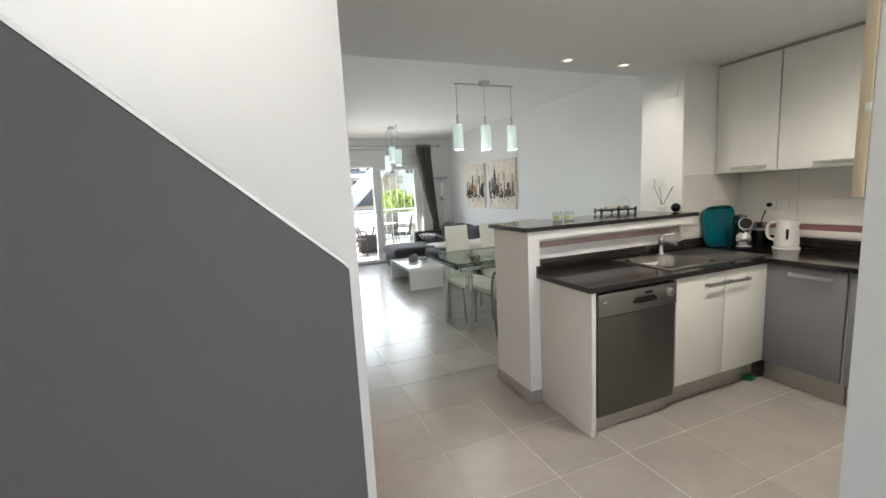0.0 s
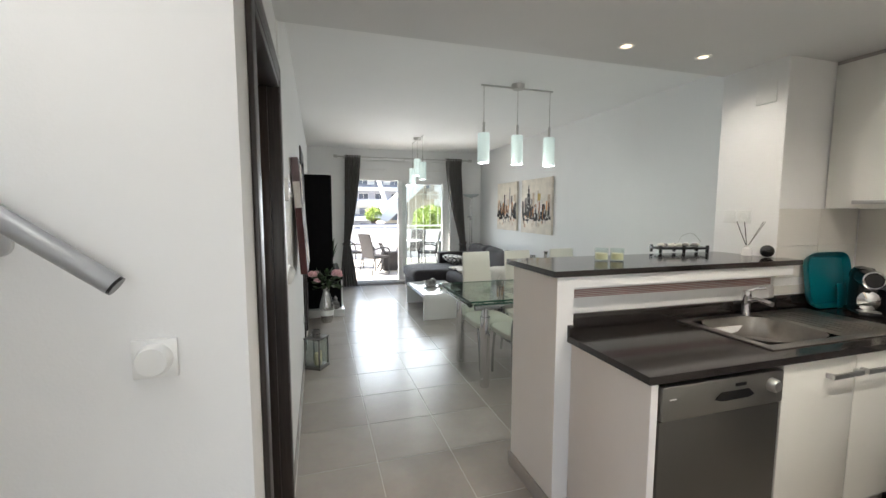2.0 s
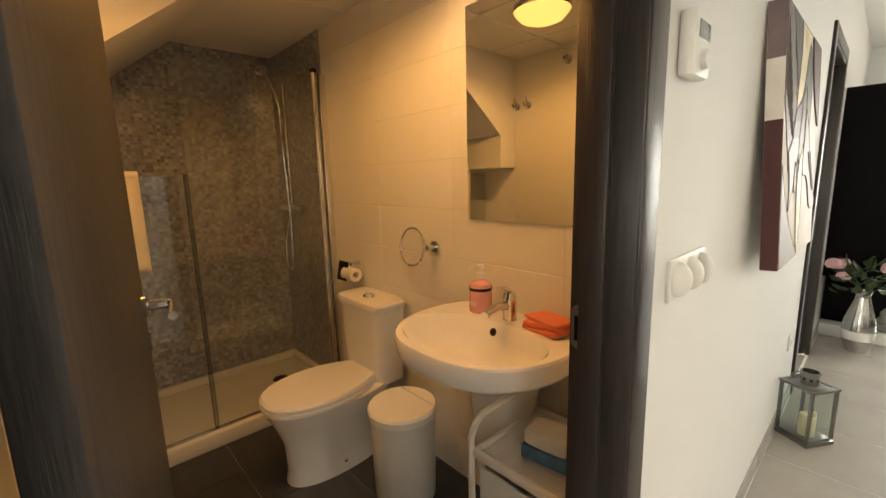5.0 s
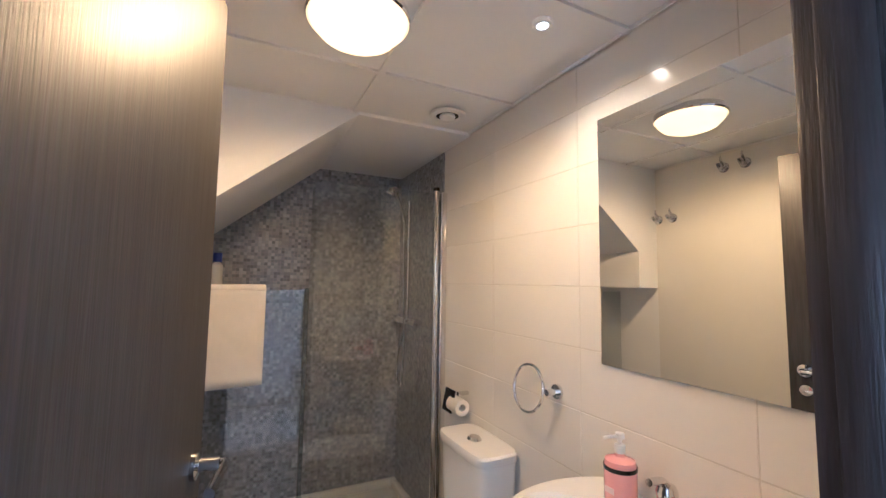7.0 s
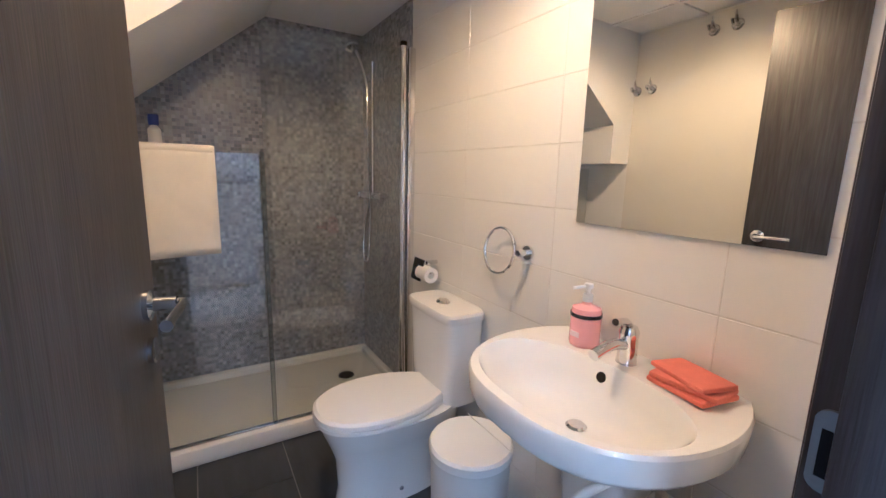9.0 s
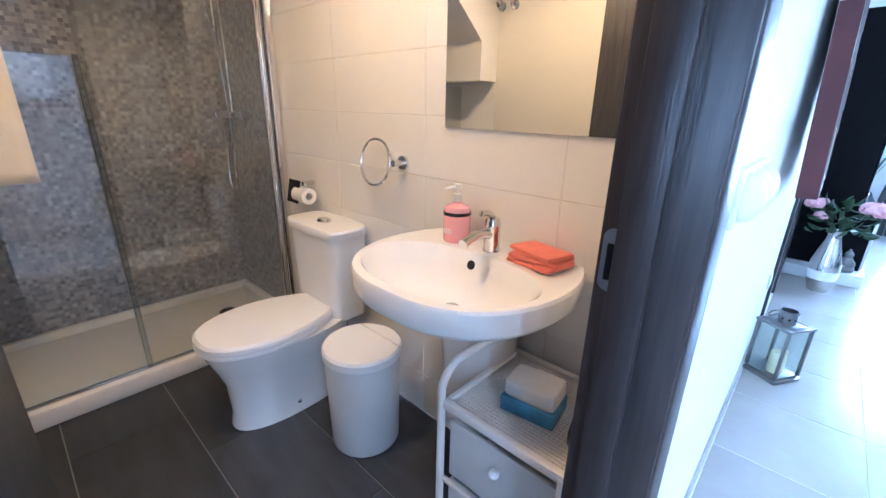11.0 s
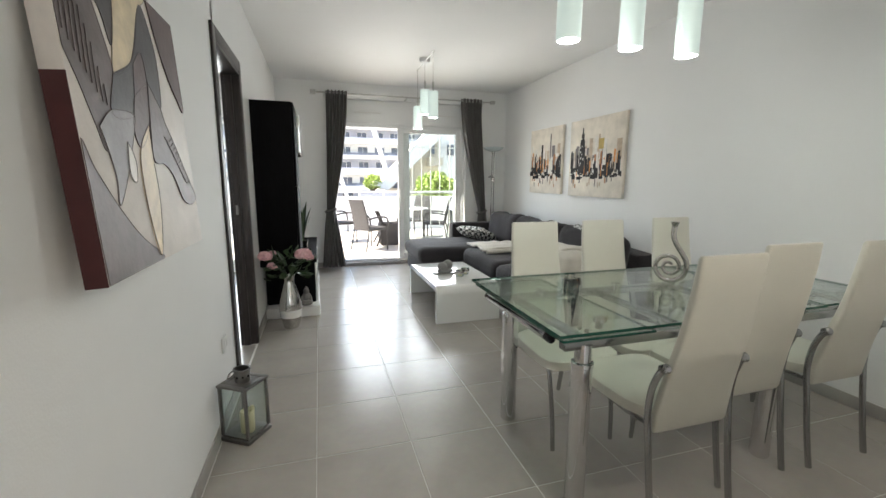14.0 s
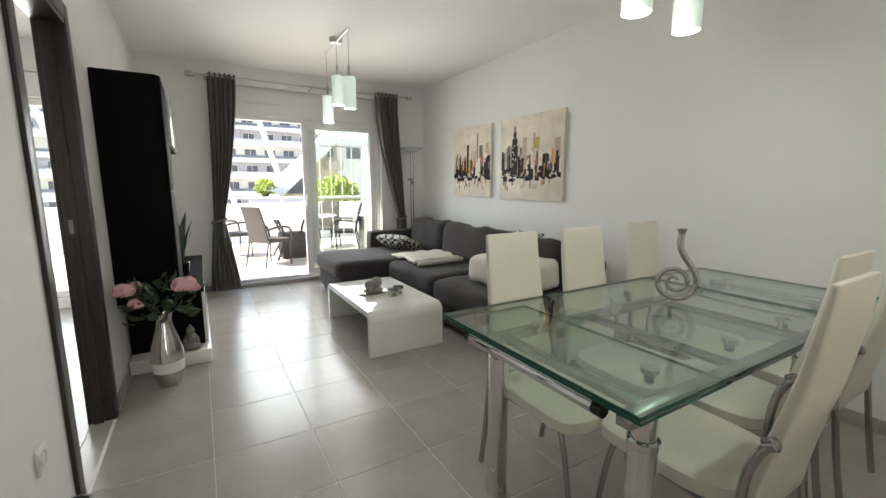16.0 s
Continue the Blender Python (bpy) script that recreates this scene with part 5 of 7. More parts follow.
# ---- living and dining room ----
# wall pictures on the east wall
def skyline(name, y0, y1, z0, z1, seed, label):
    """A canvas of loose city towers; y1 is the left edge as one faces it."""
    rng = random.Random(seed)
    p = thing(name, label, "painting", (3.73, (y0 + y1) / 2, z0))
    xf0 = 3.712
    w, h = y1 - y0, z1 - z0
    part("canvas", box((xf0, y0, z0), (EX - 0.001, y1, z1), 0.003), CANVASBEIGE, p)

    def dab(u, v, du, dv, k=0.0):
        a = (y1 - w * u, z0 + h * v)
        return [(a[0] - w * du / 2, a[1]), (a[0] - w * (du / 2 + k), a[1] + h * dv), (a[0] + w * (du / 2 - k), a[1] + h * dv), (a[0] + w * du / 2, a[1])]

    def put(col, pts, lift):
        pts = [(min(max(a, y0 + 0.004), y1 - 0.004), min(max(b, z0 + 0.004), z1 - 0.004)) for a, b in pts]
        part("paint_stroke", extrude_poly(pts, 0, xf0 - lift, xf0 + 0.0005), PAINT[col], p, smooth=False)
    for i in range(30):
        u = rng.uniform(0.04, 0.96)
        put(rng.choice(("haze", "haze", "pale", "grey")), dab(u, rng.uniform(0.3, 0.5), rng.uniform(0.03, 0.09), rng.uniform(0.1, 0.32)), 0.0008 + 0.00001 * i)
    for i in range(9):
        put(rng.choice(("orange", "rust")), dab(rng.uniform(0.05, 0.95), rng.uniform(0.28, 0.42), rng.uniform(0.02, 0.06), rng.uniform(0.1, 0.24)), 0.0014 + 0.00001 * i)
    for i in range(40):
        put(rng.choice(("dark", "dark", "char")), dab(rng.uniform(0.04, 0.96), rng.uniform(0.26, 0.36), rng.uniform(0.012, 0.05), rng.uniform(0.05, 0.26), rng.uniform(-0.004, 0.004)), 0.0019 + 0.00001 * i)
    for i in range(60):
        put("dark", dab(rng.uniform(0.02, 0.98), rng.uniform(0.22, 0.34), rng.uniform(0.02, 0.10), rng.uniform(0.015, 0.06)), 0.0024 + 0.00001 * i)
    for i in range(22):
        put(rng.choice(("pale", "pale", "orange")), dab(rng.uniform(0.04, 0.96), rng.uniform(0.25, 0.5), rng.uniform(0.006, 0.022), rng.uniform(0.02, 0.16)), 0.003 + 0.00001 * i)
    for i in range(16):
        put(rng.choice(("haze", "grey", "rust")), dab(rng.uniform(0.08, 0.92), rng.uniform(0.08, 0.2), rng.uniform(0.01, 0.03), rng.uniform(0.04, 0.12)), 0.0012 + 0.00001 * i)
    u = 0.26 if seed % 2 else 0.66
    if seed % 2:
        for du, v, dv in ((0.11, 0.33, 0.32), (0.085, 0.62, 0.12), (0.05, 0.74, 0.08), (0.018, 0.82, 0.07)):
            put("char", dab(u, v, du, dv, 0.004), 0.0034)
        for i in range(14):
            put("pale", dab(u + rng.uniform(-0.035, 0.035), rng.uniform(0.4, 0.78), 0.012, 0.02), 0.0038)
        put("gold", dab(0.62, 0.60, 0.09, 0.13), 0.0034)
        put("pale", dab(0.68, 0.40, 0.06, 0.32), 0.0030)
    else:
        put("pale", dab(u, 0.30, 0.10, 0.25, 0.03), 0.0034)
        put("grey", dab(u, 0.50, 0.022, 0.40, 0.004), 0.0036)
        put("char", dab(0.40, 0.35, 0.05, 0.40, 0.004), 0.0032)


CANVASBEIGE = mat("beige_painted_canvas", (0.73, 0.665, 0.575), rough=0.7, var=0.2, scale=5, bump=0.4, bscale=120)
PAINT = {k: mat("paint_" + k, c, rough=0.6, spec=0.15, var=0.2, scale=20, bump=0.3, bscale=90) for k, c in dict(
    haze=(0.52, 0.41, 0.31), pale=(0.76, 0.72, 0.66), grey=(0.20, 0.18, 0.17), orange=(0.66, 0.27, 0.08), rust=(0.42, 0.19, 0.09), dark=(0.010, 0.008, 0.008), char=(0.028, 0.024, 0.024), gold=(0.5, 0.36, 0.12)).items()}
skyline("skyline_painting", 6.455, 7.385, 1.12, 1.97, 7, "canvas of a city skyline in beige and black")
skyline("skyline_painting", 7.555, 8.345, 1.13, 1.97, 4, "smaller canvas of a tower skyline with boats")

# abstract canvas on the west wall
ab = thing("abstract_painting", "abstract canvas in taupe, cream and grey", "painting", (0.32, 4.41, 1.06))
AY0, AY1, AZ0, AZ1, AX = 4.03, 4.775, 1.06, 1.825, 0.345
part("canvas", box((WX + 0.001, AY0, AZ0), (AX, AY1, AZ1), 0.002), mat("off_white_painted_canvas", (0.74, 0.69, 0.65), rough=0.6, var=0.10, scale=7, bump=0.2, bscale=60), ab)
part("edge_paint", box((WX + 0.002, AY0 - 0.0012, AZ0), (AX, AY0 + 0.001, AZ0 + 0.44)), RUSTYRED, ab, "oxblood painted lower edge")
part("edge_paint", box((WX + 0.002, AY0 - 0.0012, AZ0 + 0.61), (AX, AY0 + 0.001, AZ1)), mat("plum_canvas_edge", (0.20, 0.14, 0.145), rough=0.6, var=0.15, scale=10), ab, "plum painted upper edge")
ART = {k: mat("art_" + k, c, rough=0.5, var=0.28, scale=9, bump=0.25, bscale=45) for k, c in dict(
    taupe=(0.135, 0.103, 0.102), brown=(0.092, 0.054, 0.056), dark=(0.048, 0.042, 0.046), steel=(0.215, 0.195, 0.20), cream=(0.70, 0.58, 0.40), pale=(0.72, 0.69, 0.65), line=(0.17, 0.14, 0.135)).items()}
SHAPES = (
    ("taupe", ((0, 0), (0.41, 0.0), (0.43, 0.03), (0.33, 0.08), (0.24, 0.14), (0.14, 0.23), (0.05, 0.33), (0, 0.39))),
    ("taupe", ((0, 0.64), (0, 1), (0.14, 1), (0.21, 0.84), (0.27, 0.70), (0.28, 0.63), (0.23, 0.52), (0.15, 0.38), (0.10, 0.46), (0.05, 0.56))),
    ("dark", ((0.14, 1), (0.36, 1), (0.37, 0.88), (0.31, 0.72), (0.27, 0.80), (0.22, 0.86))),
    ("cream", ((0.36, 1), (0.68, 1), (0.60, 0.92), (0.50, 0.76), (0.43, 0.69), (0.29, 0.63), (0.31, 0.72), (0.37, 0.88))),
    ("dark", ((0.28, 0.63), (0.42, 0.69), (0.49, 0.76), (0.62, 0.95), (0.70, 0.86), (0.72, 0.74), (0.68, 0.58), (0.58, 0.65), (0.42, 0.58), (0.38, 0.51), (0.22, 0.50))),
    ("brown", ((0.46, 0.70), (0.55, 0.76), (0.57, 0.66), (0.52, 0.50), (0.41, 0.41), (0.37, 0.47), (0.42, 0.58))),
    ("steel", ((0.12, 0.45), (0.15, 0.38), (0.17, 0.30), (0.16, 0.22), (0.27, 0.33), (0.33, 0.41), (0.37, 0.47), (0.38, 0.52), (0.22, 0.51))),
    ("cream", ((0.51, 0.50), (0.40, 0.41), (0.37, 0.30), (0.38, 0.15), (0.42, 0.02), (0.47, 0.12), (0.50, 0.24), (0.50, 0.38))),
    ("taupe", ((0.57, 0.66), (0.67, 0.58), (0.70, 0.53), (0.79, 0.44), (0.90, 0.31), (0.98, 0.22), (0.91, 0.185), (0.79, 0.21), (0.71, 0.31), (0.62, 0.36), (0.51, 0.37), (0.53, 0.50))),
    ("brown", ((0.70, 1), (1, 1), (1, 0.63), (0.92, 0.66), (0.84, 0.73), (0.76, 0.85))),
    ("pale", ((0.29, 0.42), (0.33, 0.36), (0.31, 0.29), (0.27, 0.32))),
)
lines = bmesh.new()
for i, (col, pts) in enumerate(SHAPES):
    out = smooth_path([(0, AY0 + (AY1 - AY0) * u, AZ0 + (AZ1 - AZ0) * v) for u, v in pts + pts[:1]], 5)[:-1]
    q = [(min(max(a.y, AY0 + 0.003), AY1 - 0.003), min(max(a.z, AZ0 + 0.003), AZ1 - 0.003)) for a in out]
    part("painted_field", extrude_poly(q, 0, AX - 0.001, AX + 0.001 + 0.0003 * i), ART[col], ab, smooth=False)
    tube([(AX + 0.0012 + 0.0003 * i, a, b) for a, b in q], 0.0008, 6, lines, closed=True)
for k in range(9):
    tube([(AX + 0.0025, AY0 + (AY1 - AY0) * (0.02 + 0.024 * k + 0.015 * math.sin(v * 9)), AZ0 + (AZ1 - AZ0) * v) for v in [max(0.52, 0.68 - 0.022 * k) + 0.02 * j for j in range(1 + int((0.96 - 0.045 * k - max(0.52, 0.68 - 0.022 * k)) / 0.02))]], 0.0012, 5, lines)
for k in range(11):
    tube([(AX + 0.0045, AY0 + (AY1 - AY0) * (0.66 + 0.018 * k + 0.011 * j), AZ0 + (AZ1 - AZ0) * (0.47 - 0.017 * k - 0.006 * math.sin(j * 0.45) * 3)) for j in range(8)], 0.0012, 5, lines)
part("outline", lines, ART["line"], ab)
ab.matrix_world = pose(0.364, 4.41, 1.06, 0, -3.2, 0)

# switches, thermostat, sockets on the west wall
sw = thing("triple_light_switch", "white triple rocker switch by the bathroom door", "switch", (WX, 3.47, 1.145))
part("faceplate", box((WX, 3.375, 1.095), (WX + 0.009, 3.60, 1.185), 0.003), PLASTIC, sw)
for i in range(3):
    part("rocker", xf(ball((0, 0, 0), 0.03, 20, 10, 0.95, 0.80, 1.25), Matrix.Translation((WX + 0.010, 3.412 + 0.075 * i, 1.14))), PLASTIC, sw)
th = thing("wall_thermostat", "small white wall thermostat with display", "thermostat", (WX, 3.40, 1.585))
part("case", box((WX, 3.355, 1.53), (WX + 0.03, 3.445, 1.645), 0.008), PLASTIC, th)
part("display", box((WX + 0.029, 3.37, 1.595), (WX + 0.0312, 3.43, 1.625), 0.001), mat("grey_display", (0.2, 0.22, 0.22), rough=0.2), th)
part("dial", xf(lathe([(0, 0.012), (0.016, 0.01), (0.018, 0)], n=20), Matrix.Translation((WX + 0.03, 3.40, 1.56)) @ Matrix.Rotation(radians(90), 4, "Y")), PLASTIC, th)
socket((WX, 5.35, 0.42), 1, "white wall socket near the floor")
socket((WX, 6.58, 1.12), 1, "white switch beside the bedroom door", "light_switch", False)
socket((WX, 8.9, 1.3), 1, "small white switch near the window", "light_switch", False)
solo("alarm_cover_plate", box((WX, 3.30, 2.22), (WX + 0.006, 3.42, 2.40), 0.002), PLASTIC, "flat white cover plate high on the wall", "cover plate")

# candle lantern
ln = thing("candle_lantern", "steel candle lantern with an ivory candle", "lantern", (0.42, 5.14, 0), rz=-32, local=True)
part("base", boxes([((-0.085, -0.085, 0.002), (0.085, 0.085, 0.02)), ((-0.075, -0.075, 0.02), (0.075, 0.075, 0.032))], 0.003), PEWTER, ln)
for sx in (-1, 1):
    for sy in (-1, 1):
        part("post", box((sx * 0.074 - 0.007, sy * 0.074 - 0.007, 0.03), (sx * 0.074 + 0.007, sy * 0.074 + 0.007, 0.285), 0.002), PEWTER, ln)
part("top_frame", boxes([((-0.085, -0.085, 0.285), (0.085, -0.06, 0.297)), ((-0.085, 0.06, 0.285), (0.085, 0.085, 0.297)), ((-0.085, -0.06, 0.285), (-0.06, 0.06, 0.297)), ((0.06, -0.06, 0.285), (0.085, 0.06, 0.297)), ((-0.06, -0.06, 0.287), (0.06, 0.06, 0.2955))], 0.002), PEWTER, ln)
part("chimney", lathe([(0.036, 0.297), (0.036, 0.352), (0.041, 0.354), (0.041, 0.362), (0.033, 0.362), (0.033, 0.30)], n=28), PEWTER, ln)
for k in range(8):
    a = 2 * math.pi * k / 8
    part("vent_hole", cyl((0.0355 * math.cos(a), 0.0355 * math.sin(a), 0.325), (0.0368 * math.cos(a), 0.0368 * math.sin(a), 0.325), 0.006, 8), BLACKPLASTIC, ln)
part("carrying_ring", tube([(-0.04, 0, 0.335), (-0.075, 0.01, 0.325), (-0.09, 0, 0.30), (-0.075, -0.01, 0.30), (-0.04, 0, 0.33)], 0.004, 8, curve=5), PEWTER, ln)
for a in range(4):
    g = part("glass_pane", xf(box((-0.067, 0.0725, 0.033), (0.067, 0.0745, 0.285)), Matrix.Rotation(radians(90 * a), 4, "Z")), ACRYL, ln, smooth=False)
    g.visible_shadow = False
part("candle", lathe([(0, 0.033), (0.033, 0.033), (0.034, 0.05), (0.034, 0.135), (0.030, 0.142), (0.026, 0.134), (0, 0.130)], (0.02, -0.01, 0), 24), CANDLE, ln, "ivory pillar candle")
part("drip", ball((0.035, 0.01, 0.14), 0.012, sz=2.0), CANDLE, ln)

# wall unit along the west wall
tvu = thing("tall_wall_cabinet", "tall black-brown cabinet hung on the white wall", "cabinet", (0.48, 7.1, 0.52))
part("body", box((WX + 0.001, 6.875, 0.52), (0.625, 7.36, 1.945), 0.003), BLACK, tvu)
for z0, z1 in ((0.525, 1.23), (1.235, 1.94)):
    part("door", box((0.626, 6.878, z0), (0.645, 7.357, z1), 0.002), BLACK, tvu)
hw = thing("wall_shelf_cabinet", "white gloss wall cabinet above the television bench", "cabinet", (0.45, 7.9, 1.55))
part("body", box((WX + 0.001, 7.40, 1.56), (0.64, 8.42, 1.93), 0.003), BLACK, hw)
part("door", box((0.641, 7.402, 1.562), (0.66, 8.418, 1.928), 0.002), GLOSSWHITE, hw)
bc = thing("media_bench", "black and white low media bench", "media bench", (0.55, 7.8, 0))
part("plinth", box((WX + 0.01, 6.99, 0.002), (0.79, 8.75, 0.10), 0.003), GLOSSWHITE, bc, "white gloss plinth drawer")
part("body", box((WX + 0.01, 7.12, 0.102), (0.755, 8.70, 0.50), 0.003), BLACK, bc)
part("top", box((WX + 0.01, 7.10, 0.502), (0.775, 8.72, 0.535), 0.003), BLACK, bc)
for i in range(3):
    part("drawer_front", box((0.757, 7.125 + 0.525 * i, 0.11), (0.776, 7.645 + 0.525 * i, 0.495), 0.002), GLOSSWHITE, bc)
sv = thing("snake_plant", "snake plant in a dark pot on the bench", "plant", (0.62, 7.55, 0.537))
part("pot", lathe([(0, 0), (0.06, 0), (0.075, 0.12), (0.07, 0.125), (0.065, 0.10), (0, 0.10)], (0.62, 7.55, 0.537)), BLACKPLASTIC, sv)
rng = random.Random(3)
for i in range(9):
    a, tilt, h = rng.uniform(0, 6.28), rng.uniform(0.02, 0.34), rng.uniform(0.22, 0.46)
    c = Vector((0.62 + 0.03 * math.cos(a), 7.55 + 0.03 * math.sin(a), 0.63))
    sd = Vector((-math.sin(a), math.cos(a), 0))
    secs = []
    for k in range(7):
        t = k / 6
        q = c + Vector((math.cos(a), math.sin(a), 0)) * tilt * h * t * t + Vector((0, 0, h * t))
        w = 0.022 * (0.6 + 1.2 * t) * (1 - t ** 3) + 0.001
        nn = Vector((math.cos(a), math.sin(a), 0)) * 0.002
        secs.append([q - sd * w, q - nn, q + sd * w, q + nn])
    part("leaf", loft(secs), LEAF, sv)
bd_ = bmesh.new()
for c, r, sx, sy, sz in (((0.67, 7.03, 0.135), 0.05, 1.15, 0.95, 0.7), ((0.67, 7.03, 0.185), 0.042, 1.0, 0.85, 1.1), ((0.67, 7.025, 0.245), 0.028, 1, 1, 1.15), ((0.635, 7.02, 0.17), 0.018, 1, 1, 1.8), ((0.705, 7.02, 0.17), 0.018, 1, 1, 1.8), ((0.67, 7.0, 0.125), 0.03, 1.8, 0.8, 0.6), ((0.67, 7.028, 0.28), 0.010, 1, 1, 1)):
    ball(c, r, 14, 10, sx, sy, sz, bd_)
solo("seated_stone_statue", bd_, STONEGREY, "small grey stone seated statue on the plinth", "statue")

# floor vase with peonies
vs = thing("floor_vase", "silver and white banded ceramic floor vase", "vase", (0.545, 6.74, 0), local=True)
PROF = [(0.062, 0.002), (0.074, 0.04), (0.088, 0.10), (0.095, 0.16), (0.088, 0.24), (0.066, 0.32), (0.046, 0.39), (0.040, 0.43), (0.047, 0.46), (0.051, 0.472)]


def vase_band(z0, z1, extra=0.0):
    zs = sorted([z0, z1] + [z for _, z in PROF if z0 < z < z1])
    return [(float(np.interp(z, [p[1] for p in PROF], [p[0] for p in PROF])) + extra, z) for z in zs]


part("body", lathe([(0, 0.002)] + PROF + [(0.045, 0.472), (0.036, 0.43), (0, 0.40)], n=36), SILVER, vs)
part("white_band", lathe(vase_band(0.10, 0.17, 0.0012), n=36), CERAMIC, vs, "white glazed band")
part("pale_side", lathe(vase_band(0.30, 0.42, 0.001), n=36), SILVER, vs)
fl = thing("peony_bunch", "pink peonies with dark green leaves in the vase", "flowers", (0.545, 6.74, 0.40), local=True)


def peony(c, r, seed):
    rg_ = random.Random(seed)
    bm = bmesh.new()
    for ring, (n, tilt, rr) in enumerate(((5, 0.08, 0.75), (7, 0.22, 0.9), (9, 0.45, 1.0), (10, 0.75, 1.05), (7, 1.15, 0.9))):
        for i in range(n):
            a = 2 * math.pi * (i + 0.4 * ring) / n + rg_.uniform(-0.2, 0.2)
            m = Matrix.Translation(c) @ Matrix.Rotation(a, 4, "Z") @ Matrix.Rotation(tilt + rg_.uniform(-0.15, 0.15), 4, "Y")
            secs = []
            for k in range(5):
                t = k / 4
                w = r * rr * 0.62 * math.sin(math.pi * (0.12 + 0.76 * t)) + 0.001
                z = r * rr * t * 1.05
                x = r * 0.42 * math.sin(t * 2.9) + 0.004
                secs.append([m @ Vector((x + 0.25 * w, -w, z)), m @ Vector((x, 0, z)), m @ Vector((x + 0.25 * w, w, z)), m @ Vector((x - 0.002, 0, z))])
            loft(secs, bm)
    return bm


for i, (x, y, z, r) in enumerate(((0.135, -0.16, 0.265, 0.064), (0.18, -0.06, 0.225, 0.034), (-0.165, -0.14, 0.26, 0.052), (-0.11, -0.16, 0.185, 0.038), (-0.12, -0.04, 0.27, 0.030))):
    f_ = part("peony", peony(Vector((x, y, z)), r, i), PETAL, fl, "full pink peony flower")
    part("stem", tube([(0.01 * i - 0.02, 0, 0.0), (x * 0.4, y * 0.4, 0.15), (x, y, z - 0.01)], 0.004, 6, curve=4), LEAF, f_)
rng = random.Random(11)
for i in range(80):
    a, h = rng.uniform(0, 6.28), rng.uniform(0.02, 0.24)
    d = rng.uniform(0.03, 0.17)
    base = Vector((d * math.cos(a), d * math.sin(a) - 0.05, h + 0.04))
    L, w = rng.uniform(0.06, 0.12), rng.uniform(0.016, 0.03)
    m = Matrix.Translation(base) @ Matrix.Rotation(a + rng.uniform(-0.6, 0.6), 4, "Z") @ Matrix.Rotation(rng.uniform(0.5, 2.0), 4, "Y") @ Matrix.Rotation(rng.uniform(-1, 1), 4, "Z")
    secs = []
    for k in range(5):
        t = k / 4
        ww = w * math.sin(math.pi * min(0.97, 0.06 + 0.94 * t)) + 0.0006
        x = -0.25 * L * t * t
        secs.append([m @ Vector((x + 0.3 * ww, -ww, L * t)), m @ Vector((x, 0, L * t)), m @ Vector((x + 0.3 * ww, ww, L * t)), m @ Vector((x - 0.0012, 0, L * t))])
    part("leaf", loft(secs), LEAF, fl)

# curtains on a steel rod
rod = thing("curtain_rod", "brushed steel curtain rod with square finials", "curtain rod", (2.1, 9.12, 2.46))
part("rod", cyl((0.84, 9.12, 2.47), (3.40, 9.12, 2.47), 0.010, 14), STEEL, rod)
for x in (0.80, 3.44):
    part("finial", box((x - 0.035, 9.095, 2.445), (x + 0.035, 9.145, 2.495), 0.004), STEEL, rod)
for x in (0.95, 2.1, 3.30):
    part("bracket", tube([(x, NY, 2.45), (x, 9.19, 2.45), (x, 9.12, 2.455)], 0.007, 8), STEEL, rod)


def curtain(x0, x1, tie_x, tie_z, bot0, bot1, zbot, label, seed):
    """Pleated cloth gathered by a tie-back; its edges run from the rod through the tie to the hem."""
    c = thing("curtain", label, "curtain", ((x0 + x1) / 2, 9.12, zbot), "window curtains")
    bm = bmesh.new()
    nu, nv, top = 64, 36, 2.50
    grid = []
    for j in range(nv + 1):
        z = top + (zbot - top) * j / nv
        if z > tie_z:
            t = ((top - z) / (top - tie_z)) ** 1.5
            a, b = x0 + (tie_x - 0.055 - x0) * t, x1 + (tie_x + 0.055 - x1) * t
        else:
            t = ((tie_z - z) / (tie_z - zbot)) ** 0.8
            a, b = tie_x - 0.055 + (bot0 - tie_x + 0.055) * t, tie_x + 0.055 + (bot1 - tie_x - 0.055) * t
        row = []
        for i in range(nu + 1):
            u = i / nu
            ph = 2 * math.pi * 6 * u + 0.5 * math.sin(3 * z + seed)
            row.append(bm.verts.new((a + (b - a) * u, 9.12 + (0.055 if z > 2.3 else 0.042) * math.sin(ph) + 0.012 * math.sin(11 * u + 4 * z), z)))
        grid.append(row)
    for r0, r1 in zip(grid, grid[1:]):
        for i in range(nu):
            bm.faces.new((r0[i], r0[i + 1], r1[i + 1], r1[i]))
    o = part("cloth", bm, CURTAIN, c)
    md = o.modifiers.new("thickness", "SOLIDIFY")
    md.thickness = 0.003
    part("tie_back", tube([(tie_x + 0.07 * math.cos(a), 9.12 + 0.062 * math.sin(a), tie_z + 0.02 * math.cos(a)) for a in [2 * math.pi * i / 24 for i in range(24)]], 0.018, 8, closed=True), CURTAIN, c)
    part("tassel", tube([(tie_x + 0.03, 9.05, tie_z), (tie_x + 0.035, 9.045, tie_z - 0.12), (tie_x + 0.03, 9.045, tie_z - 0.2)], 0.014, 8), CURTAIN, c)
    for k in range(6):
        u = (k + 0.5) / 6
        part("eyelet", tube([(x0 + (x1 - x0) * u, 9.12 + 0.024 * math.cos(a), 2.47 + 0.024 * math.sin(a)) for a in [2 * math.pi * i / 16 for i in range(16)]], 0.004, 6, closed=True), STEEL, c)


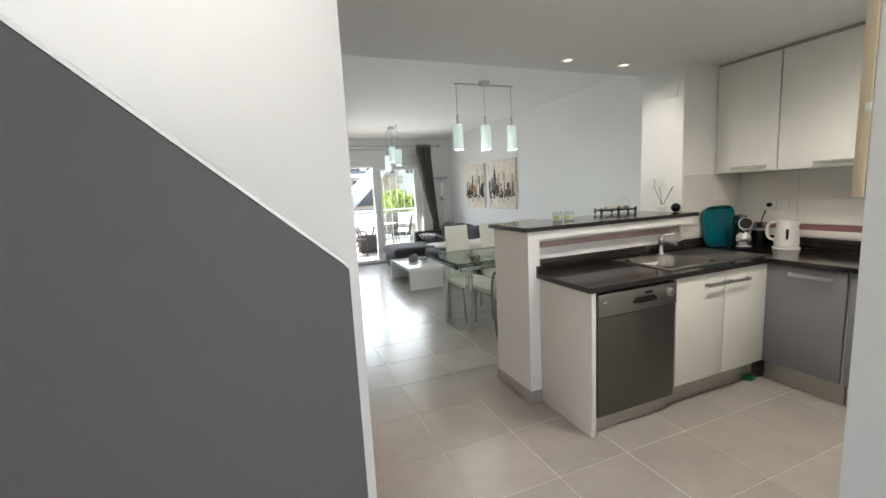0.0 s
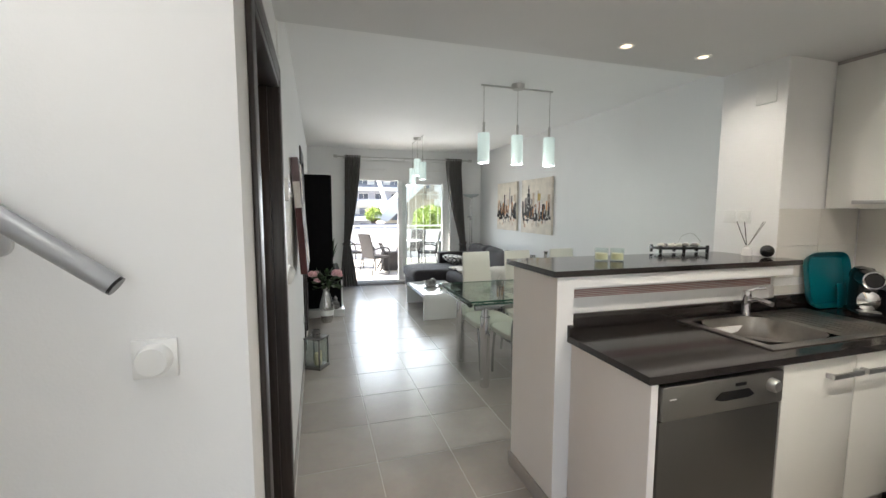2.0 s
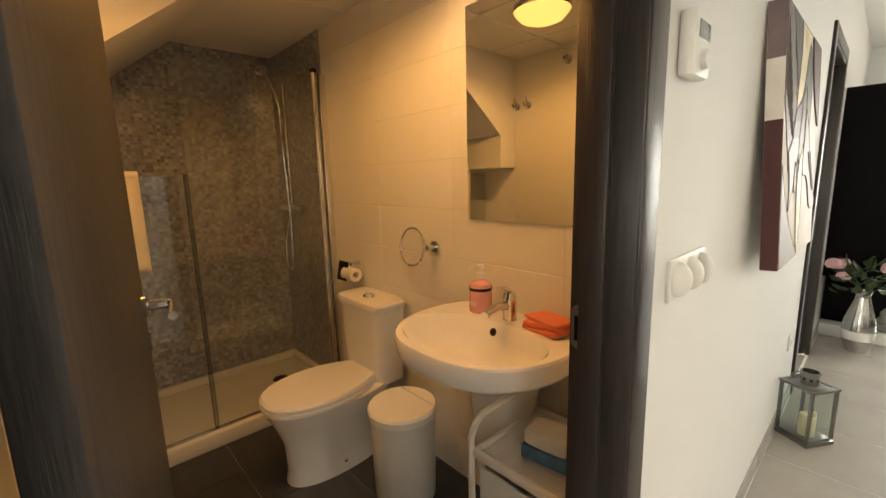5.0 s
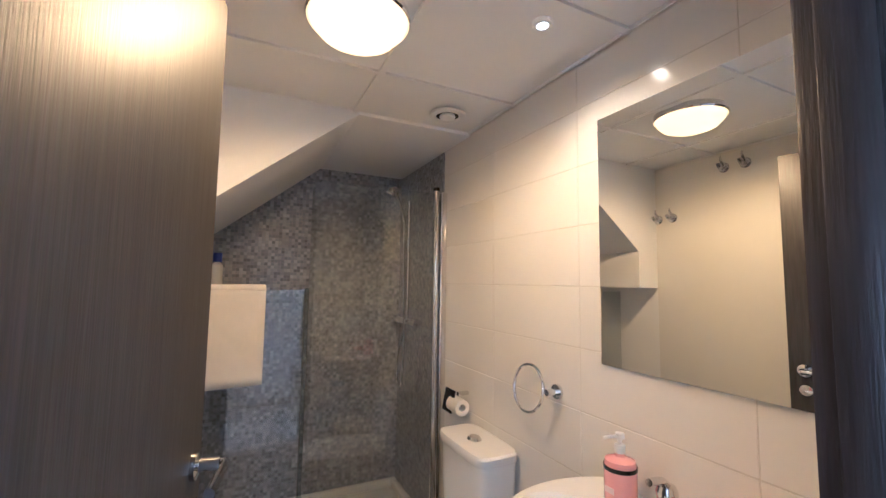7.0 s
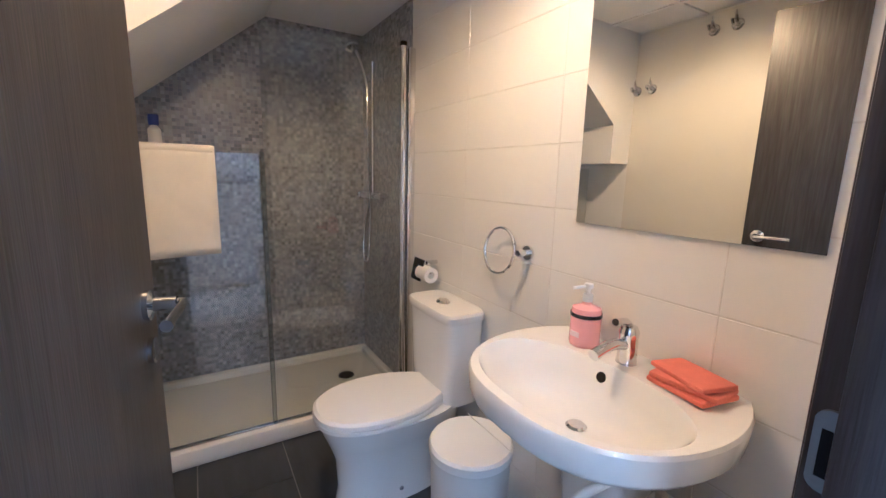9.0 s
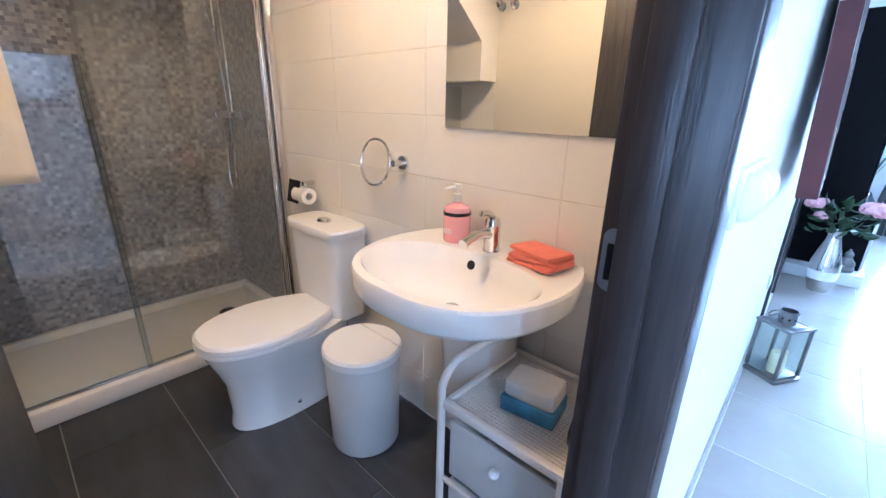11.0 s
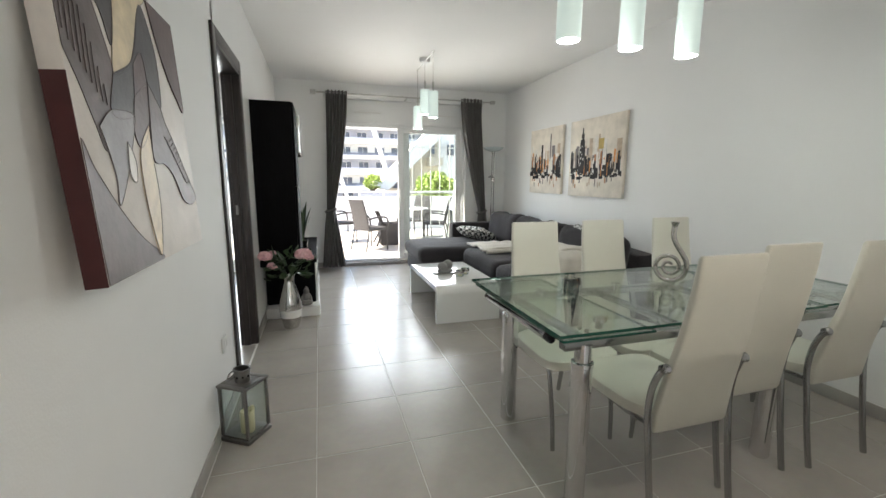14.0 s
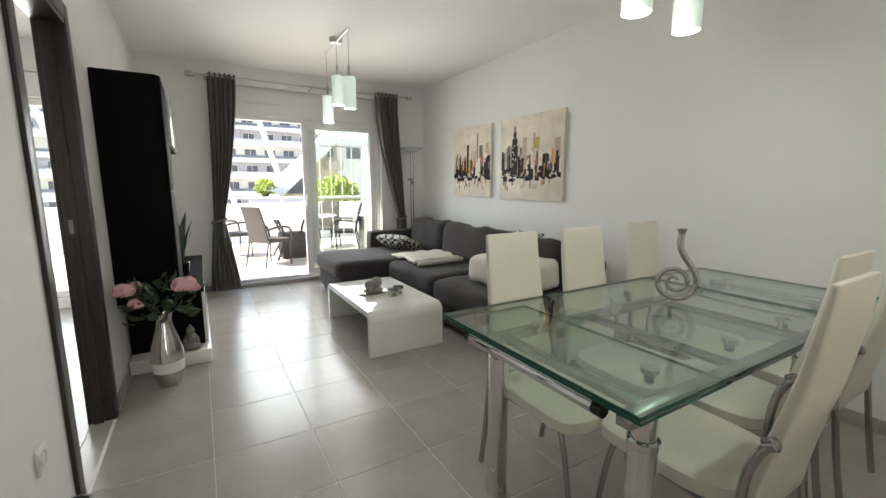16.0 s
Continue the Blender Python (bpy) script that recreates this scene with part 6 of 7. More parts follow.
curtain(0.97, 1.26, 0.98, 0.86, 0.84, 1.17, 0.03, "taupe eyelet curtain tied back beside the window", 0)
curtain(2.93, 3.26, 3.30, 0.80, 3.20, 3.44, 0.03, "taupe eyelet curtain tied back behind the sofa", 2)

# pendant lamps
def pendant(name, p0, p1, drops, label, power):
    pd = thing(name, label, "pendant lamp", ((p0[0] + p1[0]) / 2, (p0[1] + p1[1]) / 2, LZ))
    a, b = Vector((*p0, LZ - 0.035)), Vector((*p1, LZ - 0.035))
    mid = (a + b) / 2
    part("canopy", lathe([(0.0, -0.045), (0.05, -0.045), (0.06, -0.03), (0.062, 0.0)], (mid.x, mid.y, LZ), 28), STEEL, pd)
    part("bar", cyl(a, b, 0.008, 10), STEEL, pd)
    n = len(drops)
    for i, zlow in enumerate(drops):
        q = a + (b - a) * ((i + 0.08) / (n - 0.84) if n > 1 else 0.5)
        part("cable", cyl((q.x, q.y, zlow + 0.33), (q.x, q.y, q.z), 0.0035, 8), STEEL, pd)
        part("lamp_holder", lathe([(0.006, 0.37), (0.011, 0.365), (0.011, 0.275), (0.03, 0.268)], (q.x, q.y, zlow), 16), STEEL, pd)
        sd = part("shade", lathe([(0.047, 0.0), (0.053, 0.0), (0.055, 0.004), (0.055, 0.262), (0.051, 0.27), (0.012, 0.272), (0.012, 0.266), (0.049, 0.262), (0.047, 0.0)], (q.x, q.y, zlow), 32), OPAL, pd, "opal glass cylinder shade")
        part("bulb", lathe([(0, 0.06), (0.028, 0.08), (0.034, 0.13), (0.02, 0.19), (0.012, 0.25), (0, 0.25)], (q.x, q.y, zlow), 16), OPALHOT, sd)
        lamp("pendant_bulb_light", (q.x, q.y, zlow - 0.02), power, (0.95, 1.0, 0.97), 0.045)


pendant("dining_pendant", (1.91, 4.755), (2.65, 4.765), (1.918, 1.915, 1.912), "triple opal glass pendant over the dining table", 0.68)
pendant("sofa_pendant", (2.03, 7.39), (2.04, 8.20), (1.95, 2.04, 1.92), "triple opal glass pendant near the sofa", 0.3)

fp = thing("floor_lamp", "slim steel floor lamp with a glass bowl", "floor lamp", (3.42, 8.98, 0))
FX, FY = 3.48, 9.13
part("base", lathe([(0, 0.002), (0.12, 0.002), (0.12, 0.015), (0.02, 0.025), (0, 0.025)], (FX, FY, 0), 32), SATIN, fp)
for dx in (-0.02, 0.02):
    part("pole", cyl((FX + dx, FY, 0.02), (FX + dx, FY, 1.74), 0.007, 10), SATIN, fp)
part("bowl", lathe([(0.02, 1.735), (0.09, 1.75), (0.15, 1.785), (0.165, 1.80), (0.16, 1.803), (0.09, 1.76), (0.0, 1.745)], (FX, FY, 0), 32), mat("satin_glass_bowl", (0.55, 0.62, 0.62), rough=0.25), fp, "satin glass bowl")
part("reading_arm", tube([(FX, FY, 1.32), (FX - 0.02, FY - 0.04, 1.36), (FX - 0.06, FY - 0.09, 1.35)], 0.006, 8, curve=4), SATIN, fp)
part("reading_head", lathe([(0.045, 0.0), (0.05, 0.01), (0.02, 0.035), (0, 0.038)], (FX - 0.07, FY - 0.1, 1.335)), SATIN, fp)
part("clamp", box((FX - 0.03, FY - 0.012, 1.28), (FX + 0.03, FY + 0.012, 1.32), 0.004), SATIN, fp)

# corner sofa
sf = thing("corner_sofa", "dark grey fabric corner sofa with a chaise", "sofa", (3.0, 7.4, 0))
part("chaise_base", cushion((2.03, 7.93, 0.05), (3.40, 8.86, 0.28), 0.25, 8, lump=0.003), SOFA, sf)
part("chaise_cushion", cushion((1.99, 7.88, 0.25), (3.30, 8.86, 0.455), 0.75, 14, seed=1, lump=0.012), SOFA, sf)
part("seat_base", cushion((2.60, 5.92, 0.05), (3.45, 7.93, 0.27), 0.22, 8), SOFA, sf)
part("seat_cushion", cushion((2.54, 6.84, 0.24), (3.32, 7.88, 0.45), 0.75, 14, seed=2, lump=0.012), SOFA, sf)
part("seat_cushion", cushion((2.52, 5.94, 0.24), (3.32, 6.84, 0.45), 0.75, 14, seed=3, lump=0.012), SOFA, sf)
part("back_frame", cushion((3.46, 5.90, 0.05), (3.725, 9.02, 0.66), 0.4, 10), SOFA, sf)
part("arm", cushion((2.72, 8.84, 0.05), (3.60, 9.03, 0.66), 0.35, 8), SOFA, sf)
for i, (y0, y1) in enumerate(((7.92, 8.80), (6.88, 7.94), (5.98, 6.90))):
    part("back_cushion", turn(cushion((3.22, y0, 0.40), (3.47, y1, 0.83 - 0.01 * i), 0.85, 14, seed=5 + i, lump=0.03), 9, "Y", (3.4, y0, 0.42)), SOFA, sf, "soft loose back cushion")
for x, y in ((2.09, 8.0), (2.09, 8.8), (2.66, 6.0), (3.6, 6.0)):
    part("foot", cyl((x, y, 0.0), (x, y, 0.06), 0.02, 12), BLACKPLASTIC, sf)


def pillow(name, c, w, h, t, tilt, rz, material, label, seed):
    p = thing(name, label, "cushion", c, rz=rz, local=True)
    bm = bmesh.new()
    n = 14
    for sgn in (-1, 1):
        g = []
        for j in range(n + 1):
            row = []
            for i in range(n + 1):
                u, v = 2 * i / n - 1, 2 * j / n - 1
                e = (max(0, 1 - u ** 4) * max(0, 1 - v ** 4)) ** 0.5
                k = 1 - 0.05 * (1 - abs(u * v))
                row.append(bm.verts.new((u * w / 2 * k, sgn * (t / 2) * e + 0.004 * noise.noise(Vector((u * 3, v * 3, seed))), v * h / 2 * k)))
            g.append(row)
        for r0, r1 in zip(g, g[1:]):
            for i in range(n):
                bm.faces.new((r0[i], r0[i + 1], r1[i + 1], r1[i]))
    bmesh.ops.remove_doubles(bm, verts=bm.verts, dist=0.003)
    bmesh.ops.rotate(bm, verts=bm.verts, cent=(0, 0, 0), matrix=Matrix.Rotation(radians(tilt), 3, "X"))
    part("cover", bm, material, p)
    return p


PATT = mat("black_white_triangle_cloth", (0.7, 0.7, 0.68), rough=0.9)
t_ = PATT.node_tree
tc, mpn, ck, ck2, mxx = (t_.nodes.new(k) for k in ("ShaderNodeTexCoord", "ShaderNodeMapping", "ShaderNodeTexChecker", "ShaderNodeTexChecker", "ShaderNodeMixRGB"))
mpn.inputs["Rotation"].default_value = (0, 0, radians(45))
t_.links.new(tc.outputs["Object"], mpn.inputs[0])
t_.links.new(tc.outputs["Object"], ck.inputs[0])
t_.links.new(mpn.outputs[0], ck2.inputs[0])
ck.inputs["Scale"].default_value, ck2.inputs["Scale"].default_value = 18, 12.7
mxx.blend_type, mxx.inputs[0].default_value = "MULTIPLY", 1.0
for c_ in (ck, ck2):
    c_.inputs["Color1"].default_value, c_.inputs["Color2"].default_value = (0.72, 0.71, 0.68, 1), (0.02, 0.02, 0.022, 1)
mxx.blend_type = "DIFFERENCE"
t_.links.new(ck.outputs[0], mxx.inputs[1])
t_.links.new(ck2.outputs[0], mxx.inputs[2])
t_.links.new(mxx.outputs[0], t_.nodes["Principled BSDF"].inputs["Base Color"])
pillow("patterned_cushion", (3.02, 8.55, 0.52), 0.50, 0.50, 0.16, 68, -62, PATT, "black and white geometric cushion on the chaise", 1)
pillow("patterned_cushion", (3.34, 6.55, 0.66), 0.42, 0.40, 0.14, 20, 88, PATT, "black and white cushion leaning on the sofa back", 2)
th_ = thing("folded_throw", "cream fleece throw draped over the sofa seat", "throw", (2.95, 7.6, 0.455))
bm = bmesh.new()
g = []
for j in range(15):
    row = []
    for i in range(21):
        u, v = i / 20, j / 14
        x = 2.62 + 0.62 * u + 0.05 * math.sin(3 * v)
        y = 7.38 + 0.56 * v + 0.10 * u * math.sin(2 * v + 1)
        z = 0.478 + 0.016 * noise.noise(Vector((x * 9, y * 9, 1))) + 0.012 * math.sin(14 * v + 3 * u)
        row.append(bm.verts.new((x, y, z)))
    g.append(row)
for r0, r1 in zip(g, g[1:]):
    for i in range(20):
        bm.faces.new((r0[i], r0[i + 1], r1[i + 1], r1[i]))
o = part("cloth", bm, CREAMCLOTH, th_)
md = o.modifiers.new("thickness", "SOLIDIFY")
md.thickness = 0.022
part("roll", tube([(2.66, 7.36, 0.475), (2.85, 7.33, 0.485), (3.05, 7.35, 0.485), (3.22, 7.40, 0.475)], 0.026, 12, curve=5), CREAMCLOTH, th_)
rt = thing("rolled_cream_blanket", "thick rolled cream blanket on the sofa", "blanket", (2.95, 6.2, 0.455))
part("roll", turn(cushion((2.76, 5.93, 0.455), (3.20, 6.58, 0.69), 0.55, 14, seed=9, lump=0.02), 8, "Z", (2.9, 6.3, 0)), CREAMCLOTH, rt)
part("band", tube([(2.96 + 0.225 * math.cos(a), 6.13, 0.575 + 0.125 * math.sin(a)) for a in [2 * math.pi * i / 24 for i in range(24)]], 0.012, 8, closed=True), CREAMCLOTH, rt)

# coffee table: one bent waterfall board
cf = thing("coffee_table", "white gloss waterfall coffee table", "coffee table", (2.11, 7.0, 0))
CH, CT, CR = 0.345, 0.045, 0.07
prof = []
for (yy, zz, a0) in ((6.44 + CR, CH - CR, 180), (7.58 - CR, CH - CR, 90)):
    for k in range(7):
        a = radians(a0 - 15 * k)
        prof.append((yy + CR * math.cos(a), zz + CR * math.sin(a)))
ri = CR - CT
inner_ = []
for (yy, zz, a0) in ((7.58 - CR, CH - CR, 0), (6.44 + CR, CH - CR, 90)):
    for k in range(7):
        a = radians(a0 + 15 * k)
        inner_.append((yy + ri * math.cos(a), zz + ri * math.sin(a)))
part("top", extrude_poly(prof + inner_, 0, 1.80, 2.415), GLOSSWHITE, cf)
for y in (6.44, 7.58 - CT):
    part("side_panel", boxes([((1.80, y, 0.002), (2.415, y + CT, CH - CR))], 0), GLOSSWHITE, cf)
st = thing("silver_stone_ornament", "silver pebble sculpture on the coffee table", "ornament", (2.05, 7.05, 0.347))
for c, r, sx, sy, sz in (((2.04, 6.98, 0.372), 0.06, 1.5, 1, 0.45), ((2.02, 7.00, 0.415), 0.045, 1.2, 1, 0.95), ((2.09, 7.05, 0.42), 0.052, 1, 1, 1.0), ((2.0, 6.95, 0.39), 0.03, 1.2, 1, 0.9)):
    part("pebble", ball(c, r, 18, 12, sx, sy, sz), STONEGREY, st)
part("dish", lathe([(0, 0.003), (0.10, 0.003), (0.115, 0.012), (0.10, 0.009), (0, 0.007)], (2.04, 6.99, CH), 28, sx=1.2, sy=0.6), SILVER, st)
for dx, dy in ((0.02, -0.20), (0.10, -0.13)):
    tlh = thing("tealight_glass", "small metal banded glass tealight holder", "candle holder", (2.12 + dx, 7.0 + dy, CH), "tealight pair", local=True)
    part("glass", lathe([(0, 0.002), (0.04, 0.002), (0.042, 0.075), (0.038, 0.075), (0.037, 0.008), (0, 0.008)], n=24), ACRYL, tlh)
    part("metal_band", lathe([(0.0422, 0.03), (0.0435, 0.032), (0.0438, 0.06), (0.0425, 0.062)], n=24), SILVER, tlh)
    part("tealight", lathe([(0, 0.009), (0.019, 0.009), (0.019, 0.022), (0, 0.022)], n=16), CANDLE, tlh)

# dining table
dt = thing("dining_table", "extending green glass dining table on chrome legs", "dining table", (2.28, 4.6, 0))


def glass_slab(x0, x1, y0, y1, z0, z1, name, label):
    bm = box((x0, y0, z0), (x1, y1, z1), 0.002, 1)
    bmesh.ops.recalc_face_normals(bm, faces=bm.faces)
    for f in bm.faces:
        f.material_index = 0 if abs(f.normal.z) > 0.95 else 1
    return part(name, bm, [TABLEGLASS, GLASSEDGE], dt, label, smooth=False)


glass_slab(1.612, 2.96, 4.195, 5.075, 0.745, 0.757, "top", "clear green edged glass top")
glass_slab(1.632, 2.04, 4.205, 5.065, 0.722, 0.732, "extension_leaf", "glass leaf stored under the top")
glass_slab(2.965, 3.50, 4.205, 5.065, 0.745, 0.757, "extension_leaf", "pulled out glass leaf")
for x in (1.775, 2.80):
    for y in (4.285, 4.905):
        lg = part("leg", lathe([(0, 0.0), (0.036, 0.0), (0.04, 0.006), (0.04, 0.60), (0.036, 0.604), (0.033, 0.606), (0.033, 0.68), (0, 0.68)], (x, y, 0), 28), CHROME, dt)
        part("collar", lathe([(0.0405, 0.585), (0.043, 0.588), (0.043, 0.604), (0.037, 0.606)], (x, y, 0), 28), CHROME, lg)
for y in (4.285, 4.905):
    part("side_rail", box((1.68, y - 0.022, 0.662), (3.45, y + 0.022, 0.70), 0.004), SATIN, dt)
for x in (1.66, 3.42):
    part("end_tube", tube([(x, 4.355, 0.695), (x, 4.64, 0.695), (x, 4.925, 0.695)], 0.021, 16), CHROME, dt)
    for y in (4.340, 4.940):
        part("end_cap", cyl((x, y - 0.014, 0.692), (x, y + 0.014, 0.692), 0.019, 14), BLACKPLASTIC, dt)
for x in (1.80, 2.30, 2.82):
    part("cross_rail", box((x - 0.015, 4.30, 0.66), (x + 0.015, 4.89, 0.69), 0.003), SATIN, dt)
for x in (1.90, 2.36, 2.78, 3.10, 3.35):
    for y in (4.36, 4.83):
        part("suction_clamp", lathe([(0, 0.70), (0.016, 0.70), (0.016, 0.725), (0.026, 0.73), (0.026, 0.744), (0, 0.744)], (x, y, 0), 18), CHROME, dt)
part("slide_rod", tube([(3.0, 4.36, 0.71), (3.0, 4.50, 0.70), (3.0, 4.70, 0.70), (3.0, 4.83, 0.71)], 0.006, 8, curve=3), SATIN, dt)
sv2 = thing("spiral_vase", "silver spiral ornament with a flared neck", "ornament", (2.56, 4.685, 0.758), rz=-60, local=True)
pts = []
for i in range(48):
    a = radians(-14.5 * i)
    r = 0.083 - 0.00145 * i
    pts.append((r * math.cos(a), 0.0003 * i, 0.096 + r * math.sin(a)))
part("coil", tube(pts, 0.011, 12, radii=(0.0125, 0.007)), SILVER, sv2)
part("neck", tube([pts[0], (0.078, 0, 0.135), (0.052, 0, 0.18), (0.022, 0, 0.225), (0.010, 0, 0.265), (0.012, 0, 0.312)], 0.012, 12, curve=6, radii=(0.0125, 0.014)), SILVER, sv2)
part("flare", lathe([(0.012, 0.30), (0.016, 0.318), (0.022, 0.33), (0.018, 0.33), (0.010, 0.31)], (0.012, 0, 0), 20), SILVER, sv2)
gd = thing("glass_dish", "small clear glass dish on the table", "dish", (1.98, 4.72, 0.758), local=True)
part("bowl", lathe([(0, 0.002), (0.035, 0.002), (0.055, 0.045), (0.05, 0.045), (0.032, 0.008), (0, 0.008)], n=24), ACRYL, gd)


def dining_chair(loc, rz):
    """Ivory chair facing +y: tall slab back, padded seat, bent chrome legs."""
    ch = thing("dining_chair", "ivory leatherette dining chair with bent chrome legs", "chair", loc, "dining chairs", rz, local=True)
    secs = []
    for z, y, w, t in ((0.380, -0.028, 0.166, 0.010), (0.392, -0.029, 0.172, 0.015), (0.46, -0.034, 0.172, 0.018), (0.55, -0.047, 0.166, 0.020), (0.65, -0.067, 0.160, 0.020), (0.74, -0.088, 0.156, 0.019), (0.83, -0.104, 0.152, 0.017), (0.95, -0.121, 0.149, 0.015), (1.045, -0.130, 0.147, 0.012), (1.055, -0.131, 0.143, 0.008)):
        secs.append([(w * math.copysign(abs(math.cos(a)) ** 0.16, math.cos(a)), y + t * math.copysign(abs(math.sin(a)) ** 0.5, math.sin(a)), z) for a in [2 * math.pi * i / 36 for i in range(36)]])
    part("backrest", loft(secs), IVORY, ch)
    part("seat", loft([[(k * 0.205 * math.copysign(abs(math.cos(a)) ** 0.45, math.cos(a)) * (1 + 0.10 * math.sin(a)), 0.215 + k * 0.225 * math.copysign(abs(math.sin(a)) ** 0.45, math.sin(a)), z) for a in [2 * math.pi * i / 40 for i in range(40)]] for z, k in ((0.405, 0.93), (0.412, 0.99), (0.435, 1.0), (0.452, 0.985), (0.462, 0.92), (0.465, 0.5))]), IVORY, ch)
    for sx in (-1, 1):
        bl_ = part("back_leg", tube([(sx * 0.188, -0.088, 0.003), (sx * 0.190, -0.062, 0.16), (sx * 0.192, -0.038, 0.34), (sx * 0.194, -0.026, 0.45), (sx * 0.193, -0.032, 0.55), (sx * 0.189, -0.052, 0.618), (sx * 0.181, -0.070, 0.648)], 0.0125, 12, curve=6), SATIN, ch)
        part("knob", xf(lathe([(0, -0.018), (0.017, -0.016), (0.018, 0.01), (0.012, 0.016), (0, 0.017)], n=16), Matrix.Translation((sx * 0.180, -0.070, 0.648)) @ Matrix.Rotation(radians(60), 4, "X")), SATIN, bl_)
        part("front_leg", tube([(sx * 0.165, 0.425, 0.003), (sx * 0.168, 0.41, 0.18), (sx * 0.17, 0.375, 0.36), (sx * 0.165, 0.35, 0.41)], 0.0105, 12, curve=5), SATIN, ch)
    part("seat_frame", tube([(-0.165, 0.35, 0.40), (-0.175, 0.10, 0.395), (-0.165, -0.015, 0.398), (0.165, -0.015, 0.398), (0.175, 0.10, 0.395), (0.165, 0.35, 0.40), (-0.165, 0.35, 0.40)], 0.009, 8), SATIN, ch)
    return ch


c0 = dining_chair((2.135, 4.14, 0), 0)
for x, y, rz in ((2.600, 4.262, 0), (3.112, 4.238, 0), (2.025, 5.01, 180), (2.50, 5.02, 180), (3.08, 5.075, 180)):
    copy_thing(c0, pose(x, y, 0, 0, 0, rz))

# ---- bedroom seen through the second doorway ----
setting("wall_bedroom", boxes([((-3.3, 3.83, 0), (-3.15, 9.52, LZ)), ((-3.15, NY, 0), (-1.9, 9.52, LZ)), ((-1.9, NY, 0), (-0.05, 9.52, 0.10)), ((-1.9, NY, 2.12), (-0.05, 9.52, LZ)), ((-0.05, NY, 0), (0.205, 9.52, LZ))]), WALL, "white bedroom walls with a window opening", "wall")
setting("ceiling_bedroom", boxes([((-3.3, 3.83, LZ), (0.205, 9.52, 2.8))]), CEIL, "white bedroom ceiling", "ceiling")
w2 = thing("window_2", "white bedroom window with two leaves", "window", (-1.0, 9.4, 0.1), kind="structure")
part("frame", boxes([((-1.9, 9.36, 0.10), (-1.84, 9.44, 2.12)), ((-0.11, 9.36, 0.10), (-0.05, 9.44, 2.12)), ((-1.0, 9.36, 0.10), (-0.93, 9.44, 2.12)), ((-1.84, 9.36, 2.05), (-0.11, 9.44, 2.12)), ((-1.84, 9.36, 0.10), (-0.11, 9.44, 0.17))], 0.003), WHITEPVC, w2)
p_ = part("pane", box((-1.84, 9.395, 0.17), (-0.11, 9.40, 2.05)), PANE, w2, smooth=False)
p_.visible_shadow = False
cr2 = thing("curtain_rod", "steel curtain rod in the bedroom", "curtain rod", (-1.0, 9.15, 2.3))
part("rod", cyl((-2.1, 9.15, 2.32), (0.12, 9.15, 2.32), 0.010, 10), STEEL, cr2)
bd2 = thing("bed", "white bed with smooth white bedding", "bed", (-1.3, 7.5, 0))
part("base", box((-2.2, 6.55, 0.04), (-0.35, 8.45, 0.30), 0.02), WHITEMAT, bd2)
part("mattress", cushion((-2.22, 6.53, 0.30), (-0.33, 8.47, 0.54), 0.5, 10, lump=0.006), BEDLINEN, bd2)
part("duvet", cushion((-2.2, 6.50, 0.50), (-0.29, 8.05, 0.62), 0.95, 12, lump=0.02, seed=2), BEDLINEN, bd2)

# ---- terrace and the view ----
gl = thing("window_grille", "white metal grille outside the sliding leaf", "grille", (2.65, 9.5, 0.036))
for x in (2.26, 2.41, 2.56, 2.71, 2.88, 3.035):
    part("bar", cyl((x, 9.50, 0.036), (x, 9.50, 2.435), 0.007, 10), WHITESTEEL, gl)
for z in (0.375, 1.085, 1.80):
    part("crossbar", box((2.25, 9.490, z - 0.008), (3.068, 9.497, z + 0.008), 0.002), WHITESTEEL, gl)
terr = setting("floor_terrace", boxes([((-4.5, 9.52, -0.2), (7.5, 14.0, -0.036))]), GROUT, "pale grout under terrace tiles", "terrace")
bm = bmesh.new()
for i in range(27):
    for j in range(10):
        box((-4.5 + 0.45 * i, 9.525 + 0.45 * j, -0.036), (-4.054 + 0.45 * i, 9.971 + 0.45 * j, -0.03), bm=bm)
tt = part("terrace_tiles", bm, TERRACE, terr, smooth=False)
tagged(tt, kind="stuff")
setting("terrace_parapet", boxes([((-4.5, 14.0, -0.2), (7.5, 14.18, 0.80)), ((-4.5, 13.97, 0.80), (7.5, 14.21, 0.85)), ((7.5, 9.52, -0.2), (7.65, 14.21, 0.85)), ((-4.65, 9.52, -0.2), (-4.5, 14.21, 0.85))]), FACADE, "white terrace parapet wall", "parapet")
rl = thing("parapet_rail", "white metal rail on the terrace parapet", "railing", (1.5, 14.09, 0.85))
part("top_rail", box((-4.5, 14.05, 0.96), (7.5, 14.13, 1.0), 0.005), WHITEPVC, rl)
for i in range(13):
    part("rail_post", box((-4.4 + 0.98 * i, 14.07, 0.85), (-4.36 + 0.98 * i, 14.11, 0.96)), WHITEPVC, rl)


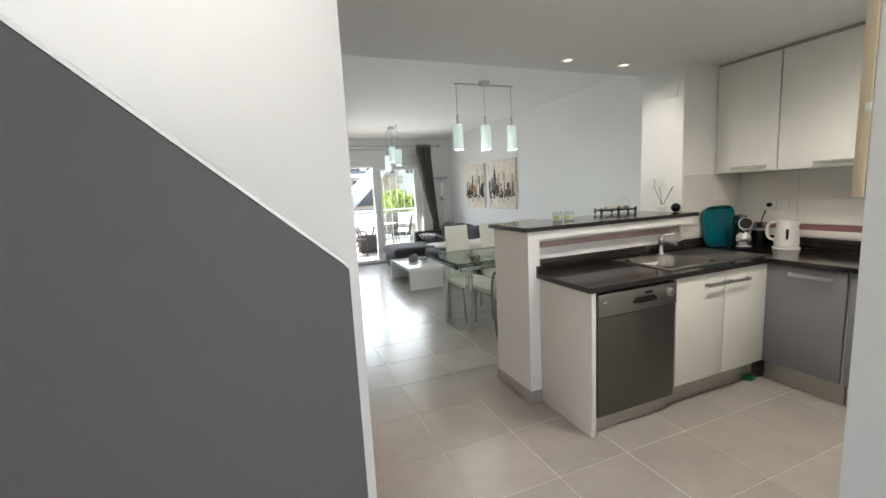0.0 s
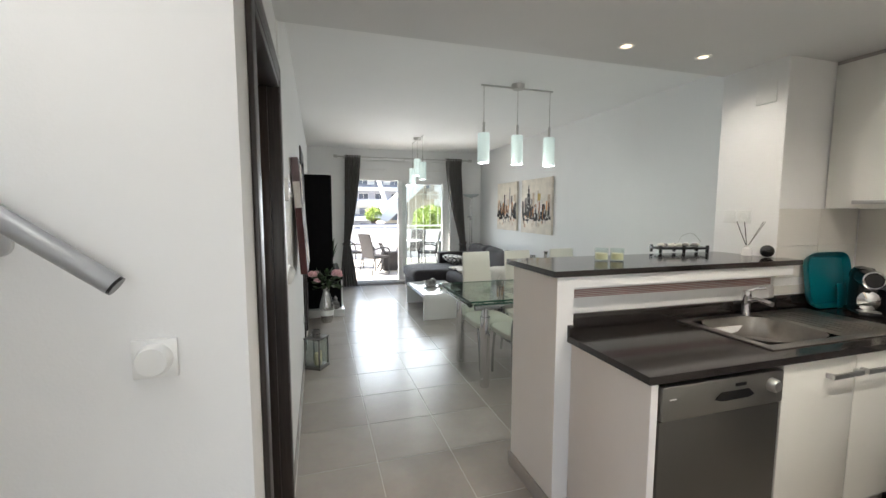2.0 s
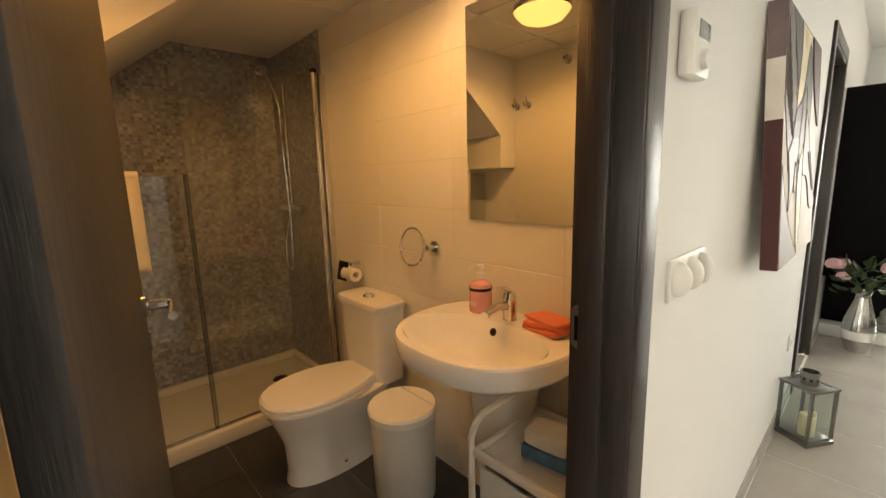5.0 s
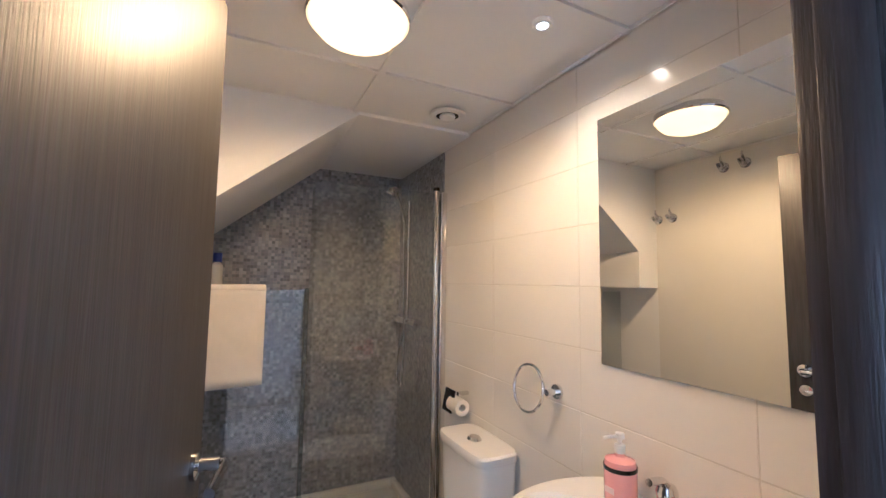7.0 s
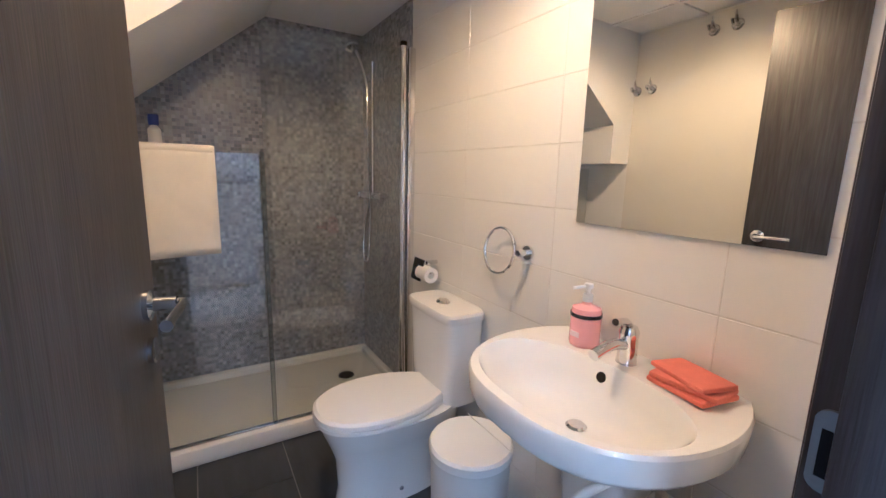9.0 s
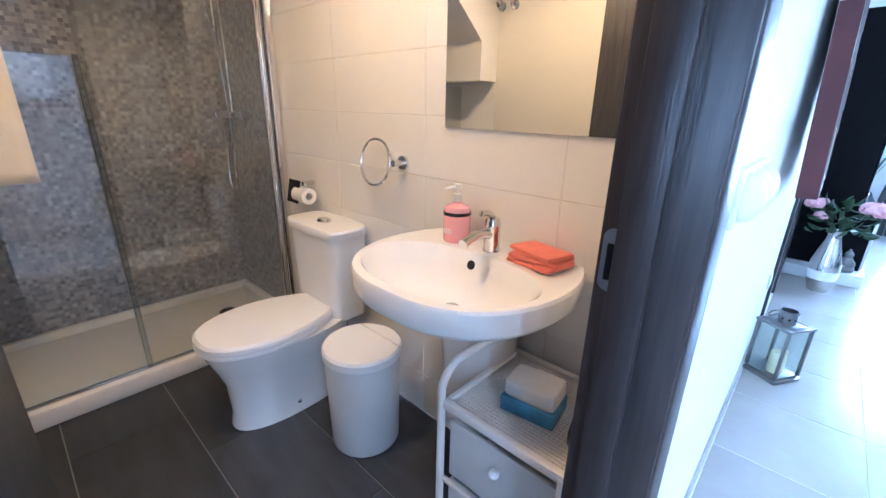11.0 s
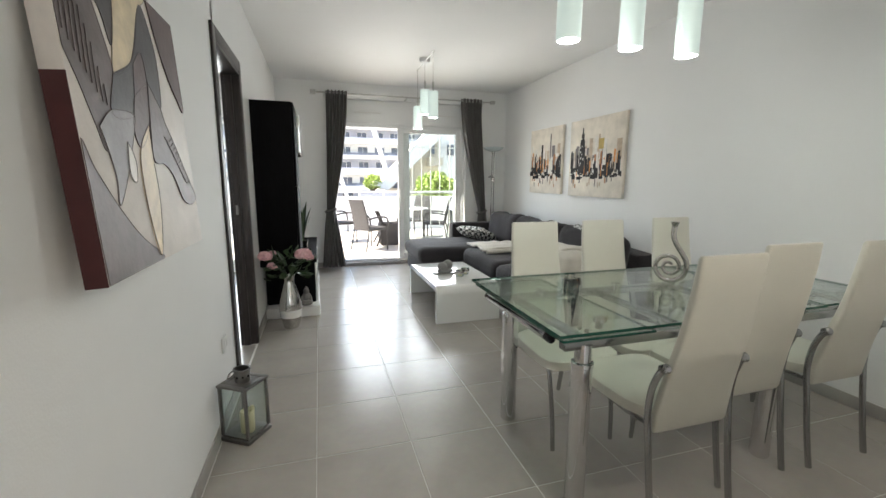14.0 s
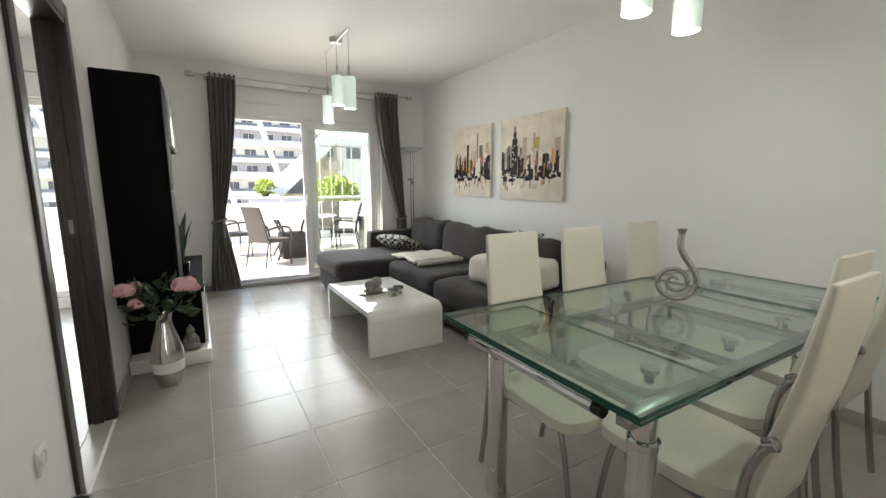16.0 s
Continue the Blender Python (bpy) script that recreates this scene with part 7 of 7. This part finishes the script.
def wicker_chair(loc, rz):
    ch = thing("wicker_armchair", "grey-brown wicker terrace armchair", "chair", loc, "terrace chairs", rz, local=True)
    part("seat", cushion((-0.24, -0.02, 0.38), (0.24, 0.44, 0.44), 0.5, 4, lump=0), WICKER, ch)
    part("backrest", loft([[(w * math.copysign(abs(math.cos(a)) ** 0.2, math.cos(a)), y + 0.02 * math.sin(a), z) for a in [2 * math.pi * i / 20 for i in range(20)]] for z, y, w in ((0.40, 0.0, 0.23), (0.6, -0.03, 0.23), (0.8, -0.08, 0.225), (0.96, -0.13, 0.215))]), WICKER, ch)
    for sx in (-1, 1):
        part("arm", tube([(sx * 0.25, -0.03, 0.60), (sx * 0.275, 0.12, 0.635), (sx * 0.28, 0.32, 0.63), (sx * 0.275, 0.40, 0.57), (sx * 0.26, 0.42, 0.40)], 0.017, 8, curve=4), WICKER, ch)
        part("front_leg", cyl((sx * 0.25, 0.41, 0), (sx * 0.24, 0.41, 0.40), 0.014, 8), WICKER, ch)
        part("back_leg", cyl((sx * 0.23, -0.09, 0), (sx * 0.22, 0.0, 0.42), 0.014, 8), WICKER, ch)
    return ch


w0 = wicker_chair((1.57, 10.80, -0.03), -58)
for x, y, rz in ((1.10, 12.05, -72), (3.42, 11.55, 68), (3.15, 12.55, 140)):
    copy_thing(w0, pose(x, y, -0.03, 0, 0, rz))
tt2 = thing("terrace_table", "oval terrace table with wicker pedestal", "table", (2.22, 11.5, -0.03))
part("top", loft([oval(2.22, 11.5, z, 0.80 * k, 0.62 * k, 48) for z, k in ((0.70, 0.97), (0.705, 1.0), (0.725, 1.0), (0.73, 0.985))]), GLOSSWHITE, tt2)
part("pedestal", box((1.99, 11.28, -0.03), (2.45, 11.72, 0.42), 0.03), WICKER, tt2)
for a in range(4):
    dx, dy = math.cos(a * 1.5708 + 0.78), math.sin(a * 1.5708 + 0.78)
    part("leg", tube([(2.22 + 0.45 * dx, 11.5 + 0.40 * dy, -0.03), (2.22 + 0.25 * dx, 11.5 + 0.25 * dy, 0.35), (2.22 + 0.42 * dx, 11.5 + 0.38 * dy, 0.70)], 0.02, 8, curve=5), WICKER, tt2)
ai = thing("terrace_storage_box", "pale grey terrace storage box", "box", (3.9, 11.8, -0.03))
part("body", box((3.55, 11.4, -0.03), (4.35, 12.1, 0.62), 0.01), PLASTICGREY, ai)
part("lid", box((3.53, 11.38, 0.62), (4.37, 12.12, 0.66), 0.01), PLASTIC, ai)

bm = bmesh.new()
vv = [bm.verts.new(p) for p in ((-900, -900, -3.4), (900, -900, -3.4), (900, 1500, -3.4), (-900, 1500, -3.4))]
bm.faces.new(vv)
setting("ground", bm, GROUND, "pale paving reaching to the horizon", "ground")


def block(x0, x1, y0, storeys, z0, step, label, slant):
    """A stepped terrace block: white slab bands, grey recessed walls, windows, glass balcony fronts, sloping white fins."""
    b = thing("apartment_building", label, "building", ((x0 + x1) / 2, y0 + 6, z0))
    for s in range(storeys):
        z = z0 + 3.0 * s
        y = y0 + step * s
        part("wall", box((x0, y + 2.0, z), (x1, y0 + 14, z + 2.75)), FACADEGREY if s % 2 == 0 else FACADE, b, smooth=False)
        part("slab", box((x0 - 0.4, y - 0.2, z + 2.75), (x1 + 0.4, y0 + 14.2, z + 3.05)), FACADE, b, smooth=False)
        part("balcony_front", box((x0, y, z), (x1, y + 0.12, z + 0.55)), FACADE, b, smooth=False)
        part("balcony_glass", box((x0, y + 0.03, z + 0.55), (x1, y + 0.08, z + 1.05)), DARKPANE if s % 2 else FACADEGREY, b, smooth=False)
        n = int((x1 - x0) / 3.4)
        for i in range(n):
            xa = x0 + 0.7 + 3.4 * i
            wn = part("window", box((xa, y + 1.93, z + 0.1), (xa + 1.9, y + 1.99, z + 2.2)), DARKPANE, b, smooth=False)
            part("window_frame", boxes([((xa - 0.06, y + 1.9, z + 0.1), (xa, y + 1.96, z + 2.26)), ((xa + 1.9, y + 1.9, z + 0.1), (xa + 1.96, y + 1.96, z + 2.26)), ((xa, y + 1.9, z + 2.2), (xa + 1.9, y + 1.96, z + 2.26)), ((xa + 0.92, y + 1.9, z + 0.1), (xa + 0.98, y + 1.96, z + 2.2))]), FACADE, wn, smooth=False)
    part("roof", box((x0 - 0.4, y0 + step * storeys, z0 + 3 * storeys + 0.05), (x1 + 0.4, y0 + 14, z0 + 3 * storeys + 0.4)), FACADE, b, smooth=False)
    for xs in slant:
        part("sloping_fin", extrude_poly([(xs, z0), (xs + 0.7, z0), (xs - 5.2 + 0.7, z0 + 3.0 * storeys), (xs - 5.2, z0 + 3.0 * storeys)], 1, y0 - 0.6, y0 + 0.6), FACADE, b, smooth=False)
    return b


block(-26, 26, 84, 6, -3.4, 1.2, "white and grey stepped apartment block across the gardens", (-14, -4, 6, 15))
nb = thing("stepped_annexe", "white building wing with a sloping roof edge", "building", (16, 34, -3.4))
BEIGE = mat("beige_render_wall", (0.50, 0.44, 0.36), rough=0.85, var=0.06, scale=0.6, bump=0.1, bscale=20)
part("wall", extrude_poly([(5.3, -3.4), (9.2, -3.4), (9.2, 4.2), (8.9, 4.2), (5.3, 0.9)], 1, 32.3, 40), BEIGE, nb, smooth=False)
part("sloping_parapet", extrude_poly([(4.5, 0.70), (5.4, 0.62), (8.95, 4.05), (9.1, 4.85), (8.15, 4.62)], 1, 31.3, 32.28), FACADE, nb, "white sloping parapet band", smooth=False)
part("slatted_screen", extrude_poly([(5.75, 0.72), (7.0, 0.72), (7.0, 2.0)], 1, 32.0, 32.29), DARKPANE, nb, smooth=False)
part("balcony_front", box((8.3, 31.2, 2.30), (9.25, 32.28, 2.86)), BEIGE, nb, smooth=False)
part("awning", extrude_poly([(4.0, 0.95), (4.9, 0.85), (4.95, 0.95), (4.5, 1.25)], 1, 30.6, 32.2), FACADE, nb, smooth=False)
part("upper_wall", box((9.21, 33.4, -3.4), (19, 42, 4.6)), FACADE, nb, smooth=False)
for k, x in enumerate((8.55, 10.2, 12.0, 13.8)):
    wn = part("window", box((x, 32.2 if k == 0 else 33.3, 3.15), (x + (0.36 if k == 0 else 1.0), 32.29 if k == 0 else 33.39, 3.95)), DARKPANE, nb, smooth=False)
pl = thing("garden_planter", "long grey planter wall on the neighbouring terrace", "planter", (5.0, 30.0, -3.4))
part("trough", box((3.3, 30.0, -3.4), (6.5, 30.5, 0.46)), FACADEGREY, pl, smooth=False)
part("rim", box((3.25, 29.95, 0.46), (6.55, 30.55, 0.54)), DARKPANE, pl, smooth=False)


def tree(loc, trunk_h, r, n, seed, label, flat=0.8):
    t = thing("garden_tree", label, "tree", loc, local=True)
    rg_ = random.Random(seed)
    part("trunk", tube([(0, 0, 0), (0.05, 0.02, trunk_h * 0.5), (0, 0, trunk_h)], 0.12, 8, radii=(0.13, 0.07), curve=3), BARK, t)
    for i in range(6):
        a = 1.05 * i
        part("limb", tube([(0, 0, trunk_h * 0.85), (0.4 * r * math.cos(a), 0.4 * r * math.sin(a), trunk_h + 0.3 * r), (0.75 * r * math.cos(a), 0.75 * r * math.sin(a), trunk_h + 0.6 * r)], 0.04, 6, radii=(0.05, 0.02), curve=3), BARK, t)
    verts, faces = [], []
    for i in range(n):
        d = Vector((rg_.gauss(0, 1), rg_.gauss(0, 1), rg_.gauss(0, 1))).normalized()
        k = (0.55 + 0.45 * rg_.random()) * (1 + 0.25 * noise.noise(d * 2.2 + Vector((seed, 0, 0))))
        c = Vector((d.x * r * k, d.y * r * k, trunk_h + 0.75 * r + d.z * r * flat * k))
        u = Vector((rg_.gauss(0, 1), rg_.gauss(0, 1), rg_.gauss(0, 1))).normalized()
        w = u.cross(Vector((rg_.gauss(0, 1), rg_.gauss(0, 1), 1))).normalized()
        L, W = 0.055 * r + 0.03, 0.03 * r + 0.015
        b = len(verts)
        verts += [c - u * L, c + w * W, c + u * L, c - w * W]
        faces.append((b, b + 1, b + 2, b + 3))
    me = bpy.data.meshes.new("crown")
    me.from_pydata([tuple(v) for v in verts], [], faces)
    me.materials.append(FOLIAGE)
    o = new("crown", me)
    o.parent = t


tree((7.4, 26.5, -3.4), 3.2, 1.25, 5000, 5, "round green garden tree beyond the parapet")
tree((4.3, 31.0, -3.4), 4.1, 0.62, 2500, 6, "small yellow-green tree near the far building")
hg = bmesh.new()
box((-3, 21, -3.4), (5.5, 21.3, 0.55), bm=hg)
for i in range(18):
    box((-3 + 0.47 * i, 20.97, 0.1), (-2.6 + 0.47 * i, 21.0, 0.5), bm=hg)
setting("garden_wall", hg, FACADEGREY, "grey garden wall with panels beyond the terrace", "wall")

# ---- ground floor tiles, last ----
fl0 = setting("floor", boxes([((-2.57, -1.1, -0.15), (KX, 2.205, -0.0015)), ((WX, 2.205, -0.15), (KX, 3.32, -0.0015)), ((WX, 3.32, -0.15), (EX, NY, -0.0015)), ((0.205, 5.70, -0.15), (WX, 6.40, -0.0015))]), GROUT, "light grout bed under greige floor tiles", "floor")
P = 0.4525
MESH = {}


def floor_tile(x0, y0, x1, y1, parent):
    key = (round(x1 - x0, 3), round(y1 - y0, 3))
    if key not in MESH:
        MESH[key] = finish("floor_tile", box((0, 0, -0.006), (key[0], key[1], 0.0), 0.0012, 1), TILE, False)
    o = new("floor_tile", MESH[key])
    o.parent = parent
    o.location = (x0, y0, 0)


for i in range(-1, 8):
    for j in range(-13, 10):
        x0, y0 = 0.765 + P * i, 4.85 + P * j
        xe = KX if y0 + P / 2 < 3.24 else EX
        a, b = max(x0, WX) + 0.0015, min(x0 + P, xe) - 0.0015
        c, d = max(y0, -1.1) + 0.0015, min(y0 + P, NY) - 0.0015
        if b - a > 0.02 and d - c > 0.02:
            floor_tile(a, c, b, d, fl0)
for i in range(-8, 0):
    for j in range(-13, -8):
        x0, y0 = 0.765 + P * i - P, 4.85 + P * j
        a, b = max(x0, -2.57) + 0.0015, min(x0 + P, WX) - 0.0015
        c, d = max(y0, -1.1) + 0.0015, min(y0 + P, 1.08) - 0.0015
        if b - a > 0.02 and d - c > 0.02:
            floor_tile(a, c, b, d, fl0)
floor_tile(0.207, 5.702, WX - 0.0015, 6.398, fl0)
flb = setting("floor_bedroom", boxes([((-3.15, 3.83, -0.15), (0.205, NY, -0.006))]), GROUT, "grout bed of the bedroom floor", "floor")
bm = bmesh.new()
for i in range(8):
    for j in range(12):
        x0, y0 = 0.205 - P * (i + 1), 3.95 + P * j
        box((max(x0, -3.15), y0 + 0.0015, -0.006), (x0 + P - 0.003, min(y0 + P, NY) - 0.0015, 0.0), bm=bm)
tagged(part("bedroom_tiles", bm, TILE, flb, smooth=False), kind="stuff")
